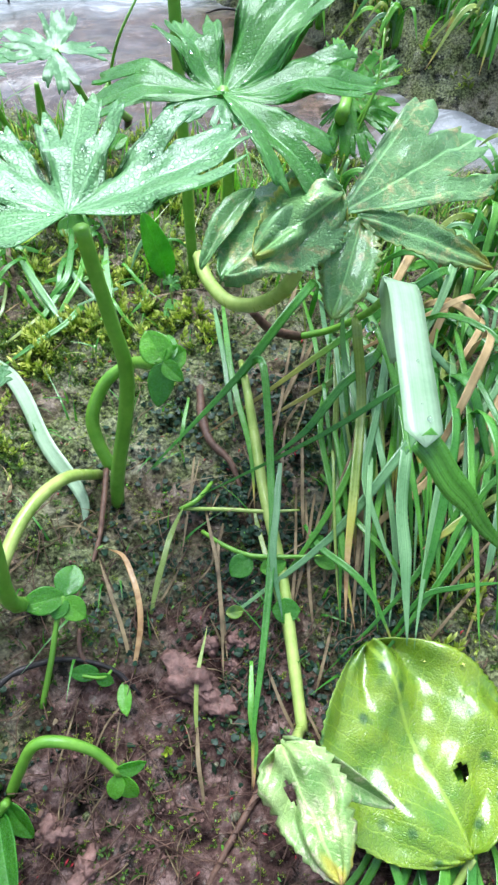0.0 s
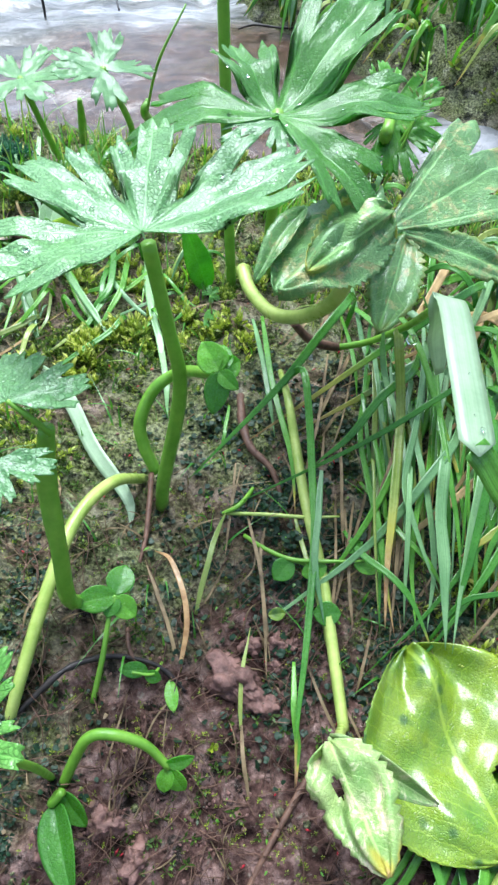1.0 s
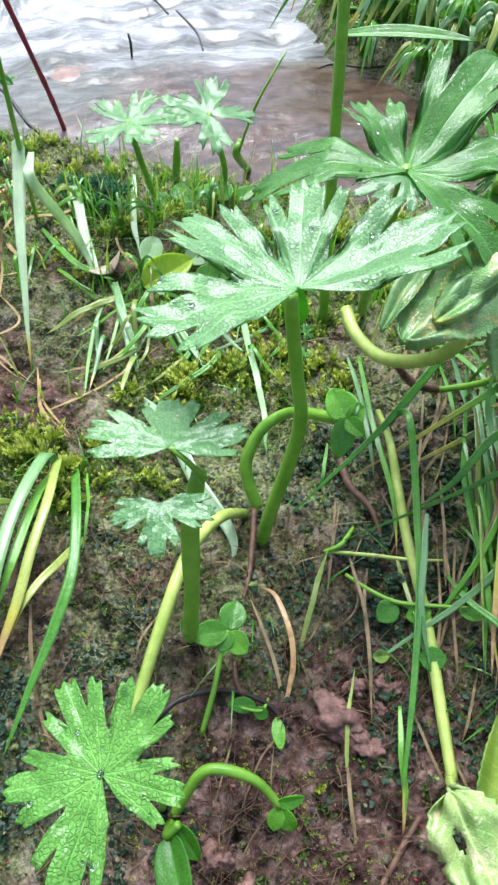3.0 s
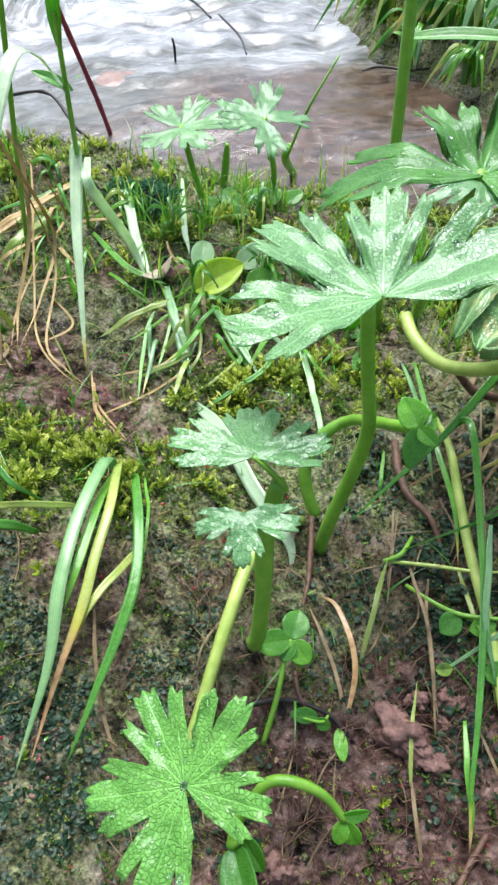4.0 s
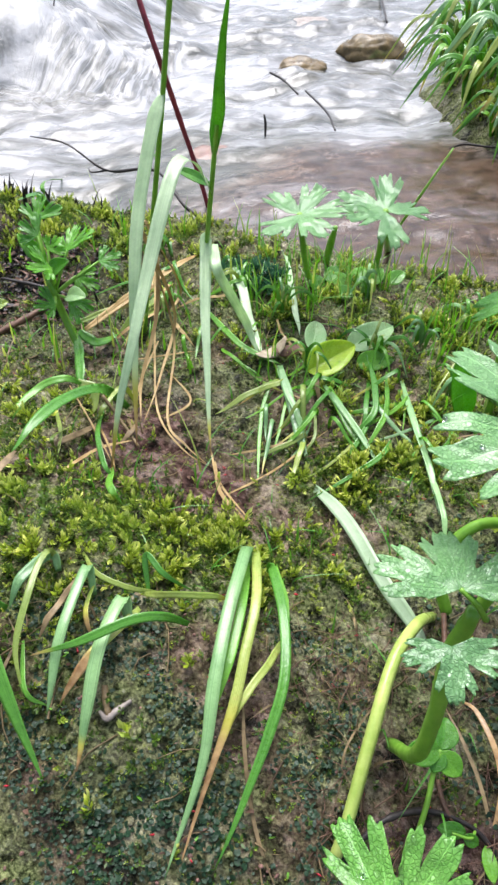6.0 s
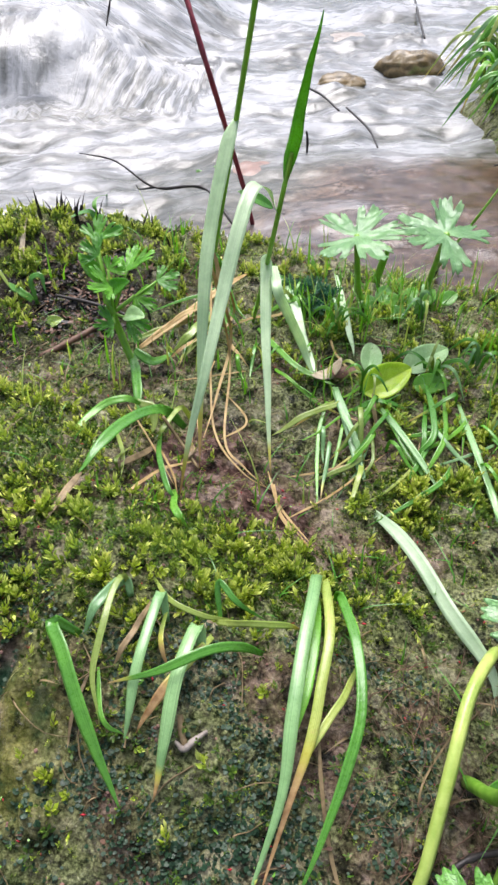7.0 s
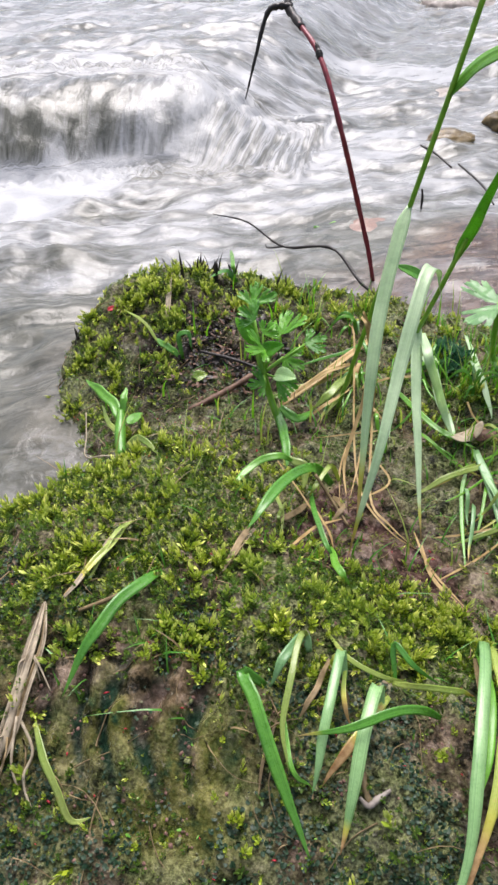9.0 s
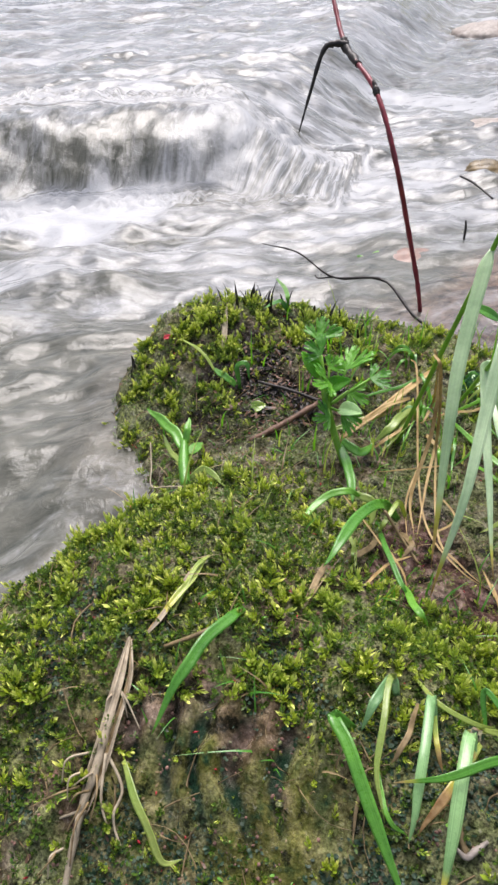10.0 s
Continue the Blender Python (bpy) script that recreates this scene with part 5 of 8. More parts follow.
oval(p, (0.050, 0.179, 0.005), (0.060, 0.185, 0.006), (0, -0.5, 0.85), 0.0065, HERB_LEAF, fold=0.1, droop=0.05, point=1.0, name="leaf")
oval(p, (0.010, 0.148, -0.011), (0.019, 0.149, -0.010), (0, -0.5, 0.85), 0.0074, YELLOW_LEAF, point=1.0, name="leaf", label="yellow leaf")
tube("runner", p, [(-0.000, 0.225, -0.005), (-0.008, 0.209, 0.000), (-0.017, 0.206, -0.005)], [0.0013, 0.0014, 0.0011], STALK)

p = thing("creeping_herb", (-0.072, 0.103, -0.019), "small herb with three glossy rounded leaves", "wild plant", "creeping herbs")
tube("stem", p, [(-0.074, 0.102, -0.019), (-0.070, 0.118, -0.001), (-0.068, 0.134, 0.012), (-0.066, 0.141, 0.016)], [0.0015, 0.0014, 0.0012, 0.0011], STALK)
oval(p, (-0.066, 0.141, 0.016), (-0.063, 0.156, 0.019), (0, -0.5, 0.85), 0.0143, HERB_LEAF, fold=0.15, droop=0.1, point=0.95, name="leaf")
oval(p, (-0.066, 0.141, 0.016), (-0.083, 0.134, 0.019), (0, -0.5, 0.85), 0.0134, HERB_LEAF, fold=0.15, droop=0.1, point=0.95, name="leaf")
oval(p, (-0.066, 0.140, 0.016), (-0.056, 0.132, 0.012), (0, -0.5, 0.85), 0.0119, HERB_LEAF, fold=0.15, droop=0.1, point=0.95, name="leaf")
oval(p, (-0.066, 0.141, 0.016), (-0.069, 0.131, 0.013), (0, -0.5, 0.85), 0.0097, HERB_LEAF, fold=0.15, droop=0.1, point=0.95, name="leaf")
tube("stem", p, [(-0.042, 0.125, -0.018), (-0.046, 0.114, -0.011), (-0.056, 0.113, -0.008)], [0.0008, 0.0008, 0.0007], STALK)
oval(p, (-0.049, 0.116, -0.011), (-0.062, 0.114, -0.008), (0, -0.5, 0.85), 0.0082, HERB_LEAF, fold=0.15, point=0.95, name="leaf")
oval(p, (-0.050, 0.114, -0.010), (-0.042, 0.112, -0.014), (0, -0.5, 0.85), 0.0066, HERB_LEAF, fold=0.15, point=0.95, name="leaf")
oval(p, (-0.038, 0.114, -0.018), (-0.035, 0.099, -0.017), (0, -0.5, 0.85), 0.0071, HERB_LEAF, fold=0.15, point=0.95, name="leaf")

p = thing("dry_sprig", (-0.036, 0.118, -0.021), "yellowing blades bent over on the mud", "grass", "grass clumps")
blade(p, [(-0.034, 0.119, -0.020), (-0.032, 0.137, -0.007), (-0.036, 0.156, -0.001), (-0.044, 0.173, -0.002), (-0.053, 0.180, -0.006)], 0.0029, PALE_GRASS, dry=(0.0, 0.02))
blade(p, [(-0.028, 0.148, -0.015), (-0.024, 0.168, -0.002), (-0.020, 0.187, 0.001), (-0.015, 0.207, -0.003)], 0.0030, PALE_GRASS)
blade(p, [(-0.034, 0.119, -0.020), (-0.041, 0.138, -0.010), (-0.050, 0.158, -0.007), (-0.058, 0.177, -0.011)], 0.0020, STRAW)
blade(p, [(-0.002, 0.094, -0.024), (-0.003, 0.113, -0.014), (0.001, 0.142, -0.013)], 0.0021, PALE_GRASS)
blade(p, [(-0.002, 0.097, -0.023), (-0.000, 0.079, -0.023), (0.004, 0.060, -0.033)], 0.0020, STRAW)
blade(p, [(0.023, 0.124, -0.012), (0.023, 0.103, -0.014), (0.025, 0.085, -0.022), (0.025, 0.071, -0.030)], 0.0029, GRASS, dry=(0.75, 0.9))

p = thing("buttercup_seedling", (-0.081, 0.069, -0.028), "young buttercup with a bent stem and unopened leaf", "wild plant", "buttercups")
tube("stem", p, [(-0.082, 0.068, -0.027), (-0.077, 0.074, -0.014), (-0.070, 0.080, -0.000), (-0.059, 0.081, 0.003), (-0.045, 0.079, -0.003), (-0.034, 0.073, -0.014)], [0.0026, 0.0026, 0.0026, 0.0026, 0.0023, 0.0019], STALK)
oval(p, (-0.036, 0.074, -0.011), (-0.023, 0.076, -0.011), (0, -0.8, 0.5), 0.0086, HERB_LEAF, fold=0.3, point=0.9, name="leaf")
oval(p, (-0.034, 0.073, -0.014), (-0.027, 0.065, -0.023), (0, -0.8, 0.5), 0.0102, HERB_LEAF, fold=0.3, point=0.9, name="leaf")
oval(p, (-0.035, 0.073, -0.014), (-0.036, 0.064, -0.021), (0, -0.8, 0.5), 0.0087, HERB_LEAF, fold=0.3, point=0.9, name="leaf")
tube("leaf_stalk", p, [(-0.083, 0.064, -0.027), (-0.083, 0.057, -0.015), (-0.078, 0.060, -0.007)], [0.0023, 0.0023, 0.0018], STALK)
oval(p, (-0.082, 0.057, -0.015), (-0.069, 0.023, -0.010), (0, -0.8, 0.6), 0.0187, HERB_LEAF, fold=0.35, droop=0.1, name="leaf", seed=3)
oval(p, (-0.079, 0.061, -0.011), (-0.068, 0.049, -0.021), (0, -0.8, 0.6), 0.0122, HERB_LEAF, fold=0.35, droop=0.1, name="leaf", seed=5)

p = thing("buttercup", (-0.088, 0.070, -0.027), "young buttercup leaf held flat over the mud", "wild plant", "buttercups")
tube("leaf_stalk", p, [(-0.088, 0.070, -0.027), (-0.083, 0.058, 0.04), (-0.094, 0.05, 0.09)], [0.0018, 0.0017, 0.0014], STALK)
flat_leaf = palmate(p, (-0.097, 0.050, 0.094), (-0.117, 0.078, 0.095), (0.05, -0.55, 0.84), LEAF, shares=[1.05, 1.0, 1.0, 0.95, 0.85], seed=41, spread=335, cut=0.5, cup=0.06, droop=0.08, curl=[0, 0, 0, 0, 0], label="flat pale green leaf")

p = thing("fallen_grass", (-0.146, 0.323, -0.016), "single broad pale grass blade lying on mossy mud", "grass", "grass clumps")
blade(p, [(-0.151, 0.328, -0.015), (-0.132, 0.304, -0.007), (-0.112, 0.272, -0.001), (-0.092, 0.239, -0.000), (-0.072, 0.212, -0.007), (-0.068, 0.197, -0.012)], 0.0093, HOARY_GRASS, base=0.5)

p = thing("grass_clump", (-0.180, 0.240, 0.008), "small tuft of green and withered blades hanging over the bank", "grass", "grass clumps")
blade(p, [(-0.178, 0.231, 0.011), (-0.178, 0.225, 0.036), (-0.178, 0.185, 0.048), (-0.177, 0.142, 0.043), (-0.176, 0.109, 0.023), (-0.184, 0.068, -0.008)], 0.0066, BLUE_GRASS)
blade(p, [(-0.175, 0.231, 0.012), (-0.173, 0.226, 0.030), (-0.166, 0.188, 0.042), (-0.166, 0.159, 0.039), (-0.167, 0.136, 0.031), (-0.171, 0.112, 0.019), (-0.179, 0.072, -0.008)], 0.0053, PALE_GRASS, dry=(0.6, 0.85))
blade(p, [(-0.166, 0.229, 0.009), (-0.163, 0.223, 0.024), (-0.152, 0.188, 0.036), (-0.145, 0.154, 0.033), (-0.148, 0.128, 0.024), (-0.155, 0.100, 0.011), (-0.163, 0.076, -0.008)], 0.0053, GRASS)
blade(p, [(-0.148, 0.186, 0.017), (-0.154, 0.160, 0.030), (-0.163, 0.139, 0.031), (-0.169, 0.124, 0.017)], 0.0039, PALE_GRASS, dry=(0.7, 1))
blade(p, [(-0.163, 0.140, 0.023), (-0.157, 0.117, 0.014), (-0.147, 0.093, -0.001), (-0.132, 0.073, -0.017)], 0.0020, STRAW)
blade(p, [(-0.180, 0.227, 0.016), (-0.177, 0.191, 0.034), (-0.176, 0.164, 0.033), (-0.174, 0.145, 0.022)], 0.0041, STRAW)
blade(p, [(-0.179, 0.232, 0.016), (-0.173, 0.191, 0.040), (-0.172, 0.154, 0.041), (-0.174, 0.134, 0.031)], 0.0050, GRASS)
blade(p, [(-0.162, 0.236, 0.009), (-0.150, 0.199, 0.024), (-0.147, 0.174, 0.020)], 0.0019, GRASS)

p = thing("grass_clump", (-0.273, 0.164, 0.039), "tuft of bent green blades with yellow and brown ends", "grass", "grass clumps")
blade(p, [(-0.291, 0.157, 0.042), (-0.303, 0.154, 0.054), (-0.292, 0.139, 0.054), (-0.275, 0.119, 0.044), (-0.261, 0.104, 0.031), (-0.247, 0.089, 0.015)], 0.0070, GRASS)
blade(p, [(-0.273, 0.183, 0.044), (-0.278, 0.187, 0.054), (-0.284, 0.166, 0.059), (-0.287, 0.154, 0.047)], 0.0057, BLUE_GRASS)
blade(p, [(-0.273, 0.187, 0.044), (-0.278, 0.186, 0.057), (-0.277, 0.162, 0.058), (-0.275, 0.136, 0.047), (-0.266, 0.118, 0.034)], 0.0037, PALE_GRASS)
blade(p, [(-0.250, 0.174, 0.042), (-0.255, 0.182, 0.055), (-0.254, 0.148, 0.055), (-0.253, 0.127, 0.043), (-0.253, 0.114, 0.030)], 0.0053, BLUE_GRASS)
blade(p, [(-0.228, 0.164, 0.036), (-0.232, 0.170, 0.050), (-0.233, 0.142, 0.051), (-0.233, 0.117, 0.035), (-0.234, 0.097, 0.015)], 0.0069, BLUE_GRASS, dry=(0.82, 0.97))
blade(p, [(-0.197, 0.168, 0.041), (-0.208, 0.162, 0.054), (-0.225, 0.151, 0.060), (-0.242, 0.139, 0.058), (-0.266, 0.133, 0.047)], 0.0048, GRASS, dry=(0.85, 1))
blade(p, [(-0.265, 0.197, 0.045), (-0.249, 0.181, 0.051), (-0.230, 0.179, 0.047), (-0.217, 0.186, 0.037)], 0.0028, PALE_GRASS)
blade(p, [(-0.223, 0.182, 0.037), (-0.228, 0.197, 0.053), (-0.216, 0.189, 0.050), (-0.200, 0.188, 0.040)], 0.0033, GRASS)
blade(p, [(-0.225, 0.180, 0.042), (-0.212, 0.178, 0.048), (-0.190, 0.188, 0.039), (-0.180, 0.194, 0.028)], 0.0037, PALE_GRASS, dry=(0.7, 1))
blade(p, [(-0.225, 0.173, 0.039), (-0.238, 0.140, 0.046), (-0.249, 0.120, 0.029)], 0.0049, PALE_GRASS, dry=(0.3, 0.6))
blade(p, [(-0.261, 0.182, 0.045), (-0.264, 0.155, 0.050), (-0.269, 0.145, 0.040)], 0.0032, STRAW)
blade(p, [(-0.252, 0.183, 0.044), (-0.248, 0.160, 0.049), (-0.242, 0.151, 0.038)], 0.0028, PALE_GRASS, dry=(0.2, 0.8))
blade(p, [(-0.276, 0.143, 0.040), (-0.265, 0.120, 0.037), (-0.254, 0.118, 0.029)], 0.0026, GRASS)
blade(p, [(-0.280, 0.142, 0.038), (-0.281, 0.122, 0.034), (-0.279, 0.106, 0.025)], 0.0018, STRAW)

p = thing("twig", (-0.226, 0.122, 0.022), "small pale forked bark chip on the mud", "litter", "litter")
tube("fork", p, [(-0.231, 0.133, 0.030), (-0.228, 0.126, 0.028), (-0.225, 0.121, 0.026)], [0.0020, 0.0019, 0.0016], STRAW, knots=0.15)
tube("fork", p, [(-0.230, 0.122, 0.026), (-0.225, 0.119, 0.027), (-0.221, 0.123, 0.029), (-0.216, 0.129, 0.029)], [0.0009, 0.0016, 0.0017, 0.0010], PALE_STONE, knots=0.1)

p = thing("dead_stalk", (-0.422, 0.077, 0.015), "pale rotting hollow stalk lying on moss", "litter", "dead stalks")
tube("stalk", p, [(-0.433, 0.164, 0.054), (-0.427, 0.141, 0.049), (-0.423, 0.117, 0.041), (-0.420, 0.095, 0.031), (-0.420, 0.075, 0.020), (-0.416, 0.046, 0.001), (-0.410, 0.029, -0.007)], [0.0013, 0.0025, 0.0028, 0.0025, 0.0022, 0.0022, 0.0019], PALE_STRAW, knots=0.15)
blade(p, [(-0.432, 0.159, 0.056), (-0.427, 0.135, 0.052), (-0.424, 0.113, 0.042), (-0.423, 0.092, 0.030), (-0.422, 0.073, 0.016)], 0.0030, PALE_STRAW, fold=0.9, tip=0.2, twist=(-40, 50), name="strip")
blade(p, [(-0.430, 0.160, 0.056), (-0.420, 0.137, 0.052), (-0.418, 0.114, 0.042), (-0.416, 0.094, 0.031), (-0.418, 0.074, 0.017)], 0.0024, STRAW, fold=0.9, tip=0.2, twist=(-10, 30), name="strip")
blade(p, [(-0.431, 0.159, 0.056), (-0.424, 0.136, 0.052), (-0.422, 0.114, 0.041), (-0.420, 0.092, 0.031), (-0.421, 0.074, 0.016)], 0.0036, PALE_STRAW, fold=0.9, tip=0.2, twist=(20, 10), name="strip")
blade(p, [(-0.429, 0.159, 0.057), (-0.419, 0.138, 0.052), (-0.416, 0.114, 0.043), (-0.415, 0.094, 0.031), (-0.417, 0.074, 0.018)], 0.0018, PALE_STRAW, fold=0.9, tip=0.2, twist=(50, -10), name="strip")
blade(p, [(-0.432, 0.159, 0.056), (-0.428, 0.135, 0.052), (-0.425, 0.113, 0.042), (-0.424, 0.092, 0.030), (-0.423, 0.073, 0.016)], 0.0015, PALE_STRAW, fold=0.9, tip=0.2, twist=(80, -30), name="strip")
blade(p, [(-0.415, 0.239, 0.050), (-0.413, 0.214, 0.059), (-0.416, 0.191, 0.061), (-0.425, 0.166, 0.053)], 0.0046, PALE_GRASS, fold=0.5, dry=(0.5, 1), name="strip")
blade(p, [(-0.417, 0.234, 0.052), (-0.417, 0.211, 0.057), (-0.418, 0.179, 0.059), (-0.426, 0.162, 0.052)], 0.0035, PALE_STRAW, fold=0.5, name="strip")
blade(p, [(-0.413, 0.244, 0.049), (-0.415, 0.222, 0.059), (-0.414, 0.199, 0.059), (-0.415, 0.179, 0.054)], 0.0030, PALE_GRASS, fold=0.4, name="strip")
tube("stem", p, [(-0.374, 0.200, 0.057), (-0.389, 0.176, 0.060), (-0.409, 0.162, 0.055)], [0.0014, 0.0015, 0.0012], STRAW)
tube("strip", p, [(-0.417, 0.101, 0.036), (-0.411, 0.082, 0.025), (-0.403, 0.073, 0.017)], [0.0009, 0.0008, 0.0005], PALE_STRAW)
tube("strip", p, [(-0.417, 0.102, 0.034), (-0.402, 0.090, 0.028), (-0.402, 0.078, 0.021), (-0.394, 0.069, 0.013), (-0.378, 0.059, 0.007)], [0.0009, 0.0008, 0.0005], PALE_STRAW)
tube("strip", p, [(-0.419, 0.076, 0.020), (-0.429, 0.071, 0.015), (-0.443, 0.063, 0.010)], [0.0009, 0.0008, 0.0005], PALE_STRAW)
blade(p, [(-0.374, 0.205, 0.054), (-0.377, 0.187, 0.065), (-0.384, 0.162, 0.068), (-0.390, 0.139, 0.061), (-0.395, 0.116, 0.043)], 0.0069, GRASS, fold=0.15)
blade(p, [(-0.407, 0.102, 0.033), (-0.391, 0.086, 0.031), (-0.378, 0.076, 0.024), (-0.369, 0.069, 0.015), (-0.360, 0.074, 0.014)], 0.0045, PALE_GRASS)
rnd = random.Random(77)
for _ in range(14):
    x, y, a = -0.421 + rnd.uniform(-0.006, 0.006), rnd.uniform(0.05, 0.15), rnd.uniform(-2.6, -0.6)
    z, size = 0.018 + 0.30 * (y - 0.06) + rnd.uniform(0.0, 0.006), rnd.uniform(0.012, 0.03)
    q = Vector((x, y, z))
    way = Vector((math.cos(a), math.sin(a), 0.1))
    tube("strip", p, [q, q + 0.5 * size * way + Vector((rnd.uniform(-0.004, 0.004), 0, 0.004)), q + size * way + Vector((0, 0, -0.005))], [0.0008, 0.0006, 0.0003], rnd.choice((PALE_STRAW, PALE_STRAW, STRAW)), sides=5)

p = thing("grass_clump", (-0.305, 0.351, 0.000), "bent grass shoot with brown straw on mossy mud", "grass", "grass clumps")
blade(p, [(-0.301, 0.365, 0.001), (-0.313, 0.353, 0.028), (-0.326, 0.315, 0.047), (-0.332, 0.279, 0.053), (-0.338, 0.260, 0.046)], 0.0082, GRASS, fold=0.2)
blade(p, [(-0.338, 0.265, 0.043), (-0.339, 0.244, 0.046), (-0.342, 0.219, 0.045)], 0.0045, STRAW)
blade(p, [(-0.295, 0.371, -0.003), (-0.303, 0.365, 0.022), (-0.309, 0.340, 0.022), (-0.313, 0.334, 0.014)], 0.0041, PALE_GRASS)
tube("stem", p, [(-0.311, 0.345, 0.028), (-0.296, 0.337, 0.013), (-0.278, 0.322, 0.003)], [0.0013, 0.0013, 0.0011], STRAW)
blade(p, [(-0.311, 0.335, 0.010), (-0.316, 0.301, 0.027), (-0.329, 0.285, 0.028)], 0.0044, STRAW)
blade(p, [(-0.318, 0.356, 0.004), (-0.302, 0.309, 0.024), (-0.287, 0.282, 0.025), (-0.279, 0.276, 0.019)], 0.0041, GRASS)
blade(p, [(-0.285, 0.287, 0.016), (-0.272, 0.256, 0.033), (-0.263, 0.249, 0.027)], 0.0052, GRASS)
blade(p, [(-0.298, 0.352, 0.001), (-0.286, 0.334, 0.010), (-0.292, 0.320, 0.007)], 0.0046, STRAW)
blade(p, [(-0.328, 0.321, 0.016), (-0.323, 0.286, 0.038), (-0.322, 0.285, 0.027)], 0.0025, PALE_GRASS)

p = thing("tall_grass", (-0.316, 0.523, 0.005), "tall grass culm with long pale arching leaf", "grass", "tall grasses")
tube("culm", p, [(-0.321, 0.469, 0.0), (-0.295, 0.443, 0.115), (-0.274, 0.423, 0.2055), (-0.246, 0.395, 0.331), (-0.222, 0.372, 0.45)], [0.0018, 0.002, 0.0018, 0.0016, 0.0014], STALK)
blade(p, [(-0.272, 0.421, 0.215), (-0.275, 0.405, 0.2), (-0.277, 0.36, 0.142), (-0.273, 0.329, 0.090), (-0.269, 0.298, 0.030)], 0.0096, HOARY_GRASS, base=0.3, tip=0.55, dry=(0.75, 1.0), count=24)
blade(p, [(-0.244, 0.424, 0.155), (-0.248, 0.397, 0.184), (-0.253, 0.370, 0.189), (-0.256, 0.32, 0.15), (-0.259, 0.272, 0.106), (-0.266, 0.25, 0.055)], 0.0086, HOARY_GRASS, base=0.6, tip=0.45, dry=(0.85, 1.0), count=24)
blade(p, [(-0.256, 0.405, 0.286), (-0.243, 0.395, 0.302), (-0.222, 0.385, 0.315), (-0.18, 0.37, 0.33)], 0.0105, GRASS, base=0.6, tip=0.5)
oval(p, (-0.256, 0.467, 0.140), (-0.278, 0.458, 0.156), (0, -0.5, 0.85), 0.0098, GRASS, name="leaf", point=0.9)
blade(p, [(-0.298, 0.422, 0.127), (-0.291, 0.416, 0.117), (-0.286, 0.453, 0.034), (-0.286, 0.406, 0.007), (-0.284, 0.350, 0.001)], 0.0026, TAN, fold=0.3)
blade(p, [(-0.289, 0.414, 0.114), (-0.284, 0.440, 0.019), (-0.269, 0.363, -0.001), (-0.249, 0.341, -0.006), (-0.227, 0.326, -0.009)], 0.0019, TAN, fold=0.3)
blade(p, [(-0.319, 0.510, 0.024), (-0.339, 0.489, 0.024), (-0.361, 0.470, 0.010)], 0.0045, TAN, fold=0.3)
blade(p, [(-0.314, 0.488, 0.010), (-0.329, 0.459, 0.011), (-0.343, 0.445, 0.002)], 0.0030, TAN, fold=0.3)
blade(p, [(-0.303, 0.492, 0.009), (-0.297, 0.507, 0.027), (-0.295, 0.432, 0.122)], 0.0023, TAN, fold=0.3)
blade(p, [(-0.272, 0.364, -0.004), (-0.258, 0.391, -0.005), (-0.288, 0.421, 0.000)], 0.0018, TAN, fold=0.3)
blade(p, [(-0.318, 0.520, 0.011), (-0.327, 0.475, 0.016), (-0.342, 0.459, 0.002)], 0.0081, PALE_GRASS)
blade(p, [(-0.318, 0.516, 0.007), (-0.322, 0.477, 0.010), (-0.334, 0.441, -0.000)], 0.0056, PALE_GRASS)

p = thing("tall_grass", (-0.260, 0.598, 0.007), "tall grass culm beside moss with drooping leaves", "grass", "tall grasses")
tube("culm", p, [(-0.283, 0.522, 0.0), (-0.258, 0.460, 0.098), (-0.236, 0.405, 0.19), (-0.232, 0.395, 0.207)], [0.0016, 0.0019, 0.0016, 0.0012], STALK)
blade(p, [(-0.257, 0.463, 0.106), (-0.258, 0.452, 0.095), (-0.243, 0.39, 0.056), (-0.224, 0.322, 0.006)], 0.0092, HOARY_GRASS, base=0.3, tip=0.55, dry=(0.86, 1.0), count=20)
blade(p, [(-0.254, 0.470, 0.092), (-0.243, 0.435, 0.088), (-0.227, 0.465, 0.025), (-0.213, 0.452, -0.000)], 0.0079, HOARY_GRASS)
blade(p, [(-0.223, 0.329, -0.007), (-0.212, 0.298, -0.003), (-0.197, 0.281, -0.001), (-0.183, 0.269, 0.001)], 0.0027, TAN)
blade(p, [(-0.237, 0.407, 0.186), (-0.227, 0.382, 0.228), (-0.213, 0.346, 0.287)], 0.0078, HERB_GRASS, base=0.45, tip=0.6, face=(0.15, -0.96, 0.23))

p = thing("dead_stick", (-0.348, 0.825, -0.06), "bare reddish dead stem with broken dark top", "stick")
tube("stem", p, [(-0.348, 0.825, -0.06), (-0.358, 0.812, 0.0), (-0.375, 0.80, 0.069), (-0.402, 0.79, 0.165), (-0.439, 0.83, 0.228), (-0.495, 0.90, 0.264), (-0.526, 0.95, 0.307), (-0.56, 1.0, 0.36)], [0.003, 0.0033, 0.0032, 0.0031, 0.003, 0.003, 0.0028, 0.0026], RED_BARK, knots=0.12, count=52)
tube("broken_tip", p, [(-0.492, 0.900, 0.264), (-0.508, 0.895, 0.266), (-0.521, 0.890, 0.258), (-0.532, 0.875, 0.215), (-0.542, 0.860, 0.169)], [0.0044, 0.0040, 0.0030, 0.0021, 0.0009], BLACK_BARK, knots=0.2)
tube("knot", p, [(-0.500, 0.908, 0.270), (-0.495, 0.900, 0.262), (-0.470, 0.868, 0.248)], [0.0052, 0.0062, 0.0042], BLACK_BARK, knots=0.25)
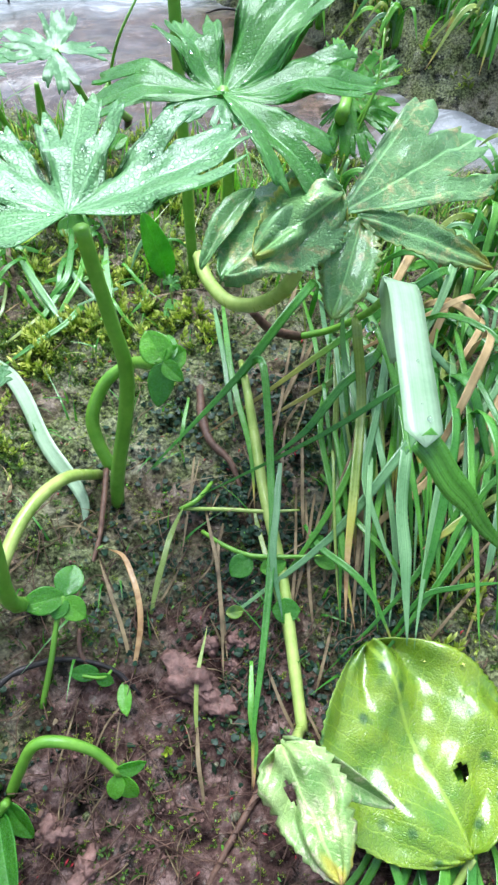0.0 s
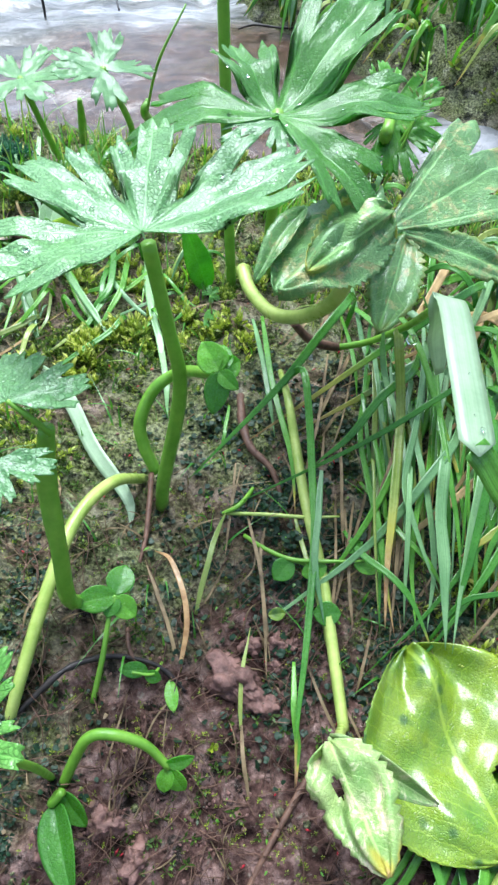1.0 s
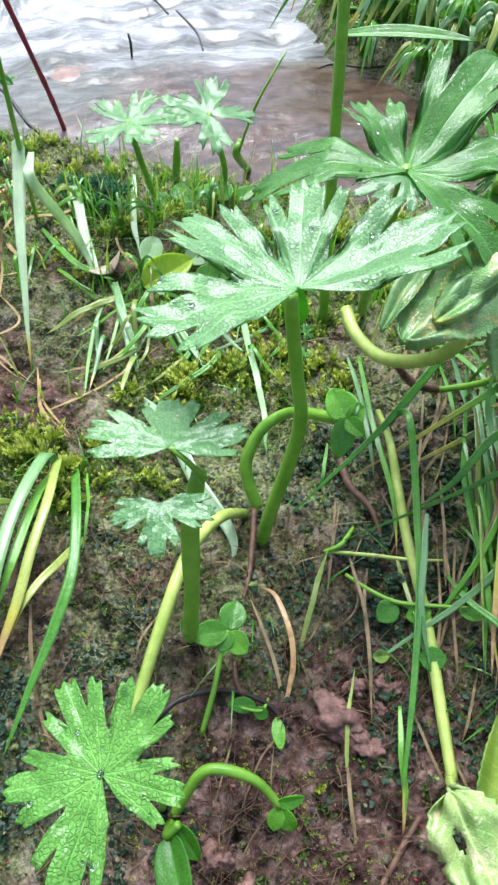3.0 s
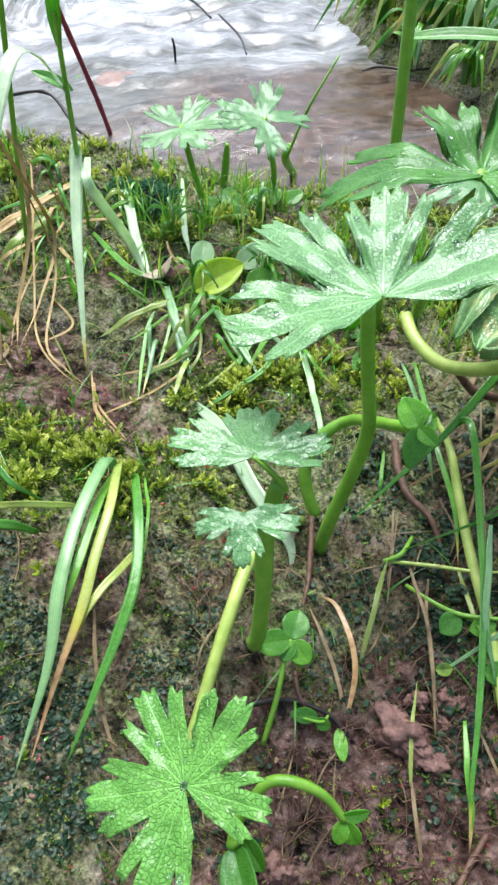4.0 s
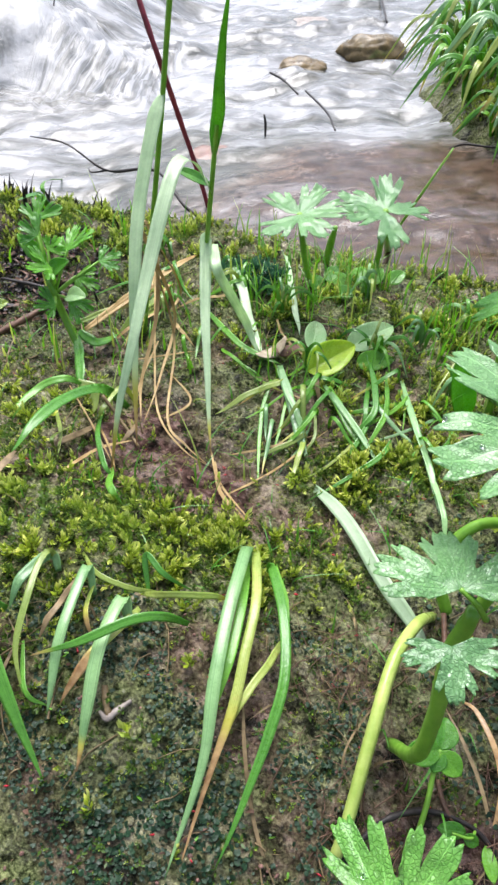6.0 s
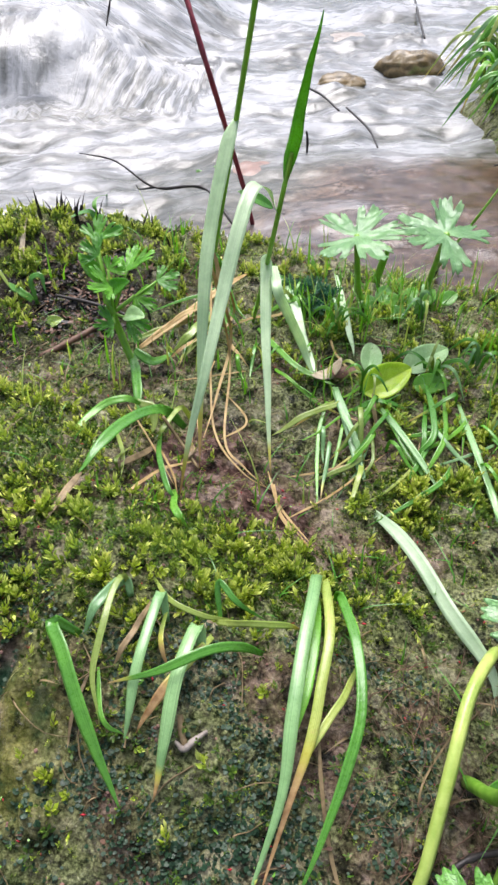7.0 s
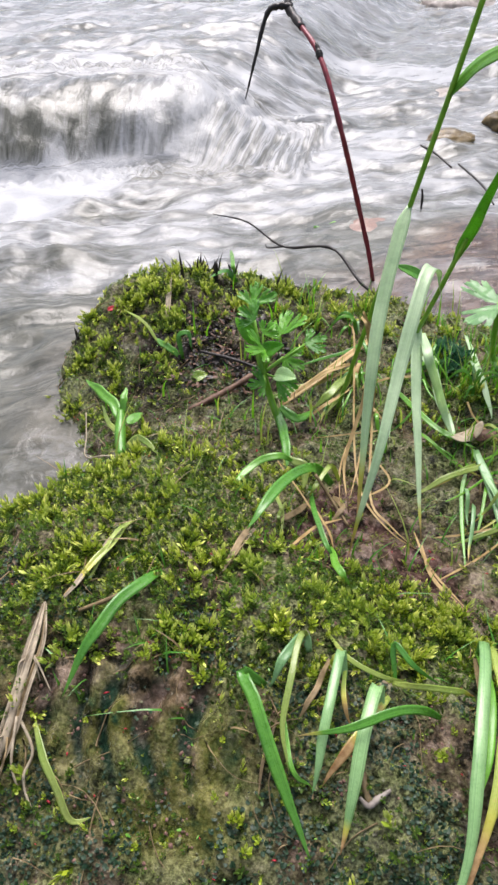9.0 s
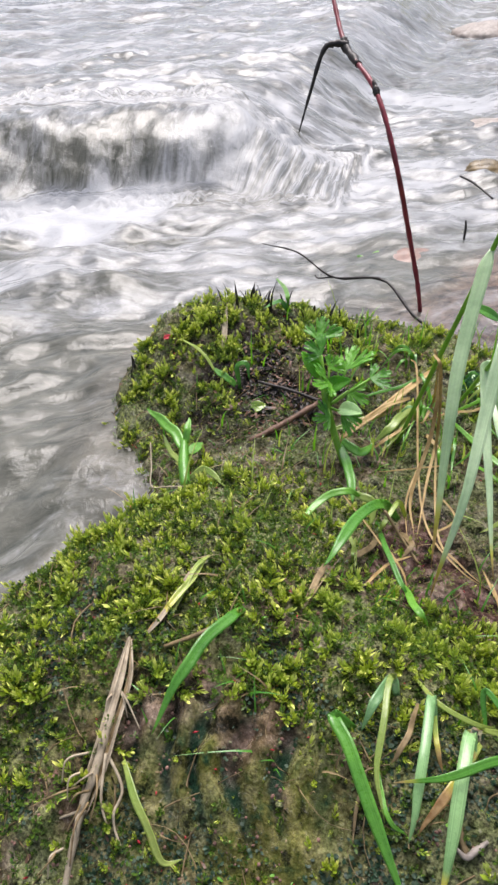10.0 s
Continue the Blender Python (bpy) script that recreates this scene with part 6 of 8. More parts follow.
tube("node", p, [(-0.436, 0.826, 0.224), (-0.439, 0.830, 0.229), (-0.444, 0.836, 0.238)], [0.0041, 0.0045, 0.0016], BLACK_BARK, knots=0.2)

p = thing("dead_twig", (-0.30, 0.68, 0.0), "thin black forked twig reaching over the water", "stick")
tube("twig", p, [(-0.30, 0.68, 0.0), (-0.345, 0.70, 0.012), (-0.395, 0.75, 0.03), (-0.464, 0.768, 0.017), (-0.515, 0.775, 0.042), (-0.572, 0.795, 0.04)], [0.0022, 0.002, 0.0018, 0.0016, 0.0013, 0.0007], BLACK_BARK, knots=0.25, count=30)
tube("fork", p, [(-0.464, 0.768, 0.017), (-0.485, 0.77, 0.012), (-0.49, 0.772, 0.016)], [0.0013, 0.001, 0.0005], BLACK_BARK)

p = thing("cress", (-0.361, 0.421, -0.001), "fresh upright herb with small glossy lobed leaves", "wild plant")
tube("stem", p, [(-0.361, 0.421, -0.001), (-0.376, 0.432, 0.030), (-0.386, 0.437, 0.061), (-0.396, 0.452, 0.085), (-0.402, 0.461, 0.101)], [0.0030, 0.0033, 0.0030, 0.0025, 0.0018], STALK)
tube("leaf_stalk", p, [(-0.383, 0.436, 0.050), (-0.352, 0.463, 0.069)], [0.0015, 0.0010], STALK, count=4)
palmate(p, (-0.352, 0.463, 0.069), (-0.3340, 0.4745, 0.0739), (-0.35, -0.5, 0.8), HERB_LEAF, lobes=3, seed=60, cut=0.6, spread=150, keel=0.3, droop=0.15, label="small lobed leaflet")
tube("leaf_stalk", p, [(-0.383, 0.436, 0.050), (-0.370, 0.447, 0.085)], [0.0015, 0.0010], STALK, count=4)
palmate(p, (-0.370, 0.447, 0.085), (-0.3692, 0.4716, 0.0981), (-0.24, -0.5, 0.8), HERB_LEAF, lobes=3, seed=61, cut=0.6, spread=150, keel=0.3, droop=0.15, label="small lobed leaflet")
tube("leaf_stalk", p, [(-0.383, 0.436, 0.050), (-0.393, 0.447, 0.095)], [0.0015, 0.0010], STALK, count=4)
palmate(p, (-0.393, 0.447, 0.095), (-0.4110, 0.4527, 0.1024), (-0.14, -0.5, 0.8), HERB_LEAF, lobes=3, seed=62, cut=0.6, spread=150, keel=0.3, droop=0.15, label="small lobed leaflet")
tube("leaf_stalk", p, [(-0.383, 0.436, 0.050), (-0.368, 0.450, 0.061)], [0.0015, 0.0010], STALK, count=4)
palmate(p, (-0.368, 0.450, 0.061), (-0.3467, 0.4475, 0.0520), (-0.04, -0.5, 0.8), HERB_LEAF, lobes=3, seed=63, cut=0.6, spread=150, keel=0.3, droop=0.15, label="small lobed leaflet")
tube("leaf_stalk", p, [(-0.383, 0.436, 0.050), (-0.380, 0.435, 0.075)], [0.0015, 0.0010], STALK, count=4)
palmate(p, (-0.380, 0.435, 0.075), (-0.3915, 0.4161, 0.0848), (0.05, -0.5, 0.8), HERB_LEAF, lobes=3, seed=64, cut=0.6, spread=150, keel=0.3, droop=0.15, label="small lobed leaflet")
tube("leaf_stalk", p, [(-0.383, 0.436, 0.050), (-0.400, 0.462, 0.101)], [0.0015, 0.0010], STALK, count=4)
palmate(p, (-0.400, 0.462, 0.101), (-0.4016, 0.4825, 0.1141), (0.15, -0.5, 0.8), HERB_LEAF, lobes=3, seed=65, cut=0.6, spread=150, keel=0.3, droop=0.15, label="small lobed leaflet")
tube("leaf_stalk", p, [(-0.383, 0.436, 0.050), (-0.369, 0.432, 0.050)], [0.0015, 0.0010], STALK, count=4)
palmate(p, (-0.369, 0.432, 0.050), (-0.3485, 0.4369, 0.0393), (0.25, -0.5, 0.8), HERB_LEAF, lobes=3, seed=66, cut=0.6, spread=150, keel=0.3, droop=0.15, label="small lobed leaflet")
tube("leaf_stalk", p, [(-0.383, 0.436, 0.050), (-0.385, 0.444, 0.085)], [0.0015, 0.0010], STALK, count=4)
palmate(p, (-0.385, 0.444, 0.085), (-0.3760, 0.4547, 0.0932), (0.35, -0.5, 0.8), HERB_LEAF, lobes=3, seed=67, cut=0.6, spread=150, keel=0.3, droop=0.15, label="small lobed leaflet")
tube("leaf_stalk", p, [(-0.383, 0.436, 0.050), (-0.376, 0.422, 0.049)], [0.0015, 0.0010], STALK, count=4)
palmate(p, (-0.376, 0.422, 0.049), (-0.3891, 0.4089, 0.0556), (0.45, -0.5, 0.8), HERB_LEAF, lobes=3, seed=68, cut=0.6, spread=150, keel=0.3, droop=0.15, label="small lobed leaflet")
blade(p, [(-0.368, 0.432, 0.015), (-0.349, 0.391, 0.016), (-0.340, 0.366, 0.008)], 0.0081, GRASS)
blade(p, [(-0.366, 0.432, 0.019), (-0.348, 0.426, 0.014), (-0.342, 0.458, 0.002)], 0.0085, GRASS)
oval(p, (-0.372, 0.437, 0.050), (-0.352, 0.422, 0.062), (0.1, -0.6, 0.8), 0.016, HOARY_LEAF, fold=0.3, teeth=2.0, nu=15, nv=21, seed=81, label="pale glossy leaflet")
oval(p, (-0.386, 0.440, 0.066), (-0.366, 0.430, 0.086), (0.2, -0.6, 0.75), 0.017, HERB_LEAF, fold=0.3, teeth=2.0, nu=15, nv=21, seed=82)
oval(p, (-0.390, 0.445, 0.074), (-0.410, 0.446, 0.095), (-0.2, -0.6, 0.75), 0.015, HERB_LEAF, fold=0.3, teeth=2.0, nu=15, nv=21, seed=83)

p = thing("sprout", (-0.483, 0.342, 0.006), "pale green bulb sprout with two blunt leaves", "wild plant")
tube("stem", p, [(-0.483, 0.342, 0.006), (-0.495, 0.365, 0.011), (-0.504, 0.387, 0.019)], [0.0045, 0.0052, 0.0036], GRASS)
blade(p, [(-0.501, 0.380, 0.015), (-0.525, 0.400, 0.018), (-0.560, 0.421, 0.019)], 0.0096, GRASS, base=0.8, tip=0.3, fold=0.3)
blade(p, [(-0.501, 0.383, 0.019), (-0.501, 0.390, 0.030), (-0.505, 0.403, 0.033)], 0.0070, GRASS, base=0.8, fold=0.3)
blade(p, [(-0.493, 0.361, 0.012), (-0.516, 0.380, 0.008), (-0.538, 0.407, 0.003)], 0.0047, PALE_GRASS)
blade(p, [(-0.481, 0.348, 0.012), (-0.467, 0.352, 0.022), (-0.442, 0.337, 0.022)], 0.0058, PALE_GRASS)
oval(p, (-0.502, 0.390, -0.000), (-0.498, 0.412, 0.001), (0, -0.5, 0.85), 0.0118, LEAF, name="leaf")

p = thing("sprout", (-0.490, 0.503, 0.003), "small curled green shoot among moss", "wild plant")
blade(p, [(-0.498, 0.502, 0.006), (-0.511, 0.503, 0.016), (-0.530, 0.512, 0.017)], 0.0072, GRASS)
blade(p, [(-0.493, 0.500, 0.005), (-0.498, 0.506, 0.027), (-0.489, 0.510, 0.031), (-0.483, 0.504, 0.015)], 0.0053, GRASS, count=14)
blade(p, [(-0.520, 0.506, 0.013), (-0.545, 0.522, 0.028), (-0.583, 0.547, 0.026)], 0.0032, PALE_GRASS)
oval(p, (-0.472, 0.473, 0.002), (-0.457, 0.478, 0.008), (0, -0.5, 0.85), 0.0137, YELLOW_LEAF, name="leaf", label="yellow leaf")

p = thing("sprout", (-0.663, 0.967, -0.109), "light green leafy shoot at the water edge", "wild plant")
blade(p, [(-0.655, 0.949, -0.104), (-0.670, 0.977, -0.078), (-0.675, 1.010, -0.061)], 0.0102, GRASS)
blade(p, [(-0.657, 0.958, -0.088), (-0.646, 0.971, -0.073), (-0.658, 0.991, -0.067)], 0.0072, GRASS)
blade(p, [(-0.667, 0.979, -0.088), (-0.675, 0.965, -0.078), (-0.682, 0.987, -0.073)], 0.0066, GRASS)
blade(p, [(-0.486, 0.650, 0.021), (-0.498, 0.647, 0.035), (-0.507, 0.617, 0.039)], 0.0069, GRASS)
blade(p, [(-0.489, 0.649, 0.021), (-0.496, 0.665, 0.041), (-0.609, 0.946, -0.078)], 0.0051, GRASS)

p = thing("sprout", (-0.437, 0.904, -0.096), "light green leafy shoot beside a twig", "wild plant")
blade(p, [(-0.437, 0.904, -0.096), (-0.454, 0.958, -0.066), (-0.463, 0.997, -0.045)], 0.0067, GRASS)
blade(p, [(-0.460, 0.984, -0.049), (-0.475, 0.991, -0.046), (-0.477, 0.987, -0.050)], 0.0069, GRASS)
blade(p, [(-0.462, 0.990, -0.047), (-0.450, 1.004, -0.042), (-0.447, 0.999, -0.044)], 0.0069, GRASS)
blade(p, [(-0.450, 0.949, -0.071), (-0.430, 0.918, -0.074), (-0.419, 0.881, -0.074)], 0.0079, GRASS)

p = thing("dead_stick", (-0.434, 0.467, 0.000), "dark broken stick lying across mud", "stick")
tube("stick", p, [(-0.454, 0.424, 0.002), (-0.431, 0.454, 0.006), (-0.405, 0.491, 0.012)], [0.0026, 0.0034, 0.0029], ROOT, knots=0.2)
tube("twig", p, [(-0.475, 0.506, 0.014), (-0.435, 0.502, 0.013), (-0.395, 0.495, 0.009)], [0.0016, 0.0019, 0.0016], BLACK_BARK, knots=0.2)

p = thing("buttercup", (-0.181, 0.581, -0.002), "small buttercup with a flat pale leaf by the water", "wild plant", "buttercups")
tube("stem", p, [(-0.181, 0.581, -0.002), (-0.191, 0.580, 0.020), (-0.196, 0.539, 0.091)], [0.0032, 0.003, 0.0026], STALK)
palmate(p, (-0.196, 0.539, 0.091), (-0.150, 0.545, 0.097), (0, -0.12, 0.99), YOUNG_LEAF, seed=51, spread=320, shares=[0.95, 0.95, 1.0, 1.0, 0.95])

p = thing("buttercup", (-0.127, 0.610, -0.007), "small buttercup with a folded pale leaf by the water", "wild plant", "buttercups")
tube("stem", p, [(-0.127, 0.610, -0.007), (-0.123, 0.610, 0.025), (-0.125, 0.514, 0.112)], [0.0032, 0.003, 0.0026], STALK)
palmate(p, (-0.125, 0.514, 0.112), (-0.165, 0.530, 0.120), (0, -0.12, 0.99), YOUNG_LEAF, seed=52, spread=320, shares=[0.95, 0.95, 1.0, 1.0, 0.95])
tube("bud_stalk", p, [(-0.176, 0.634, -0.006), (-0.172, 0.623, 0.025), (-0.168, 0.607, 0.050)], [0.0040, 0.0040, 0.0023], STALK)
tube("bud_stalk", p, [(-0.107, 0.820, -0.081), (-0.115, 0.650, 0.021), (-0.111, 0.640, 0.041)], [0.0044, 0.0044, 0.0025], STALK)

p = thing("creeping_herb", (-0.149, 0.604, -0.006), "patch of small green leaves at the water edge", "wild plant", "creeping herbs")
oval(p, (-0.168, 0.587, 0.001), (-0.163, 0.614, 0.009), (0, -0.5, 0.85), 0.0171, LEAF, name="leaf", seed=0)
oval(p, (-0.153, 0.588, -0.001), (-0.164, 0.598, 0.008), (0, -0.5, 0.85), 0.0169, LEAF, name="leaf", seed=1)
oval(p, (-0.146, 0.597, -0.002), (-0.134, 0.613, 0.009), (0, -0.5, 0.85), 0.0171, LEAF, name="leaf", seed=2)
oval(p, (-0.136, 0.587, -0.001), (-0.150, 0.602, 0.004), (0, -0.5, 0.85), 0.0170, LEAF, name="leaf", seed=3)
oval(p, (-0.126, 0.603, -0.003), (-0.117, 0.613, 0.009), (0, -0.5, 0.85), 0.0171, LEAF, name="leaf", seed=4)
oval(p, (-0.175, 0.576, 0.000), (-0.185, 0.584, 0.010), (0, -0.5, 0.85), 0.0167, LEAF, name="leaf", seed=5)
oval(p, (-0.109, 0.606, -0.002), (-0.094, 0.615, 0.007), (0, -0.5, 0.85), 0.0171, LEAF, name="leaf", seed=6)
oval(p, (-0.157, 0.572, -0.001), (-0.141, 0.573, 0.003), (0, -0.5, 0.85), 0.0166, LEAF, name="leaf", seed=7)
tube("runner", p, [(-0.115, 0.644, 0.021), (-0.096, 0.605, 0.086), (-0.073, 0.622, 0.127)], [0.0013, 0.0013, 0.0008], STALK)

p = thing("curled_plant", (-0.188, 0.454, -0.006), "low plant with a brown curled bud and cupped green leaves", "wild plant")
oval(p, (-0.197, 0.448, 0.006), (-0.216, 0.470, 0.020), (0, -0.7, 0.7), 0.0300, PALE_STRAW, fold=0.6, roll=2.4, name="dead_leaf", label="brown curled dead leaf")
oval(p, (-0.188, 0.453, 0.004), (-0.193, 0.463, 0.019), (0.3, -0.7, 0.7), 0.0212, ROOT, fold=0.6, roll=2.0, name="dead_leaf")
oval(p, (-0.169, 0.439, 0.002), (-0.133, 0.467, 0.016), (-0.1, -0.75, 0.65), 0.032, LIME_LEAF, fold=0.6, droop=0.1, name="cupped_leaf", seed=7)
oval(p, (-0.139, 0.469, 0.009), (-0.099, 0.518, 0.011), (0, -0.6, 0.8), 0.026, HOARY_LEAF, fold=0.3, name="leaf")
oval(p, (-0.130, 0.459, 0.002), (-0.098, 0.471, 0.004), (0, -0.6, 0.8), 0.0193, HERB_LEAF, fold=0.2, name="leaf")
oval(p, (-0.169, 0.455, 0.011), (-0.168, 0.492, 0.021), (0.2, -0.7, 0.7), 0.0214, HOARY_LEAF, fold=0.5, name="leaf")
blade(p, [(-0.193, 0.441, 0.003), (-0.180, 0.404, 0.001), (-0.166, 0.370, -0.009), (-0.155, 0.350, -0.015)], 0.0074, BLUE_GRASS)
blade(p, [(-0.198, 0.427, -0.002), (-0.198, 0.381, -0.007), (-0.188, 0.313, -0.012)], 0.0033, GRASS)
blade(p, [(-0.191, 0.427, -0.001), (-0.212, 0.404, -0.001), (-0.237, 0.386, -0.012)], 0.0049, PALE_GRASS)
blade(p, [(-0.275, 0.509, 0.005), (-0.228, 0.455, 0.008), (-0.193, 0.442, 0.004)], 0.0052, GRASS)
blade(p, [(-0.150, 0.427, -0.001), (-0.135, 0.393, -0.000), (-0.110, 0.355, -0.011)], 0.0067, GRASS)
blade(p, [(-0.118, 0.442, -0.001), (-0.118, 0.401, 0.002), (-0.118, 0.381, -0.011)], 0.0041, GRASS)
blade(p, [(-0.091, 0.421, -0.004), (-0.111, 0.405, -0.000), (-0.137, 0.402, -0.008)], 0.0041, GRASS)
blade(p, [(-0.270, 0.594, 0.013), (-0.246, 0.528, 0.024), (-0.227, 0.487, 0.010), (-0.210, 0.453, 0.000)], 0.0086, HOARY_GRASS)
blade(p, [(-0.275, 0.565, 0.012), (-0.268, 0.567, 0.027), (-0.261, 0.568, 0.027)], 0.0041, GRASS)
blade(p, [(-0.218, 0.632, 0.002), (-0.195, 0.525, 0.015), (-0.183, 0.486, 0.005)], 0.0057, HOARY_GRASS)
blade(p, [(-0.155, 0.412, -0.007), (-0.160, 0.427, 0.004), (-0.160, 0.463, 0.001)], 0.0035, STRAW)
blade(p, [(-0.116, 0.368, -0.010), (-0.123, 0.348, -0.010), (-0.120, 0.399, -0.002)], 0.0026, STRAW)
blade(p, [(-0.091, 0.448, -0.002), (-0.080, 0.384, 0.006), (-0.068, 0.341, 0.002), (-0.060, 0.307, -0.006)], 0.0051, BLUE_GRASS)
blade(p, [(-0.104, 0.431, -0.002), (-0.118, 0.378, -0.002), (-0.131, 0.349, -0.013)], 0.0040, GRASS)

p = thing("dead_grass", (-0.282, 0.380, -0.008), "long orange-brown dead grass stems across the mud", "litter", "dead grass")
blade(p, [(-0.324, 0.515, 0.064), (-0.315, 0.498, 0.060), (-0.295, 0.418, 0.012), (-0.277, 0.366, -0.002), (-0.247, 0.333, -0.005), (-0.223, 0.325, -0.010)], 0.0017, TAN, fold=0.3)
blade(p, [(-0.294, 0.428, 0.022), (-0.299, 0.387, 0.006), (-0.291, 0.348, -0.001)], 0.0015, TAN, fold=0.3)
blade(p, [(-0.231, 0.346, -0.011), (-0.214, 0.307, -0.005), (-0.182, 0.271, -0.001)], 0.0017, TAN, fold=0.3)
blade(p, [(-0.215, 0.345, -0.014), (-0.189, 0.356, -0.012), (-0.152, 0.379, -0.012)], 0.0016, TAN, fold=0.3)
blade(p, [(-0.206, 0.298, -0.005), (-0.180, 0.334, -0.013), (-0.144, 0.386, -0.011)], 0.0016, TAN, fold=0.3)
blade(p, [(-0.310, 0.265, 0.029), (-0.299, 0.300, 0.019), (-0.282, 0.330, 0.003)], 0.0022, TAN, fold=0.3)
blade(p, [(-0.322, 0.345, 0.008), (-0.291, 0.302, 0.019), (-0.281, 0.284, 0.016)], 0.0017, TAN, fold=0.3)
blade(p, [(-0.349, 0.368, 0.013), (-0.311, 0.321, 0.020), (-0.285, 0.291, 0.014)], 0.0013, TAN, fold=0.3)
blade(p, [(-0.273, 0.453, -0.003), (-0.300, 0.438, -0.002), (-0.333, 0.419, -0.000)], 0.0014, TAN, fold=0.3)
blade(p, [(-0.372, 0.455, 0.004), (-0.345, 0.490, 0.016), (-0.318, 0.545, 0.022), (-0.300, 0.600, 0.012)], 0.007, TAN, fold=0.4)
blade(p, [(-0.385, 0.462, 0.004), (-0.352, 0.482, 0.012), (-0.318, 0.520, 0.010)], 0.0055, PALE_GRASS, fold=0.4, dry=(0.2, 0.9))
blade(p, [(-0.300, 0.442, 0.120), (-0.292, 0.438, 0.100), (-0.290, 0.420, 0.055), (-0.296, 0.385, 0.012), (-0.286, 0.350, 0.002)], 0.0032, TAN, fold=0.3, count=24)

p = thing("grass_clump", (-0.334, 0.360, 0.005), "short bent yellow-green blades on moss", "grass", "grass clumps")
blade(p, [(-0.369, 0.320, 0.026), (-0.361, 0.341, 0.029), (-0.343, 0.353, 0.033), (-0.331, 0.361, 0.021)], 0.0063, GRASS)
blade(p, [(-0.337, 0.360, 0.026), (-0.323, 0.357, 0.020), (-0.321, 0.344, 0.009)], 0.0071, PALE_GRASS)
blade(p, [(-0.346, 0.336, 0.017), (-0.325, 0.301, 0.029), (-0.320, 0.282, 0.026)], 0.0030, PALE_GRASS)

p = thing("spoon_leaf", (-0.038, 0.418, -0.009), "single upright spoon-shaped green leaf", "wild plant")
oval(p, (-0.040, 0.417, -0.006), (-0.054, 0.412, 0.047), (0.2, -0.8, 0.5), 0.0211, HERB_LEAF, fold=0.2, point=0.8, name="leaf")

p = thing("creeping_herb", (-0.035, 0.398, -0.006), "tiny pale lobed leaves on thin stems", "wild plant", "creeping herbs")
palmate(p, (-0.036, 0.391, 0.008), (-0.030, 0.395, 0.012), (0, -0.5, 0.85), LEAF, seed=71, spread=300)
tube("stem", p, [(-0.035, 0.384, -0.006), (-0.036, 0.391, 0.008)], [0.0008, 0.0008], STALK, count=4)
oval(p, (-0.032, 0.387, -0.003), (-0.037, 0.362, 0.004), (0, -0.5, 0.85), 0.0108, LEAF, name="leaf")

p = thing("grass_clump", (-0.142, 0.406, -0.011), "loose green and yellow blades behind the buttercup", "grass", "grass clumps")
blade(p, [(-0.196, 0.443, 0.001), (-0.174, 0.394, 0.001), (-0.161, 0.370, -0.013)], 0.0058, BLUE_GRASS)
blade(p, [(-0.154, 0.428, -0.001), (-0.128, 0.384, 0.002), (-0.101, 0.349, -0.009)], 0.0050, BLUE_GRASS)
blade(p, [(-0.119, 0.460, 0.004), (-0.111, 0.400, 0.006), (-0.127, 0.376, -0.007)], 0.0052, GRASS)
blade(p, [(-0.104, 0.451, 0.003), (-0.103, 0.397, 0.004), (-0.117, 0.360, -0.010)], 0.0045, GRASS)
blade(p, [(-0.071, 0.358, -0.004), (-0.061, 0.310, 0.003), (-0.056, 0.280, -0.008)], 0.0040, BLUE_GRASS)
blade(p, [(-0.159, 0.408, -0.008), (-0.154, 0.374, -0.008), (-0.161, 0.356, -0.015)], 0.0025, PALE_GRASS)
blade(p, [(-0.176, 0.424, -0.005), (-0.154, 0.431, 0.004), (-0.133, 0.434, -0.004)], 0.0046, GRASS)
blade(p, [(-0.093, 0.436, -0.002), (-0.079, 0.390, 0.001), (-0.079, 0.360, -0.006)], 0.0038, GRASS)
blade(p, [(-0.069, 0.420, -0.004), (-0.053, 0.384, 0.003), (-0.064, 0.366, -0.004)], 0.0032, GRASS)
blade(p, [(-0.017, 0.286, 0.001), (-0.019, 0.262, -0.000), (-0.021, 0.254, -0.007)], 0.0024, GRASS)

p = thing("root", (-0.009, 0.263, -0.006), "exposed purple-brown root in the mud", "root", "roots")
tube("root", p, [(-0.010, 0.295, 0.002), (-0.008, 0.272, 0.000), (-0.002, 0.252, -0.000), (0.010, 0.238, -0.001), (0.017, 0.221, -0.006)], [0.0024, 0.0028, 0.0024, 0.0019, 0.0014], ROOT, knots=0.15)

p = thing("root", (-0.067, 0.122, -0.016), "thin dark root crossing the mud", "root", "roots")
tube("root", p, [(-0.109, 0.091, -0.014), (-0.100, 0.100, -0.010), (-0.086, 0.113, -0.006), (-0.066, 0.121, -0.009), (-0.044, 0.119, -0.014), (-0.030, 0.110, -0.022)], [0.0011, 0.0016, 0.0016, 0.0015, 0.0014, 0.0010], BLACK_BARK, knots=0.2)
tube("root", p, [(-0.062, 0.138, -0.012), (-0.058, 0.123, -0.010), (-0.047, 0.115, -0.018)], [0.0013, 0.0013, 0.0010], ROOT, knots=0.2)

p = thing("dead_stick", (0.019, 0.059, -0.035), "thin grey stick lying on red earth", "stick")
tube("stick", p, [(0.033, 0.079, -0.028), (0.024, 0.065, -0.031), (0.014, 0.049, -0.033), (0.002, 0.028, -0.038)], [0.0014, 0.0017, 0.0015, 0.0013], ROOT, knots=0.12)

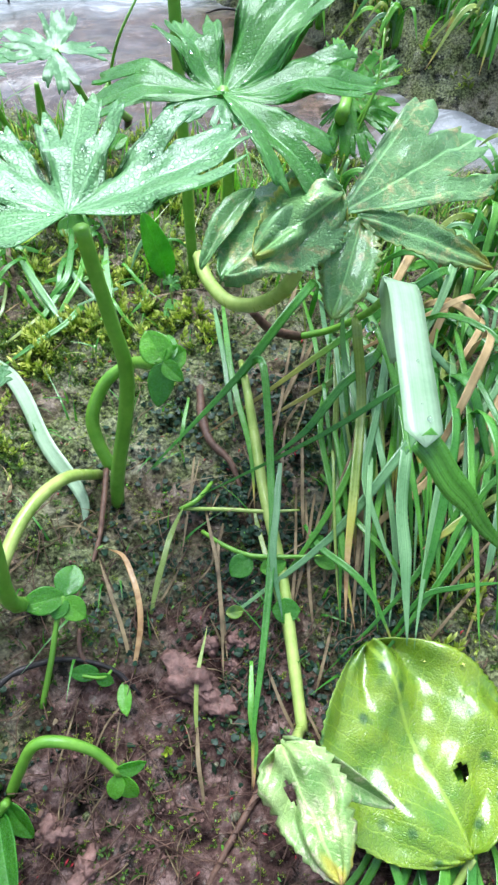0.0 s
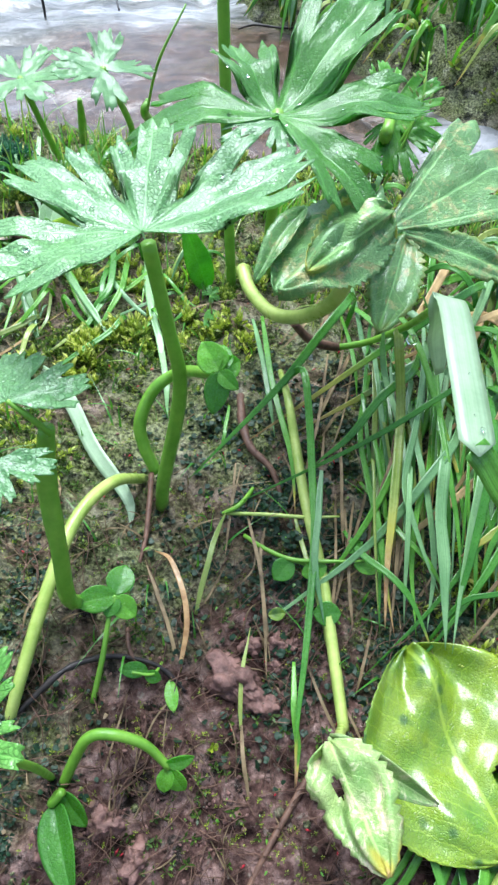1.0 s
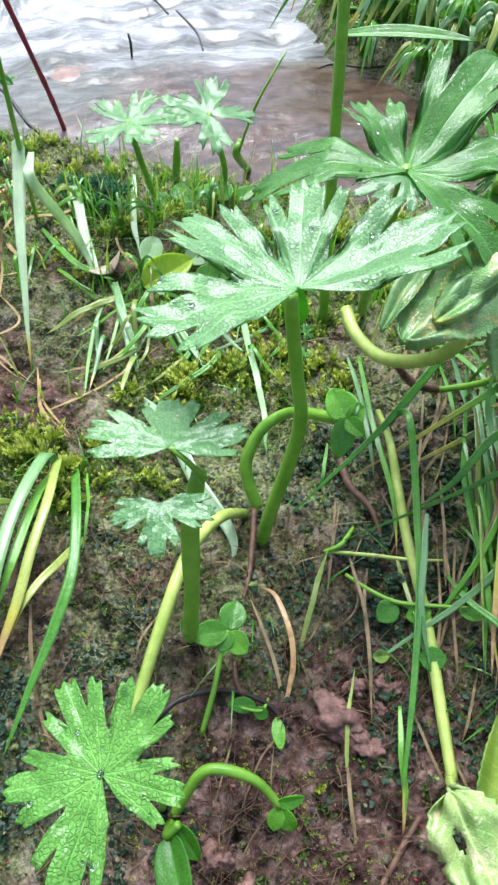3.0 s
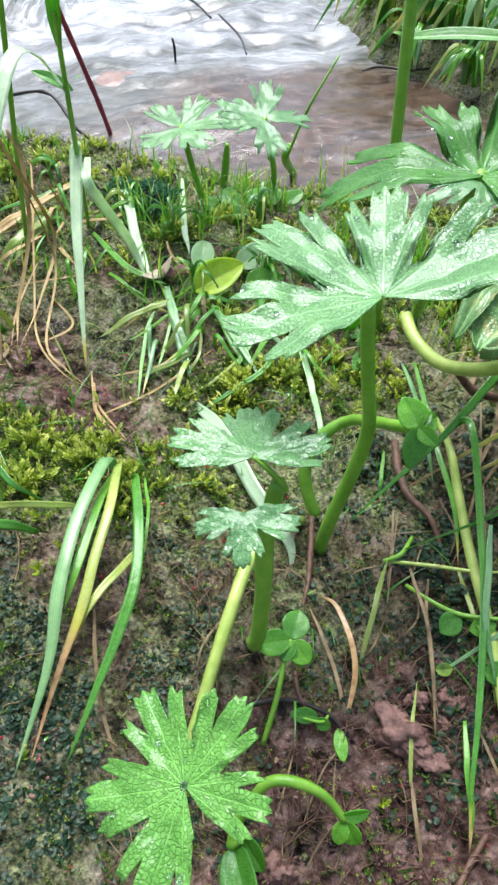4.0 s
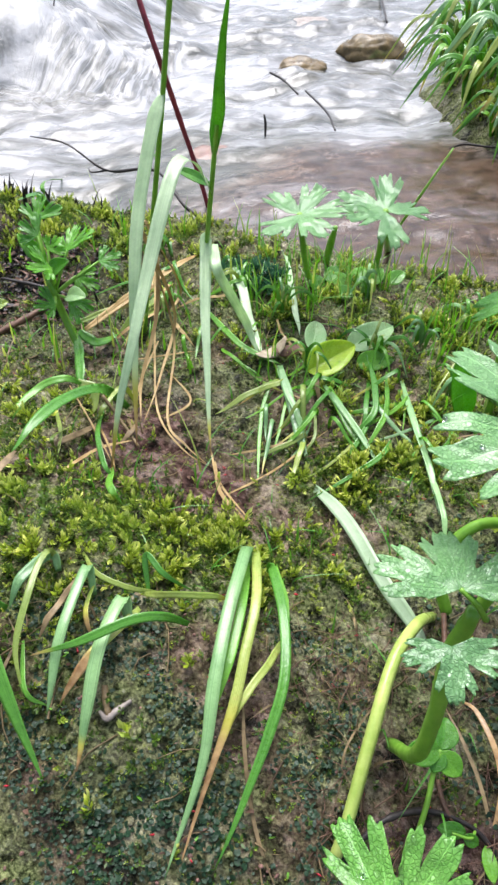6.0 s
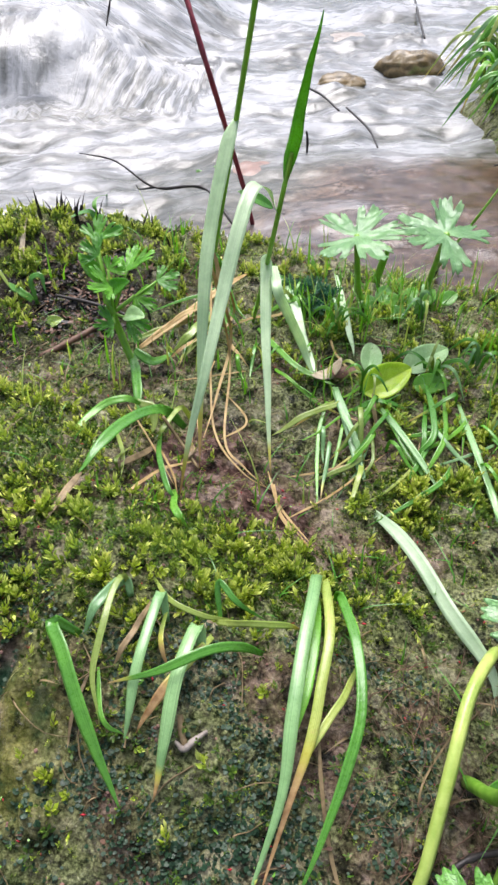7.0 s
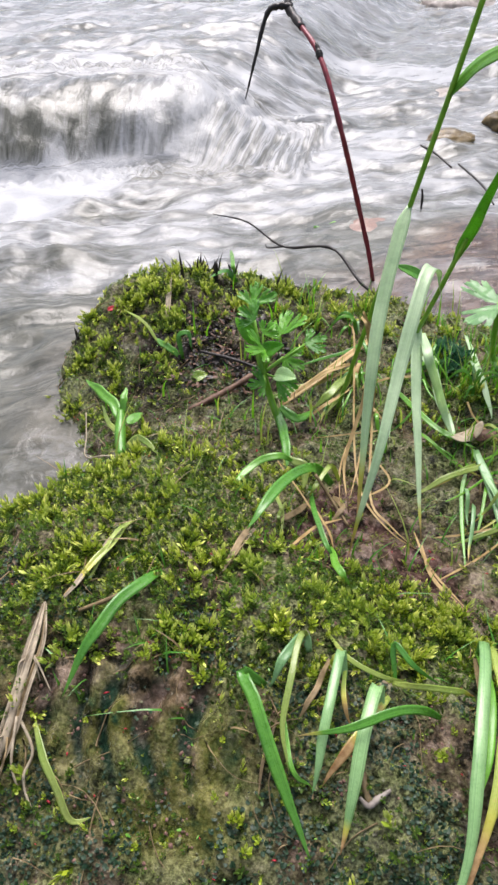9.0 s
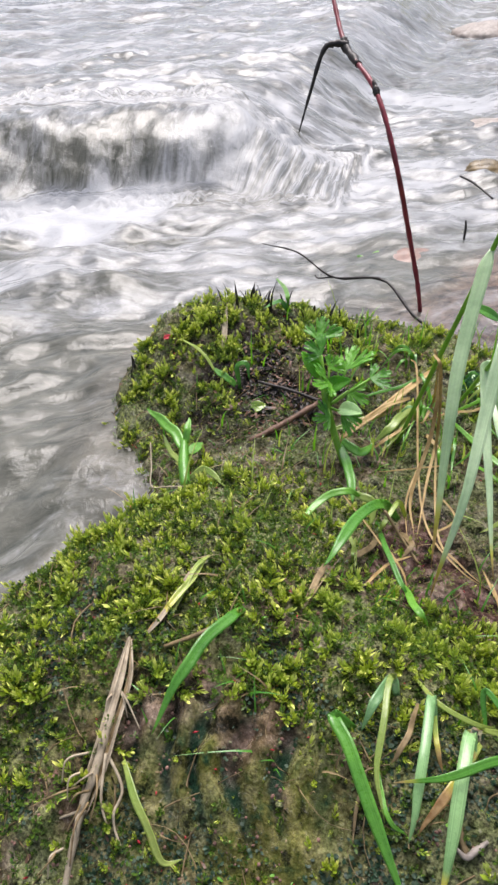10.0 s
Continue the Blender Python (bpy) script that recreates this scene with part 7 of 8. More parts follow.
p = thing("dead_grass", (-0.012, 0.223, -0.012), "thin dry stems and rootlets over the mud", "litter", "dead grass")
blade(p, [(-0.011, 0.243, -0.004), (-0.012, 0.219, -0.006), (-0.014, 0.191, -0.012)], 0.0014, STRAW, fold=0.4, tip=0.2)
blade(p, [(-0.008, 0.242, -0.005), (-0.012, 0.210, -0.005), (-0.015, 0.174, -0.013)], 0.0009, STRAW, fold=0.4, tip=0.2)
blade(p, [(0.007, 0.196, -0.002), (0.005, 0.173, -0.002), (0.012, 0.123, -0.019)], 0.0017, STRAW, fold=0.4, tip=0.2)
blade(p, [(-0.014, 0.178, -0.014), (-0.022, 0.156, -0.011), (-0.030, 0.149, -0.015)], 0.0011, STRAW, fold=0.4, tip=0.2)
blade(p, [(-0.002, 0.204, -0.007), (0.002, 0.176, -0.009), (-0.013, 0.159, -0.015)], 0.0009, STRAW, fold=0.4, tip=0.2)
blade(p, [(0.009, 0.159, -0.014), (-0.000, 0.151, -0.012), (-0.003, 0.141, -0.017)], 0.0008, STRAW, fold=0.4, tip=0.2)
blade(p, [(-0.057, 0.112, -0.018), (-0.062, 0.084, -0.022), (-0.068, 0.057, -0.031)], 0.0009, STRAW, fold=0.4, tip=0.2)
blade(p, [(-0.032, 0.111, -0.020), (-0.044, 0.095, -0.021), (-0.052, 0.071, -0.028)], 0.0009, STRAW, fold=0.4, tip=0.2)
blade(p, [(-0.038, 0.106, -0.022), (-0.038, 0.083, -0.024), (-0.031, 0.063, -0.031)], 0.0006, STRAW, fold=0.4, tip=0.2)
blade(p, [(0.020, 0.212, -0.004), (0.023, 0.227, 0.003), (0.017, 0.251, 0.000)], 0.0012, STRAW, fold=0.4, tip=0.2)
blade(p, [(-0.087, 0.183, -0.006), (-0.108, 0.143, 0.003), (-0.111, 0.128, -0.002)], 0.0011, STRAW, fold=0.4, tip=0.2)
blade(p, [(0.036, 0.178, -0.008), (0.030, 0.158, -0.011), (0.031, 0.142, -0.016)], 0.0010, STRAW, fold=0.4, tip=0.2)
lump("clod", (-0.006, 0.116, -0.020), 0.0141, CLOD, 3, "ridged reddish clod of earth on the bank", "earth clod", (1, 0.62, 0.6), 0.75, -0.5, "clods", 4)
lump("clod", (0.004, 0.108, -0.023), 0.0099, CLOD, 4, "small reddish clod of earth", "earth clod", (1, 0.7, 0.6), 0.75, -0.4, "clods", 4)
lump("clod", (0.002, 0.134, -0.018), 0.0052, CLOD, 5, "small reddish clod of earth", "earth clod", (1, 0.9, 0.8), 0.75, 0.0, "clods", 4)
lump("clod", (0.015, 0.136, -0.018), 0.0056, CLOD, 6, "small reddish clod of earth", "earth clod", (1, 0.9, 0.8), 0.75, 0.4, "clods", 4)
lump("clod", (0.023, 0.136, -0.019), 0.0042, CLOD, 7, "small reddish clod of earth", "earth clod", (1, 0.9, 0.8), 0.75, 0.7, "clods", 4)
lump("clod", (0.014, 0.125, -0.021), 0.0037, CLOD, 8, "small reddish clod of earth", "earth clod", (1, 0.9, 0.8), 0.75, 0.2, "clods", 4)
lump("clod", (-0.062, 0.054, -0.032), 0.0074, CLOD, 9, "small reddish clod of earth", "earth clod", (1, 0.8, 0.7), 0.75, 0.2, "clods", 4)
lump("clod", (-0.046, 0.040, -0.036), 0.0068, CLOD, 10, "small reddish clod of earth", "earth clod", (1, 0.8, 0.7), 0.75, 1.2, "clods", 4)
lump("clod", (-0.091, 0.044, -0.033), 0.0060, CLOD, 11, "small reddish clod of earth", "earth clod", (1, 0.8, 0.7), 0.75, 1.9, "clods", 4)
lump("stone", (-0.185, 1.62, -0.034), 0.062, STONE, 12, "brown wet stone standing out of the stream", "stone", (1.2, 0.8, 0.55), 0.22, 0.3, "stream stones", 4)
lump("stone", (-0.473, 3.235, -0.052), 0.1387, PALE_STONE, 15, "pale rounded boulder in the stream", "stone", (1.2, 0.9, 0.6), 0.22, 0.3, "stream stones", 4)
lump("stone", (-0.329, 1.871, -0.061), 0.0855, PALE_STONE, 16, "pale rounded stone washed by foam", "stone", (1.3, 0.9, 0.4), 0.22, 0.3, "stream stones", 4)
lump("stone", (0.119, 1.976, -0.042), 0.0555, PALE_STONE, 18, "pink boulder on the far bank", "stone", (1.3, 0.9, 0.6), 0.22, 0.3, "stream stones", 4)
lump("stone", (-0.315, 1.46, -0.036), 0.042, STONE, 19, "brown wet stone under the foam", "stone", (1.2, 0.8, 0.5), 0.22, 0.3, "stream stones", 4)
lump("stone", (-0.385, 1.01, -0.069), 0.06, RED_STONE, 23, "smooth reddish stone awash in the stream", "stone", (1.3, 0.9, 0.5), 0.2, 0.4, "stream stones", 4)
lump("stone", (0.048, 1.632, -0.040), 0.0427, PALE_STONE, 20, "pale stone on the far bank", "stone", (1.2, 0.9, 0.6), 0.22, 0.3, "stream stones", 4)

p = thing("twig", (-0.322, 1.091, -0.040), "small dark twig sticking out of the water", "stick", "stream twigs")
tube("twig", p, [(-0.322, 1.091, -0.040), (-0.322, 1.089, -0.020), (-0.324, 1.087, -0.006)], [0.0018, 0.0023, 0.0014], BLACK_BARK, knots=0.15)

p = thing("twig", (-0.281, 1.263, -0.018), "thin bent twig lying in the stream", "stick", "stream twigs")
tube("twig", p, [(-0.281, 1.263, -0.018), (-0.233, 1.162, -0.018), (-0.210, 1.078, -0.018)], [0.0019, 0.0019, 0.0014], BLACK_BARK, knots=0.15)

p = thing("twig", (-0.362, 1.360, -0.018), "thin twig caught in the stream", "stick", "stream twigs")
tube("twig", p, [(-0.362, 1.360, -0.018), (-0.332, 1.322, -0.018), (-0.292, 1.243, -0.018)], [0.0022, 0.0022, 0.0017], BLACK_BARK, knots=0.15)

p = thing("twig", (-0.037, 1.041, -0.018), "dark twig caught at the far bank", "stick", "stream twigs")
tube("twig", p, [(-0.037, 1.041, -0.018), (-0.012, 1.063, -0.018), (0.037, 1.061, -0.018), (0.107, 1.100, -0.018)], [0.0012, 0.0017, 0.0017, 0.0012], BLACK_BARK, knots=0.15)

p = thing("twig", (0.193, 1.161, -0.018), "thin twig over the far bank", "stick", "stream twigs")
tube("twig", p, [(0.193, 1.161, -0.018), (0.250, 1.183, -0.018), (0.288, 1.146, -0.018), (0.308, 1.033, -0.018)], [0.0026, 0.0031, 0.0031, 0.0026], BLACK_BARK, knots=0.15)

p = thing("twig", (-0.209, 2.292, -0.018), "thin dark twig hanging over the stream", "stick", "stream twigs")
tube("twig", p, [(-0.209, 2.292, -0.018), (-0.188, 2.063, -0.018), (-0.165, 1.826, -0.018)], [0.0032, 0.0032, 0.0024], BLACK_BARK, knots=0.15)
drop((0.0705, 0.1928, 0.1446), 0.0010, (0.05, -0.6, 0.8))
drop((0.0709, 0.1715, 0.1450), 0.0007, (0.05, -0.6, 0.8))
drop((0.0674, 0.1643, 0.1439), 0.0005, (0.05, -0.6, 0.8))
drop((0.0708, 0.1452, 0.1437), 0.0010, (0.05, -0.6, 0.8))
drop((0.0694, 0.1519, 0.1435), 0.0005, (0.05, -0.6, 0.8))
drop((0.0712, 0.1806, 0.1448), 0.0004, (0.05, -0.6, 0.8))
drop((0.0807, 0.2720, 0.0764), 0.0033, (0.05, -0.6, 0.8))

p = thing("flowering_grass", (0.106, 0.584, -0.007), "thin grass stalk with a loose pale flower head", "grass")
tube("stalk", p, [(0.064, 0.358, 0.115), (0.073, 0.366, 0.142), (0.079, 0.375, 0.161), (0.081, 0.394, 0.179)], [0.0008, 0.0008, 0.0006, 0.0005], STALK)
oval(p, (0.071, 0.361, 0.150), (0.069, 0.363, 0.152), (0, -0.8, 0.6), 0.0015, PALE_GRASS, fold=0.4, name="spikelet", nu=5, nv=5)
oval(p, (0.069, 0.365, 0.153), (0.066, 0.366, 0.155), (0, -0.8, 0.6), 0.0015, PALE_GRASS, fold=0.4, name="spikelet", nu=5, nv=5)
oval(p, (0.079, 0.366, 0.154), (0.080, 0.367, 0.156), (0, -0.8, 0.6), 0.0015, PALE_GRASS, fold=0.4, name="spikelet", nu=5, nv=5)
oval(p, (0.072, 0.366, 0.153), (0.070, 0.367, 0.155), (0, -0.8, 0.6), 0.0015, PALE_GRASS, fold=0.4, name="spikelet", nu=5, nv=5)
oval(p, (0.069, 0.369, 0.156), (0.067, 0.371, 0.159), (0, -0.8, 0.6), 0.0015, PALE_GRASS, fold=0.4, name="spikelet", nu=5, nv=5)
oval(p, (0.075, 0.371, 0.158), (0.073, 0.373, 0.161), (0, -0.8, 0.6), 0.0015, PALE_GRASS, fold=0.4, name="spikelet", nu=5, nv=5)
oval(p, (0.071, 0.370, 0.157), (0.069, 0.372, 0.160), (0, -0.8, 0.6), 0.0015, PALE_GRASS, fold=0.4, name="spikelet", nu=5, nv=5)
oval(p, (0.075, 0.371, 0.158), (0.073, 0.373, 0.161), (0, -0.8, 0.6), 0.0015, PALE_GRASS, fold=0.4, name="spikelet", nu=5, nv=5)
oval(p, (0.083, 0.373, 0.160), (0.084, 0.374, 0.162), (0, -0.8, 0.6), 0.0015, PALE_GRASS, fold=0.4, name="spikelet", nu=5, nv=5)
oval(p, (0.083, 0.375, 0.162), (0.085, 0.377, 0.165), (0, -0.8, 0.6), 0.0015, PALE_GRASS, fold=0.4, name="spikelet", nu=5, nv=5)
oval(p, (0.079, 0.375, 0.162), (0.081, 0.376, 0.164), (0, -0.8, 0.6), 0.0015, PALE_GRASS, fold=0.4, name="spikelet", nu=5, nv=5)
oval(p, (0.077, 0.376, 0.162), (0.075, 0.377, 0.165), (0, -0.8, 0.6), 0.0015, PALE_GRASS, fold=0.4, name="spikelet", nu=5, nv=5)
oval(p, (0.074, 0.378, 0.163), (0.071, 0.380, 0.166), (0, -0.8, 0.6), 0.0015, PALE_GRASS, fold=0.4, name="spikelet", nu=5, nv=5)
oval(p, (0.083, 0.380, 0.166), (0.084, 0.381, 0.168), (0, -0.8, 0.6), 0.0015, PALE_GRASS, fold=0.4, name="spikelet", nu=5, nv=5)
oval(p, (0.079, 0.381, 0.167), (0.080, 0.383, 0.170), (0, -0.8, 0.6), 0.0015, PALE_GRASS, fold=0.4, name="spikelet", nu=5, nv=5)
oval(p, (0.079, 0.382, 0.167), (0.081, 0.383, 0.169), (0, -0.8, 0.6), 0.0015, PALE_GRASS, fold=0.4, name="spikelet", nu=5, nv=5)
oval(p, (0.075, 0.384, 0.169), (0.073, 0.386, 0.171), (0, -0.8, 0.6), 0.0015, PALE_GRASS, fold=0.4, name="spikelet", nu=5, nv=5)
oval(p, (0.079, 0.384, 0.169), (0.076, 0.385, 0.171), (0, -0.8, 0.6), 0.0015, PALE_GRASS, fold=0.4, name="spikelet", nu=5, nv=5)
oval(p, (0.079, 0.387, 0.172), (0.076, 0.389, 0.175), (0, -0.8, 0.6), 0.0015, PALE_GRASS, fold=0.4, name="spikelet", nu=5, nv=5)
oval(p, (0.078, 0.386, 0.171), (0.076, 0.387, 0.173), (0, -0.8, 0.6), 0.0015, PALE_GRASS, fold=0.4, name="spikelet", nu=5, nv=5)
oval(p, (0.082, 0.389, 0.174), (0.083, 0.391, 0.176), (0, -0.8, 0.6), 0.0015, PALE_GRASS, fold=0.4, name="spikelet", nu=5, nv=5)
oval(p, (0.079, 0.390, 0.175), (0.076, 0.392, 0.177), (0, -0.8, 0.6), 0.0015, PALE_GRASS, fold=0.4, name="spikelet", nu=5, nv=5)
oval(p, (0.081, 0.392, 0.176), (0.082, 0.393, 0.178), (0, -0.8, 0.6), 0.0015, PALE_GRASS, fold=0.4, name="spikelet", nu=5, nv=5)
oval(p, (0.079, 0.392, 0.176), (0.077, 0.394, 0.179), (0, -0.8, 0.6), 0.0015, PALE_GRASS, fold=0.4, name="spikelet", nu=5, nv=5)
oval(p, (0.081, 0.393, 0.177), (0.084, 0.394, 0.179), (0, -0.8, 0.6), 0.0015, PALE_GRASS, fold=0.4, name="spikelet", nu=5, nv=5)
oval(p, (0.079, 0.397, 0.180), (0.077, 0.398, 0.182), (0, -0.8, 0.6), 0.0015, PALE_GRASS, fold=0.4, name="spikelet", nu=5, nv=5)

p = thing("dead_twig", (-0.506, 0.324, 0.012), "hair-thin pale dead stem bent over the mud", "stick")
tube("stem", p, [(-0.527, 0.366, 0.026), (-0.516, 0.344, 0.018), (-0.506, 0.324, 0.015), (-0.490, 0.326, 0.018), (-0.470, 0.331, 0.02)], [0.0006, 0.0006, 0.0006, 0.0006, 0.0004], PALE_STRAW, sides=5, count=20)
p = thing("dead_leaf", (-0.531, 0.549, 0.028), "tan withered leaf strip standing in moss", "leaf")
blade(p, [(-0.530, 0.545, 0.022), (-0.541, 0.580, 0.038), (-0.554, 0.617, 0.042)], 0.008, PALE_STRAW, fold=0.5, twist=(10, 60))
for x, y, size, turn in ((-0.606, 0.550, 0.012, 0.4), (-0.515, 0.302, 0.008, 1.9), (-0.543, 0.233, 0.009, 0.9)):
    place = (x, y, ground_z(x, y) + 0.004)
    p = thing("red_leaf", place, "small crimson leaf scrap at the water edge", "leaf", "red leaves")
    q = Vector(place)
    oval(p, q, q + size * Vector((math.cos(turn), math.sin(turn), 0.25)), (0.1, -0.5, 0.85), 0.55 * size, RED_BIT, fold=0.3, wave=0.2, nu=7, nv=9, seed=int(100 * turn), name="leaf_blade")




def beads(leaf, count, sizes, seed):
    """Drops lying on a leaf's upper side."""
    rnd, me = random.Random(seed), leaf.data
    for _ in range(count):
        v = me.vertices[rnd.randrange(len(me.vertices) // 2)]
        drop(leaf.parent.location + v.co + 0.0002 * v.normal, rnd.uniform(*sizes), v.normal)


for leaf, count, seed in ((flat_leaf, 16, 1), (glossy_leaf, 10, 2), (cut_leaf, 12, 3), (yellow_leaf, 7, 4)):
    beads(leaf, count, (0.0005, 0.0013), seed)

# ---- moss, small grass, liverwort and crumbs ----
dice = np.random.default_rng(11)


def scatter(count, box, chance, lift=0.0):
    """Places on the ground inside a box (x0, x1, y0, y1), kept by a chance over the plan."""
    x, y = dice.uniform(box[0], box[1], count), dice.uniform(box[2], box[3], count)
    keep = dice.random(count) < chance(x, y)
    x, y = x[keep], y[keep]
    z = h(x, y) + rumple(x, y, *GRIT) + lift
    return np.stack([x, y, z], -1)


def strew(name, places, verts, faces, material, sizes, tilt, label, category, squash=None, lush=None):
    """Many small pieces of one shape, turned, tilted and sized at random, joined in one mesh."""
    n, verts = len(places), np.asarray(verts, float)
    a, b, c = dice.uniform(0, 2 * math.pi, n), dice.normal(0, tilt, n), dice.uniform(0, 2 * math.pi, n)
    size = dice.uniform(sizes[0], sizes[1], n) * (1 if lush is None else lush(places[:, 0], places[:, 1]))
    v = np.repeat(verts[None], n, 0) * size[:, None, None]
    if squash is not None:
        v = v * dice.uniform(*squash, (n, 1, 3))

    def turned(v, ang, i, j):
        co, si = np.cos(ang)[:, None], np.sin(ang)[:, None]
        w = v.copy()
        w[..., i], w[..., j] = co * v[..., i] - si * v[..., j], si * v[..., i] + co * v[..., j]
        return w

    v = turned(turned(turned(v, a, 0, 1), b, 1, 2), c, 0, 1) + places[:, None, :]
    k = len(verts)
    tris = np.array([t for f in faces for t in ([f] if len(f) == 3 else [(f[0], f[1], f[2]), (f[0], f[2], f[3])])])
    every = (tris[None] + (np.arange(n) * k)[:, None, None]).reshape(-1, 3)
    me = quick(name, v.reshape(-1, 3), every, material)
    # height within the piece; moss takes its painted foot shade and pale tip from it
    marks(me, "piece_height", np.tile(np.clip(verts[:, 2], 0, 1), n))
    return tagged(new(name, me), label, category, kind="stuff")


def moss_shoot(leaves, spread, seed):
    """One shoot of moss: a bent stem with pointed leaflets that lie close to it, closing to a tip."""
    rnd = random.Random(seed)
    verts, faces = [], []
    for k in range(leaves):
        up = k / (leaves - 1)
        a = 2.4 * k + rnd.uniform(-0.4, 0.4)
        out = Vector((math.cos(a), math.sin(a), 0))
        side = Vector((-out.y, out.x, 0))
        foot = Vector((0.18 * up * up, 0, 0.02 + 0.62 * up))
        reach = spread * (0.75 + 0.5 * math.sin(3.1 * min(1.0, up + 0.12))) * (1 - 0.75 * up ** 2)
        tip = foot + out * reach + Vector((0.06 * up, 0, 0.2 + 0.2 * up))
        mid = foot.lerp(tip, 0.5) + Vector((0, 0, 0.02)) + out * 0.04
        w = (0.045 + 0.2 * spread) * (1 - 0.3 * up)
        i = len(verts)
        verts += [foot, mid + side * w, tip, mid - side * w]
        faces += [(i, i + 1, i + 2), (i, i + 2, i + 3)]
    return [tuple(v) for v in verts], faces


def bump_at(x, y, cx, cy, sx, sy):
    return np.exp(-(((x - cx) / sx) ** 2 + ((y - cy) / sy) ** 2) ** 2)


def patches(x, y, seed, f=24):
    return ease(-0.12, 0.3, rumple(x, y, (1.0, f, f, seed), (0.5, 2.3 * f, 2.3 * f, seed + 1)))


def moss_cover(x, y):
    mat = bump_at(x, y, -0.46, 0.225, 0.21, 0.15)
    knob = 1.3 * bump_at(x, y, -0.565, 0.58, 0.10, 0.16) + 0.9 * bump_at(x, y, -0.42, 0.63, 0.14, 0.09)
    strip = bump_at(x, y, -0.225, 0.235, 0.075, 0.045) + 0.8 * bump_at(x, y, -0.12, 0.345, 0.06, 0.035) + 0.8 * bump_at(x, y, -0.15, 0.25, 0.04, 0.03)
    back = bump_at(x, y, -0.06, 0.56, 0.26, 0.11) + 1.1 * bump_at(x, y, -0.075, 0.38, 0.075, 0.07) + 0.5 * bump_at(x, y, 0.05, 0.49, 0.1, 0.08)
    right = 0.7 * bump_at(x, y, 0.14, 0.2, 0.05, 0.1)
    stain = 1 - 0.95 * bump_at(x, y, -0.362, 0.12, 0.075, 0.04)
    bare = (1 - 0.8 * bump_at(x, y, -0.255, 0.315, 0.08, 0.055)) * (1 - 0.9 * bump_at(x, y, -0.455, 0.53, 0.055, 0.05))
    edge = ease(-0.012, 0.004, inside(x, y, SHORE))
    p = patches(x, y, 20, 32) * (0.45 + 0.55 * ease(-0.1, 0.2, rumple(x, y, (1.0, 38, 38, 61))))
    return np.clip((mat * (0.3 + 0.8 * p) + knob * p + strip * (0.35 + 0.7 * p) + (back + right) * p + 0.008 * p) * stain * bare, 0, 1) * edge


def cushion(x, y):
    """Moss grows in cushions: tall in the middle, short between them."""
    return 0.55 + 0.75 * ease(-0.15, 0.35, rumple(x, y, (1.0, 38, 38, 61), (0.4, 90, 90, 62)))


def smooth_algae(x, y):
    return 1 - 0.9 * bump_at(x, y, -0.362, 0.12, 0.08, 0.042)


def low_cover(x, y):
    return smooth_algae(x, y) * (0.15 + 0.85 * patches(x, y, 40, 30)) * ease(0.0, 0.01, inside(x, y, SHORE)) * ease(0.02, 0.2, y + 0.4 * np.abs(x + 0.3))


BANK = (-0.66, 0.3, 0.03, 0.72)
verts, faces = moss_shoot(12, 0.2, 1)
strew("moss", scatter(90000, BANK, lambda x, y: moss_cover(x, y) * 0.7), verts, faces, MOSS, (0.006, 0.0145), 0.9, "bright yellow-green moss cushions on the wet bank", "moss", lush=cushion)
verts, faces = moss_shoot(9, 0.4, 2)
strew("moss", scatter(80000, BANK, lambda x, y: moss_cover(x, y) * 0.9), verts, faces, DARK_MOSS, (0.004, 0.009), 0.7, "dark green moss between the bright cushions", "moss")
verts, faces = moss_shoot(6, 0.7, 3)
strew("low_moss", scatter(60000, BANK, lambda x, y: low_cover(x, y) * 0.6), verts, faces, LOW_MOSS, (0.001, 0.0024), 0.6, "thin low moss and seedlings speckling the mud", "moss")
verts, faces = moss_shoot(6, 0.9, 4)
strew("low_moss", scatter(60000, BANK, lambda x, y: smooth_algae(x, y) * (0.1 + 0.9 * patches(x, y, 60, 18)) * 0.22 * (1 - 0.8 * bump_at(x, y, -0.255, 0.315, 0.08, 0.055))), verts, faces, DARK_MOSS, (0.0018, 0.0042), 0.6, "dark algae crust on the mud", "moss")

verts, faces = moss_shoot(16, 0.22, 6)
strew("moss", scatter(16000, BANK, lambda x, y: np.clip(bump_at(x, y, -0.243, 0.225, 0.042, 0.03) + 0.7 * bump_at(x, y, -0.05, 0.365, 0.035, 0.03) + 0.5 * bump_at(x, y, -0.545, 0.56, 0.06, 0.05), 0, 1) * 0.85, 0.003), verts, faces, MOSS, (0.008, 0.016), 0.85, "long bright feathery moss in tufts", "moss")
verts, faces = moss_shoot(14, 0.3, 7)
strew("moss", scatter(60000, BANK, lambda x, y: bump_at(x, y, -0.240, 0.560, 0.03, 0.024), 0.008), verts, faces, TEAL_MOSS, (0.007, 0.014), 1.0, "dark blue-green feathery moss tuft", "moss")

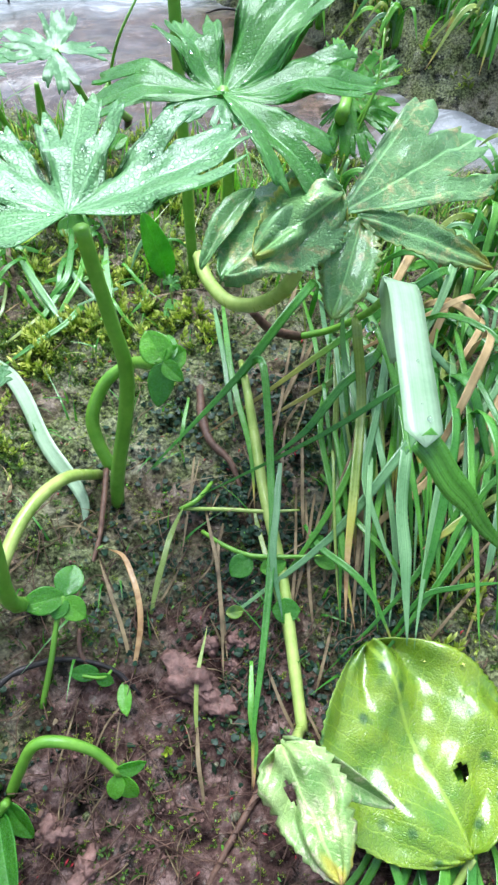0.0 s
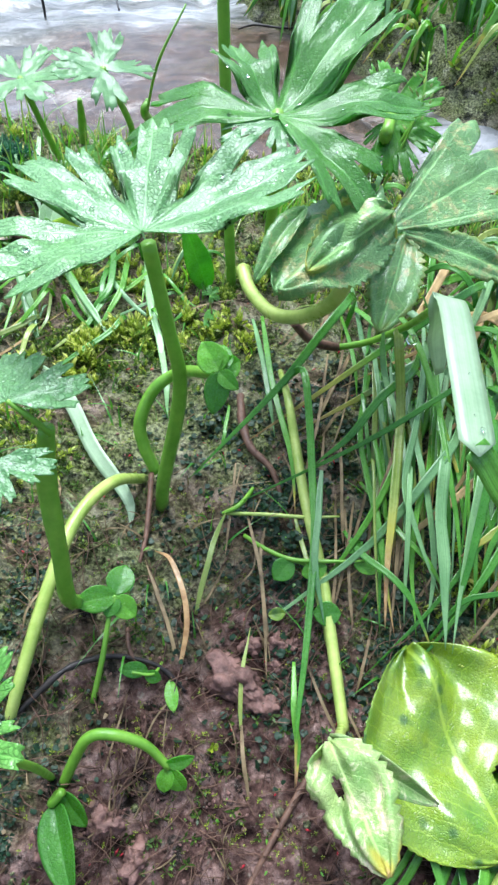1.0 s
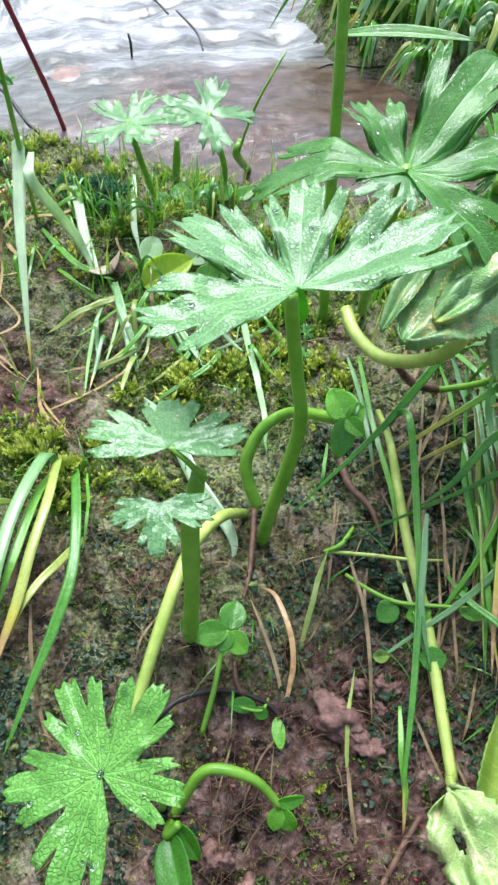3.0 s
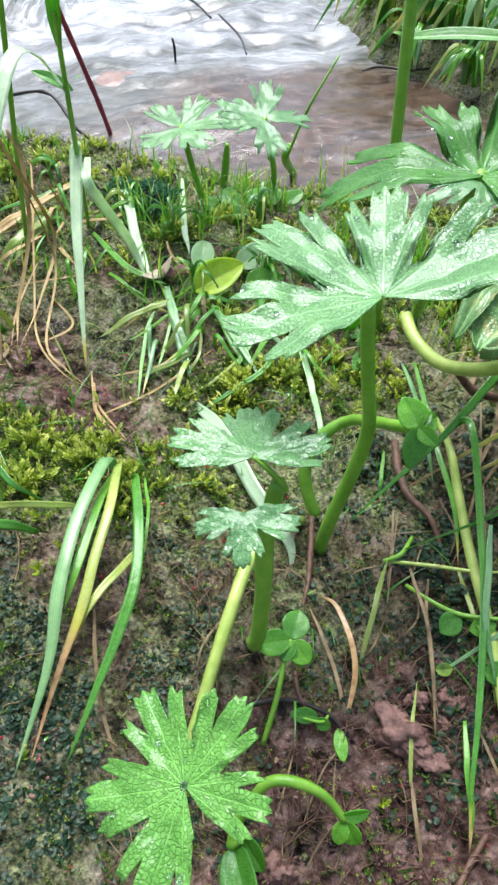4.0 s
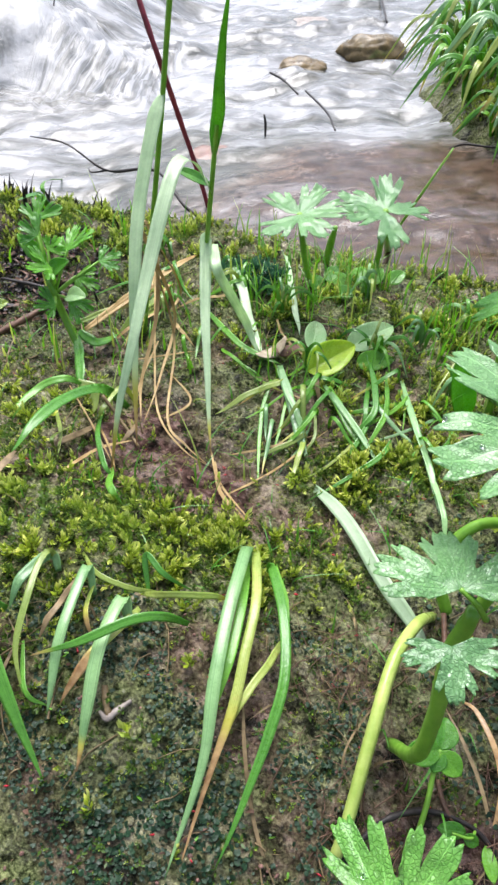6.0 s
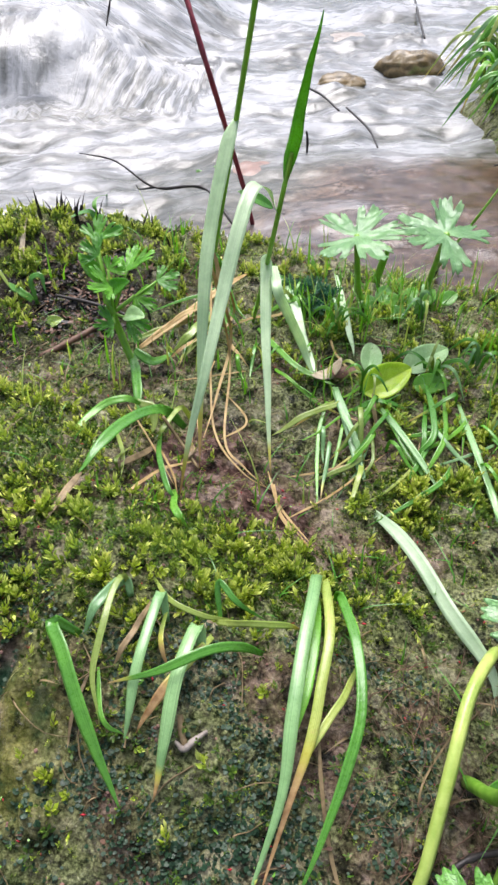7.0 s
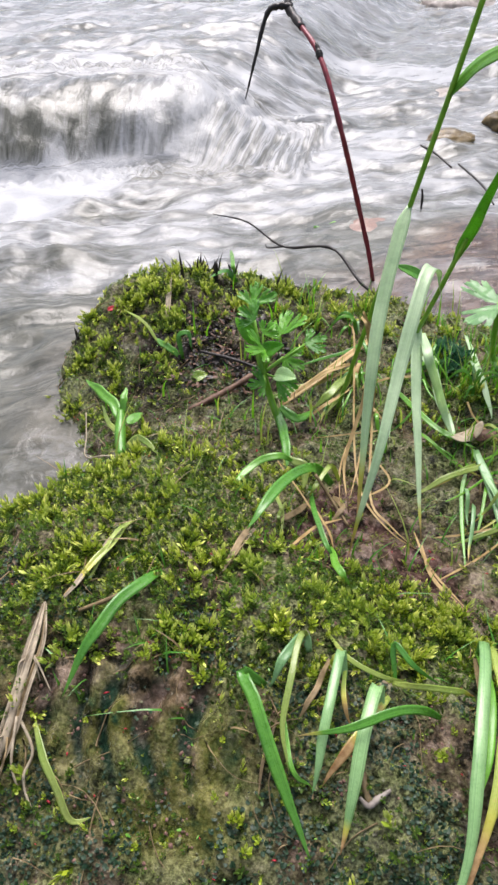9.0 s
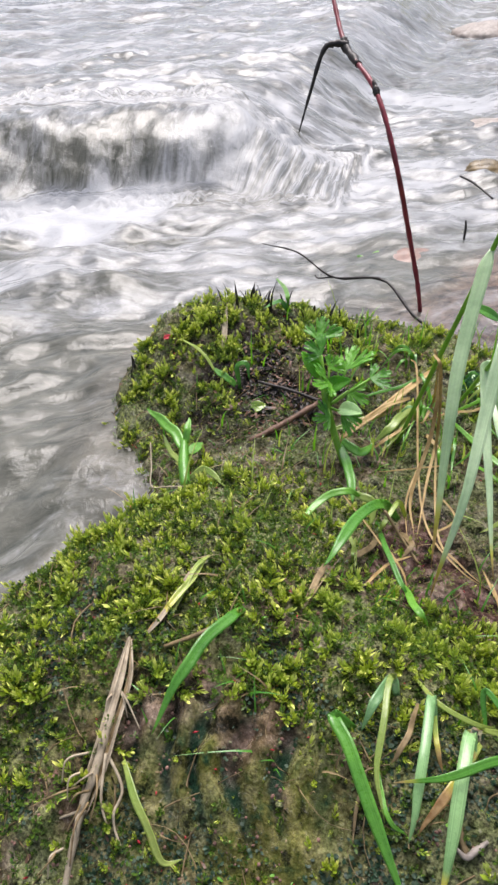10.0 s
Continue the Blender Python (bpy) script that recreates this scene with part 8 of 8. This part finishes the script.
# liverwort: small dark scales
ring = [(math.cos(0.785 * k) * (1 + 0.15 * (k % 2)), math.sin(0.785 * k), 0.0) for k in range(8)]
verts = [(0, 0, 0.1)] + [(0.6 * x, 0.6 * y, 0.16 + 0.06 * (k % 2)) for k, (x, y, _) in enumerate(ring)] + [(x * (1 - 0.3 * (k % 3 == 0)), y, 0.05 + 0.12 * (k % 3)) for k, (x, y, _) in enumerate(ring)]
faces = [(0, 1 + k, 1 + (k + 1) % 8) for k in range(8)] + [(1 + k, 9 + k, 9 + (k + 1) % 8, 1 + (k + 1) % 8) for k in range(8)]
strew("liverwort", scatter(30000, (-0.2, 0.2, 0.06, 0.34), lambda x, y: np.clip(bump_at(x, y, 0.05, 0.21, 0.1, 0.11) * (0.2 + patches(x, y, 80, 30)), 0, 1) * 0.85, 0.001), verts, faces, LIVERWORT, (0.0008, 0.0022), 0.7, "glossy dark liverwort scales on wet earth", "liverwort")
strew("liverwort", scatter(30000, (-0.5, -0.1, 0.02, 0.2), lambda x, y: smooth_algae(x, y) * patches(x, y, 90, 22) * 0.7, 0.0005), verts, faces, LIVERWORT, (0.0005, 0.0014), 0.7, "dark liverwort on the lower bank", "liverwort")

strew("liverwort", scatter(26000, (-0.3, 0.0, 0.02, 0.16), lambda x, y: np.clip(bump_at(x, y, -0.19, 0.07, 0.1, 0.05) * patches(x, y, 91, 20) ** 1.5, 0, 1) * 0.6, 0.0005), verts, faces, LIVERWORT, (0.0006, 0.0018), 0.8, "black-green liverwort crust low on the bank", "liverwort")
strew("dark_crumbs", scatter(9000, (-0.53, -0.38, 0.44, 0.61), lambda x, y: bump_at(x, y, -0.455, 0.53, 0.06, 0.06) * patches(x, y, 95, 40) * 0.8, 0.0005), verts, faces, BLACK_BARK, (0.001, 0.0032), 0.8, "black wet crumbs on the knoll", "earth")

strew("leaf_litter", scatter(1500, (-0.54, -0.38, 0.44, 0.61), lambda x, y: bump_at(x, y, -0.455, 0.52, 0.07, 0.08) * 0.7, 0.002), [(-1, -0.35, 0.1), (0.9, -0.2, 0.05), (1.0, 0.25, 0.3), (-0.9, 0.35, 0.0)], [(0, 1, 2, 3)], ROOT, (0.0015, 0.005), 0.8, "rotting brown leaf scraps on the dark knoll", "litter", (0.4, 1.2))

# crumbs of earth, red husks
bm = bmesh.new()
bmesh.ops.create_icosphere(bm, subdivisions=1, radius=1)
crumb_v, crumb_f = [tuple(v.co) for v in bm.verts], [tuple(v.index for v in f.verts) for f in bm.faces]
bm.free()
strew("crumbs", scatter(26000, BANK, lambda x, y: patches(x, y, 35, 26) ** 2 * (0.3 + 0.6 * ease(0.2, 0.08, y))), crumb_v, crumb_f, CLOD, (0.0003, 0.0014), 1.0, "crumbs of wet earth", "earth", (0.6, 1.3))
strew("grit", scatter(7000, BANK, lambda x, y: patches(x, y, 33, 20) * 0.5), crumb_v, crumb_f, SOIL, (0.0008, 0.0026), 1.0, "lumps of grey mud", "earth", (0.6, 1.4))
husk = [(-1, 0, 0), (0, 0.32, 0.1), (1, 0, 0), (0, -0.32, 0.1), (0, 0, 0.35)]
strew("red_husks", scatter(1500, BANK, lambda x, y: 0.2 + 0.6 * patches(x, y, 77, 14), 0.0022), husk, [(0, 1, 4), (1, 2, 4), (2, 3, 4), (3, 0, 4), (3, 2, 1, 0)], RED_BIT, (0.0008, 0.0023), 0.7, "small red husks scattered on the mud", "litter")


chip = [(-1, -0.35, 0.1), (-0.2, -0.5, 0.3), (0.9, -0.2, 0.05), (-0.9, 0.35, 0.0), (0.0, 0.45, 0.22), (1.0, 0.2, 0.2)]
chips = [(0, 1, 4, 3), (1, 2, 5, 4)]
strew("leaf_litter", scatter(2600, BANK, lambda x, y: 0.25 + 0.7 * patches(x, y, 71, 15), 0.001), chip, chips, STRAW, (0.0005, 0.0019), 0.8, "scraps of brown dead leaves on the mud", "litter", (0.5, 1.2))
strew("leaf_litter", scatter(900, BANK, lambda x, y: 0.2 + 0.7 * patches(x, y, 72, 15), 0.001), chip, chips, ROOT, (0.0008, 0.003), 0.8, "dark rotting scraps of leaves", "litter", (0.4, 1.2))
strew("seedlings", scatter(1500, BANK, lambda x, y: 0.2 + 0.7 * patches(x, y, 73, 19), 0.002), chip, chips, GRASS, (0.0008, 0.002), 0.9, "tiny green seed leaves on the mud", "seedlings", (0.5, 1.1))


def curls(name, places, length, radius, material, label, category, lift=0.002, droop=0.3):
    """Thin curved fibres lying over the ground, joined in one mesh."""
    verts, faces = [], []
    for x, y, z in places:
        a, turn, size = dice.uniform(0, 6.28), dice.normal(0, 0.5), dice.uniform(*length)
        px, py = x, y
        ring_at = []
        for k in range(7):
            zz = float(h(px, py)) + lift + 0.5 * lift * math.sin(k * 1.3 + a)
            ring_at.append((px, py, zz))
            px, py, a = px + math.cos(a) * size / 6, py + math.sin(a) * size / 6, a + turn * 0.4
        base = len(verts)
        for k, (qx, qy, qz) in enumerate(ring_at):
            r = radius * (1 - 0.6 * k / 6)
            verts += [(qx + r, qy, qz - r * 0.5), (qx - r * 0.5, qy + r, qz - r * 0.5), (qx - r * 0.5, qy - r * 0.6, qz + r)]
        for k in range(6):
            for j in range(3):
                i, m = base + 3 * k + j, base + 3 * k + (j + 1) % 3
                faces.append((i, m, m + 3, i + 3))
    return tagged(new(name, fresh(name, verts, faces, material)), label, category, kind="stuff")


curls("rootlets", scatter(900, (-0.14, 0.16, 0.0, 0.2), lambda x, y: np.full(x.shape, 0.75)), (0.012, 0.05), 0.0004, ROOT, "fine brown rootlets hanging over red earth", "roots", 0.004)
curls("rootlets", scatter(1500, BANK, lambda x, y: 0.3 + 0.5 * patches(x, y, 51, 12)), (0.012, 0.05), 0.0006, STRAW, "fine dry fibres on the mud", "litter", 0.003)


def fine_grass(name, places, length, width, material, label, lean=0.5):
    """Many short thin blades, joined in one mesh."""
    verts, faces = [], []
    for x, y, z in places:
        a, size = dice.uniform(0, 6.28), dice.uniform(*length)
        bend = abs(dice.normal(0.35, lean))
        w, dx, dy = width * dice.uniform(0.6, 1.2), math.cos(a), math.sin(a)
        base = len(verts)
        for k in range(5):
            u = k / 4
            out, up = size * bend * u * u, size * (u - 0.28 * bend * u * u)
            ww = w * (1 - u ** 1.6)
            c = (x + dx * out, y + dy * out, z + up)
            verts += [(c[0] - dy * ww, c[1] + dx * ww, c[2]), (c[0] + dx * ww * 0.3, c[1] + dy * ww * 0.3, c[2] - 0.2 * ww), (c[0] + dy * ww, c[1] - dx * ww, c[2])]
        for k in range(4):
            i = base + 3 * k
            faces += [(i, i + 1, i + 4, i + 3), (i + 1, i + 2, i + 5, i + 4)]
    return tagged(new(name, fresh(name, verts, faces, material)), label, "grass", kind="stuff")


def back_grass(x, y):
    return np.clip(0.75 * bump_at(x, y, -0.02, 0.55, 0.24, 0.11) + bump_at(x, y, 0.2, 0.45, 0.1, 0.2) + 0.12, 0, 1) * patches(x, y, 15, 14) * ease(0.0, 0.02, inside(x, y, SHORE))


fine_grass("short_grass", scatter(5200, (-0.5, 0.32, 0.4, 0.68), back_grass), (0.015, 0.05), 0.0011, GRASS, "short fresh grass along the water edge")
fine_grass("short_grass", scatter(2600, (-0.5, 0.32, 0.3, 0.68), back_grass), (0.015, 0.06), 0.001, PALE_GRASS, "short yellow-green grass along the water edge")
fine_grass("short_grass", scatter(900, (-0.62, 0.2, 0.12, 0.5), lambda x, y: patches(x, y, 17, 12) * ease(0.0, 0.02, inside(x, y, SHORE))), (0.008, 0.024), 0.0008, GRASS, "scattered young grass blades on the mud", 0.9)
fine_grass("short_grass", scatter(700, (-0.62, 0.2, 0.12, 0.5), lambda x, y: patches(x, y, 18, 12) * ease(0.0, 0.02, inside(x, y, SHORE))), (0.008, 0.022), 0.0008, STRAW, "scattered dry grass ends on the mud", 1.1)
fine_grass("moss_spikes", scatter(110, (-0.63, -0.36, 0.5, 0.70), lambda x, y: 0.9 * bump_at(x, y, -0.5, 0.66, 0.12, 0.04) + 0.12), (0.016, 0.036), 0.0024, BLACK_BARK, "dark upright moss stalks on the knoll", 0.12)


def grass_clump(base, blades, length, width, seed, label, toward=None, mats=(GRASS, GRASS, BLUE_GRASS, PALE_GRASS), name="grass_clump", group="grass clumps"):
    """A clump of arching blades."""
    rnd = random.Random(seed)
    p = thing(name, base, label, "grass", group)
    b = Vector(base)
    for _ in range(blades):
        a = rnd.uniform(0, 2 * math.pi) if toward is None else toward + rnd.gauss(0, 0.7)
        size, bend = length * rnd.uniform(0.6, 1.15), rnd.uniform(0.35, 1.0)
        d = Vector((math.cos(a), math.sin(a), 0))
        foot = b + Vector((rnd.uniform(-1, 1), rnd.uniform(-1, 1), 0)) * 0.12 * length
        pts = [foot, foot + d * size * 0.12 * bend + Vector((0, 0, size * 0.45)), foot + d * size * 0.5 * bend + Vector((0, 0, size * (0.72 - 0.2 * bend))), foot + d * size * 0.95 * bend + Vector((0, 0, size * (0.8 - 0.85 * bend)))]
        blade(p, pts, width * rnd.uniform(0.6, 1.2), rnd.choice(mats), dry=(0.85, 1.0) if rnd.random() < 0.3 else None)
    return p


for k, (x, y, n, size) in enumerate(((0.165, 0.36, 12, 0.10), (0.20, 0.44, 12, 0.11), (0.14, 0.48, 10, 0.08), (0.235, 0.52, 12, 0.10), (0.10, 0.545, 8, 0.06), (0.22, 0.30, 12, 0.10), (0.19, 0.22, 10, 0.08), (0.26, 0.38, 12, 0.12), (0.05, 0.50, 7, 0.05), (-0.03, 0.545, 7, 0.05), (-0.17, 0.45, 7, 0.045), (-0.115, 0.475, 8, 0.05), (-0.075, 0.51, 8, 0.045), (-0.2, 0.515, 7, 0.045), (-0.25, 0.535, 7, 0.04), (-0.13, 0.565, 8, 0.045), (-0.31, 0.5, 6, 0.04), (-0.05, 0.44, 7, 0.045), (-0.33, 0.585, 6, 0.04))):
    grass_clump((x, y, ground_z(x, y)), n, size, 0.0045 if size > 0.055 else 0.003, 100 + k, "clump of fine green grass on the bank")

def tangle(label, spots, reach, rise, width, seed, mats=(GRASS, GRASS, BLUE_GRASS, PALE_GRASS, GRASS)):
    """Long blades that rise and fall over the bank towards the stream's foot, crossing each other."""
    rnd = random.Random(seed)
    x0, x1, y0, y1, count = spots
    p = thing("grass_clump", ((x0 + x1) / 2, (y0 + y1) / 2, ground_z((x0 + x1) / 2, (y0 + y1) / 2)), label, "grass", "grass clumps")
    for _ in range(count):
        x, y = rnd.uniform(x0, x1), rnd.uniform(y0, y1)
        size, top, drift = rnd.uniform(*reach), rnd.uniform(*rise), rnd.gauss(-0.15, 0.7)
        pts = [Vector((x, y, ground_z(x, y) - 0.002))]
        for u, lift in ((0.18, 0.8), (0.45, 1.0), (0.72, 0.62), (1.0, 0.08)):
            qx, qy = x + drift * size * u * u, y - size * u
            pts.append(Vector((qx, qy, ground_z(qx, qy) + top * lift)))
        blade(p, pts, rnd.uniform(*width), rnd.choice(mats), dry=(0.7, 1.0) if rnd.random() < 0.25 else None, count=16)
    return p


tangle("tangled long wet grass falling down the bank", (0.06, 0.2, 0.26, 0.42, 30), (0.07, 0.17), (0.02, 0.06), (0.0022, 0.0062), 301, (GRASS, GRASS, BLUE_GRASS, TAN, GRASS))
tangle("tangled long wet grass falling down the bank", (0.12, 0.24, 0.3, 0.5, 28), (0.06, 0.15), (0.03, 0.08), (0.003, 0.0068), 302, (GRASS, GRASS, BLUE_GRASS, TAN, GRASS))
tangle("loose green blades strewn over mossy mud", (-0.2, -0.06, 0.37, 0.47, 26), (0.025, 0.07), (0.006, 0.022), (0.0018, 0.0046), 304, (GRASS, HERB_GRASS, BLUE_GRASS, PALE_GRASS))
tangle("loose green and yellow blades among moss", (-0.34, -0.2, 0.46, 0.6, 20), (0.02, 0.06), (0.006, 0.02), (0.0018, 0.0042), 305, (GRASS, HERB_GRASS, PALE_GRASS, TAN))
tangle("fresh green grass under a broad leaf", (0.07, 0.15, 0.055, 0.1, 16), (0.05, 0.1), (0.006, 0.016), (0.003, 0.006), 303, (GRASS, GRASS, HERB_GRASS))

# the far bank's plants hang over the pool
for k, (x, y, n, size) in enumerate(((0.07, 1.12, 12, 0.12), (0.03, 1.26, 12, 0.13), (0.15, 1.02, 12, 0.11), (0.0, 1.42, 12, 0.13), (0.13, 1.22, 10, 0.14), (0.25, 0.95, 12, 0.11), (0.36, 0.88, 12, 0.12), (0.24, 1.12, 10, 0.14), (0.35, 1.02, 10, 0.14), (0.47, 0.86, 12, 0.12), (0.10, 1.55, 10, 0.14), (0.48, 1.05, 10, 0.15), (0.30, 1.3, 10, 0.16), (0.30, 0.92, 10, 0.09), (0.42, 0.93, 10, 0.11), (0.2, 1.0, 10, 0.1), (0.55, 0.93, 10, 0.12), (0.11, 1.08, 10, 0.1), (0.06, 1.2, 10, 0.11))):
    grass_clump((x, y, ground_z(x, y)), n, size, 0.012, 200 + k, "broad-leaved grass drooping from the far bank", toward=3.9, mats=(GRASS, BLUE_GRASS, BLUE_GRASS, PALE_GRASS), group="far bank grass")
for k, (x, y, n, size) in enumerate(((-0.005, 1.2, 12, 0.11), (-0.03, 1.31, 12, 0.12), (0.035, 1.1, 12, 0.1), (0.11, 1.01, 12, 0.1), (0.2, 0.92, 12, 0.09), (0.3, 0.87, 12, 0.09), (-0.035, 1.42, 12, 0.13), (0.0, 1.53, 12, 0.13))):
    grass_clump((x, y, ground_z(x, y)), n, size, 0.008, 240 + k, "fresh grass hanging over the water from the far bank", toward=3.9, mats=(GRASS, HERB_GRASS, HERB_GRASS, BLUE_GRASS, PALE_GRASS), group="far bank grass")
fine_grass("far_grass", scatter(12000, (-0.05, 0.8, 0.8, 2.0), lambda x, y: ease(0.02, 0.08, inside(x, y, FAR_SHORE)) * (0.3 + 0.7 * patches(x, y, 19, 9))), (0.03, 0.11), 0.003, GRASS, "green grass on the far bank")
verts, faces = moss_shoot(8, 0.5, 5)
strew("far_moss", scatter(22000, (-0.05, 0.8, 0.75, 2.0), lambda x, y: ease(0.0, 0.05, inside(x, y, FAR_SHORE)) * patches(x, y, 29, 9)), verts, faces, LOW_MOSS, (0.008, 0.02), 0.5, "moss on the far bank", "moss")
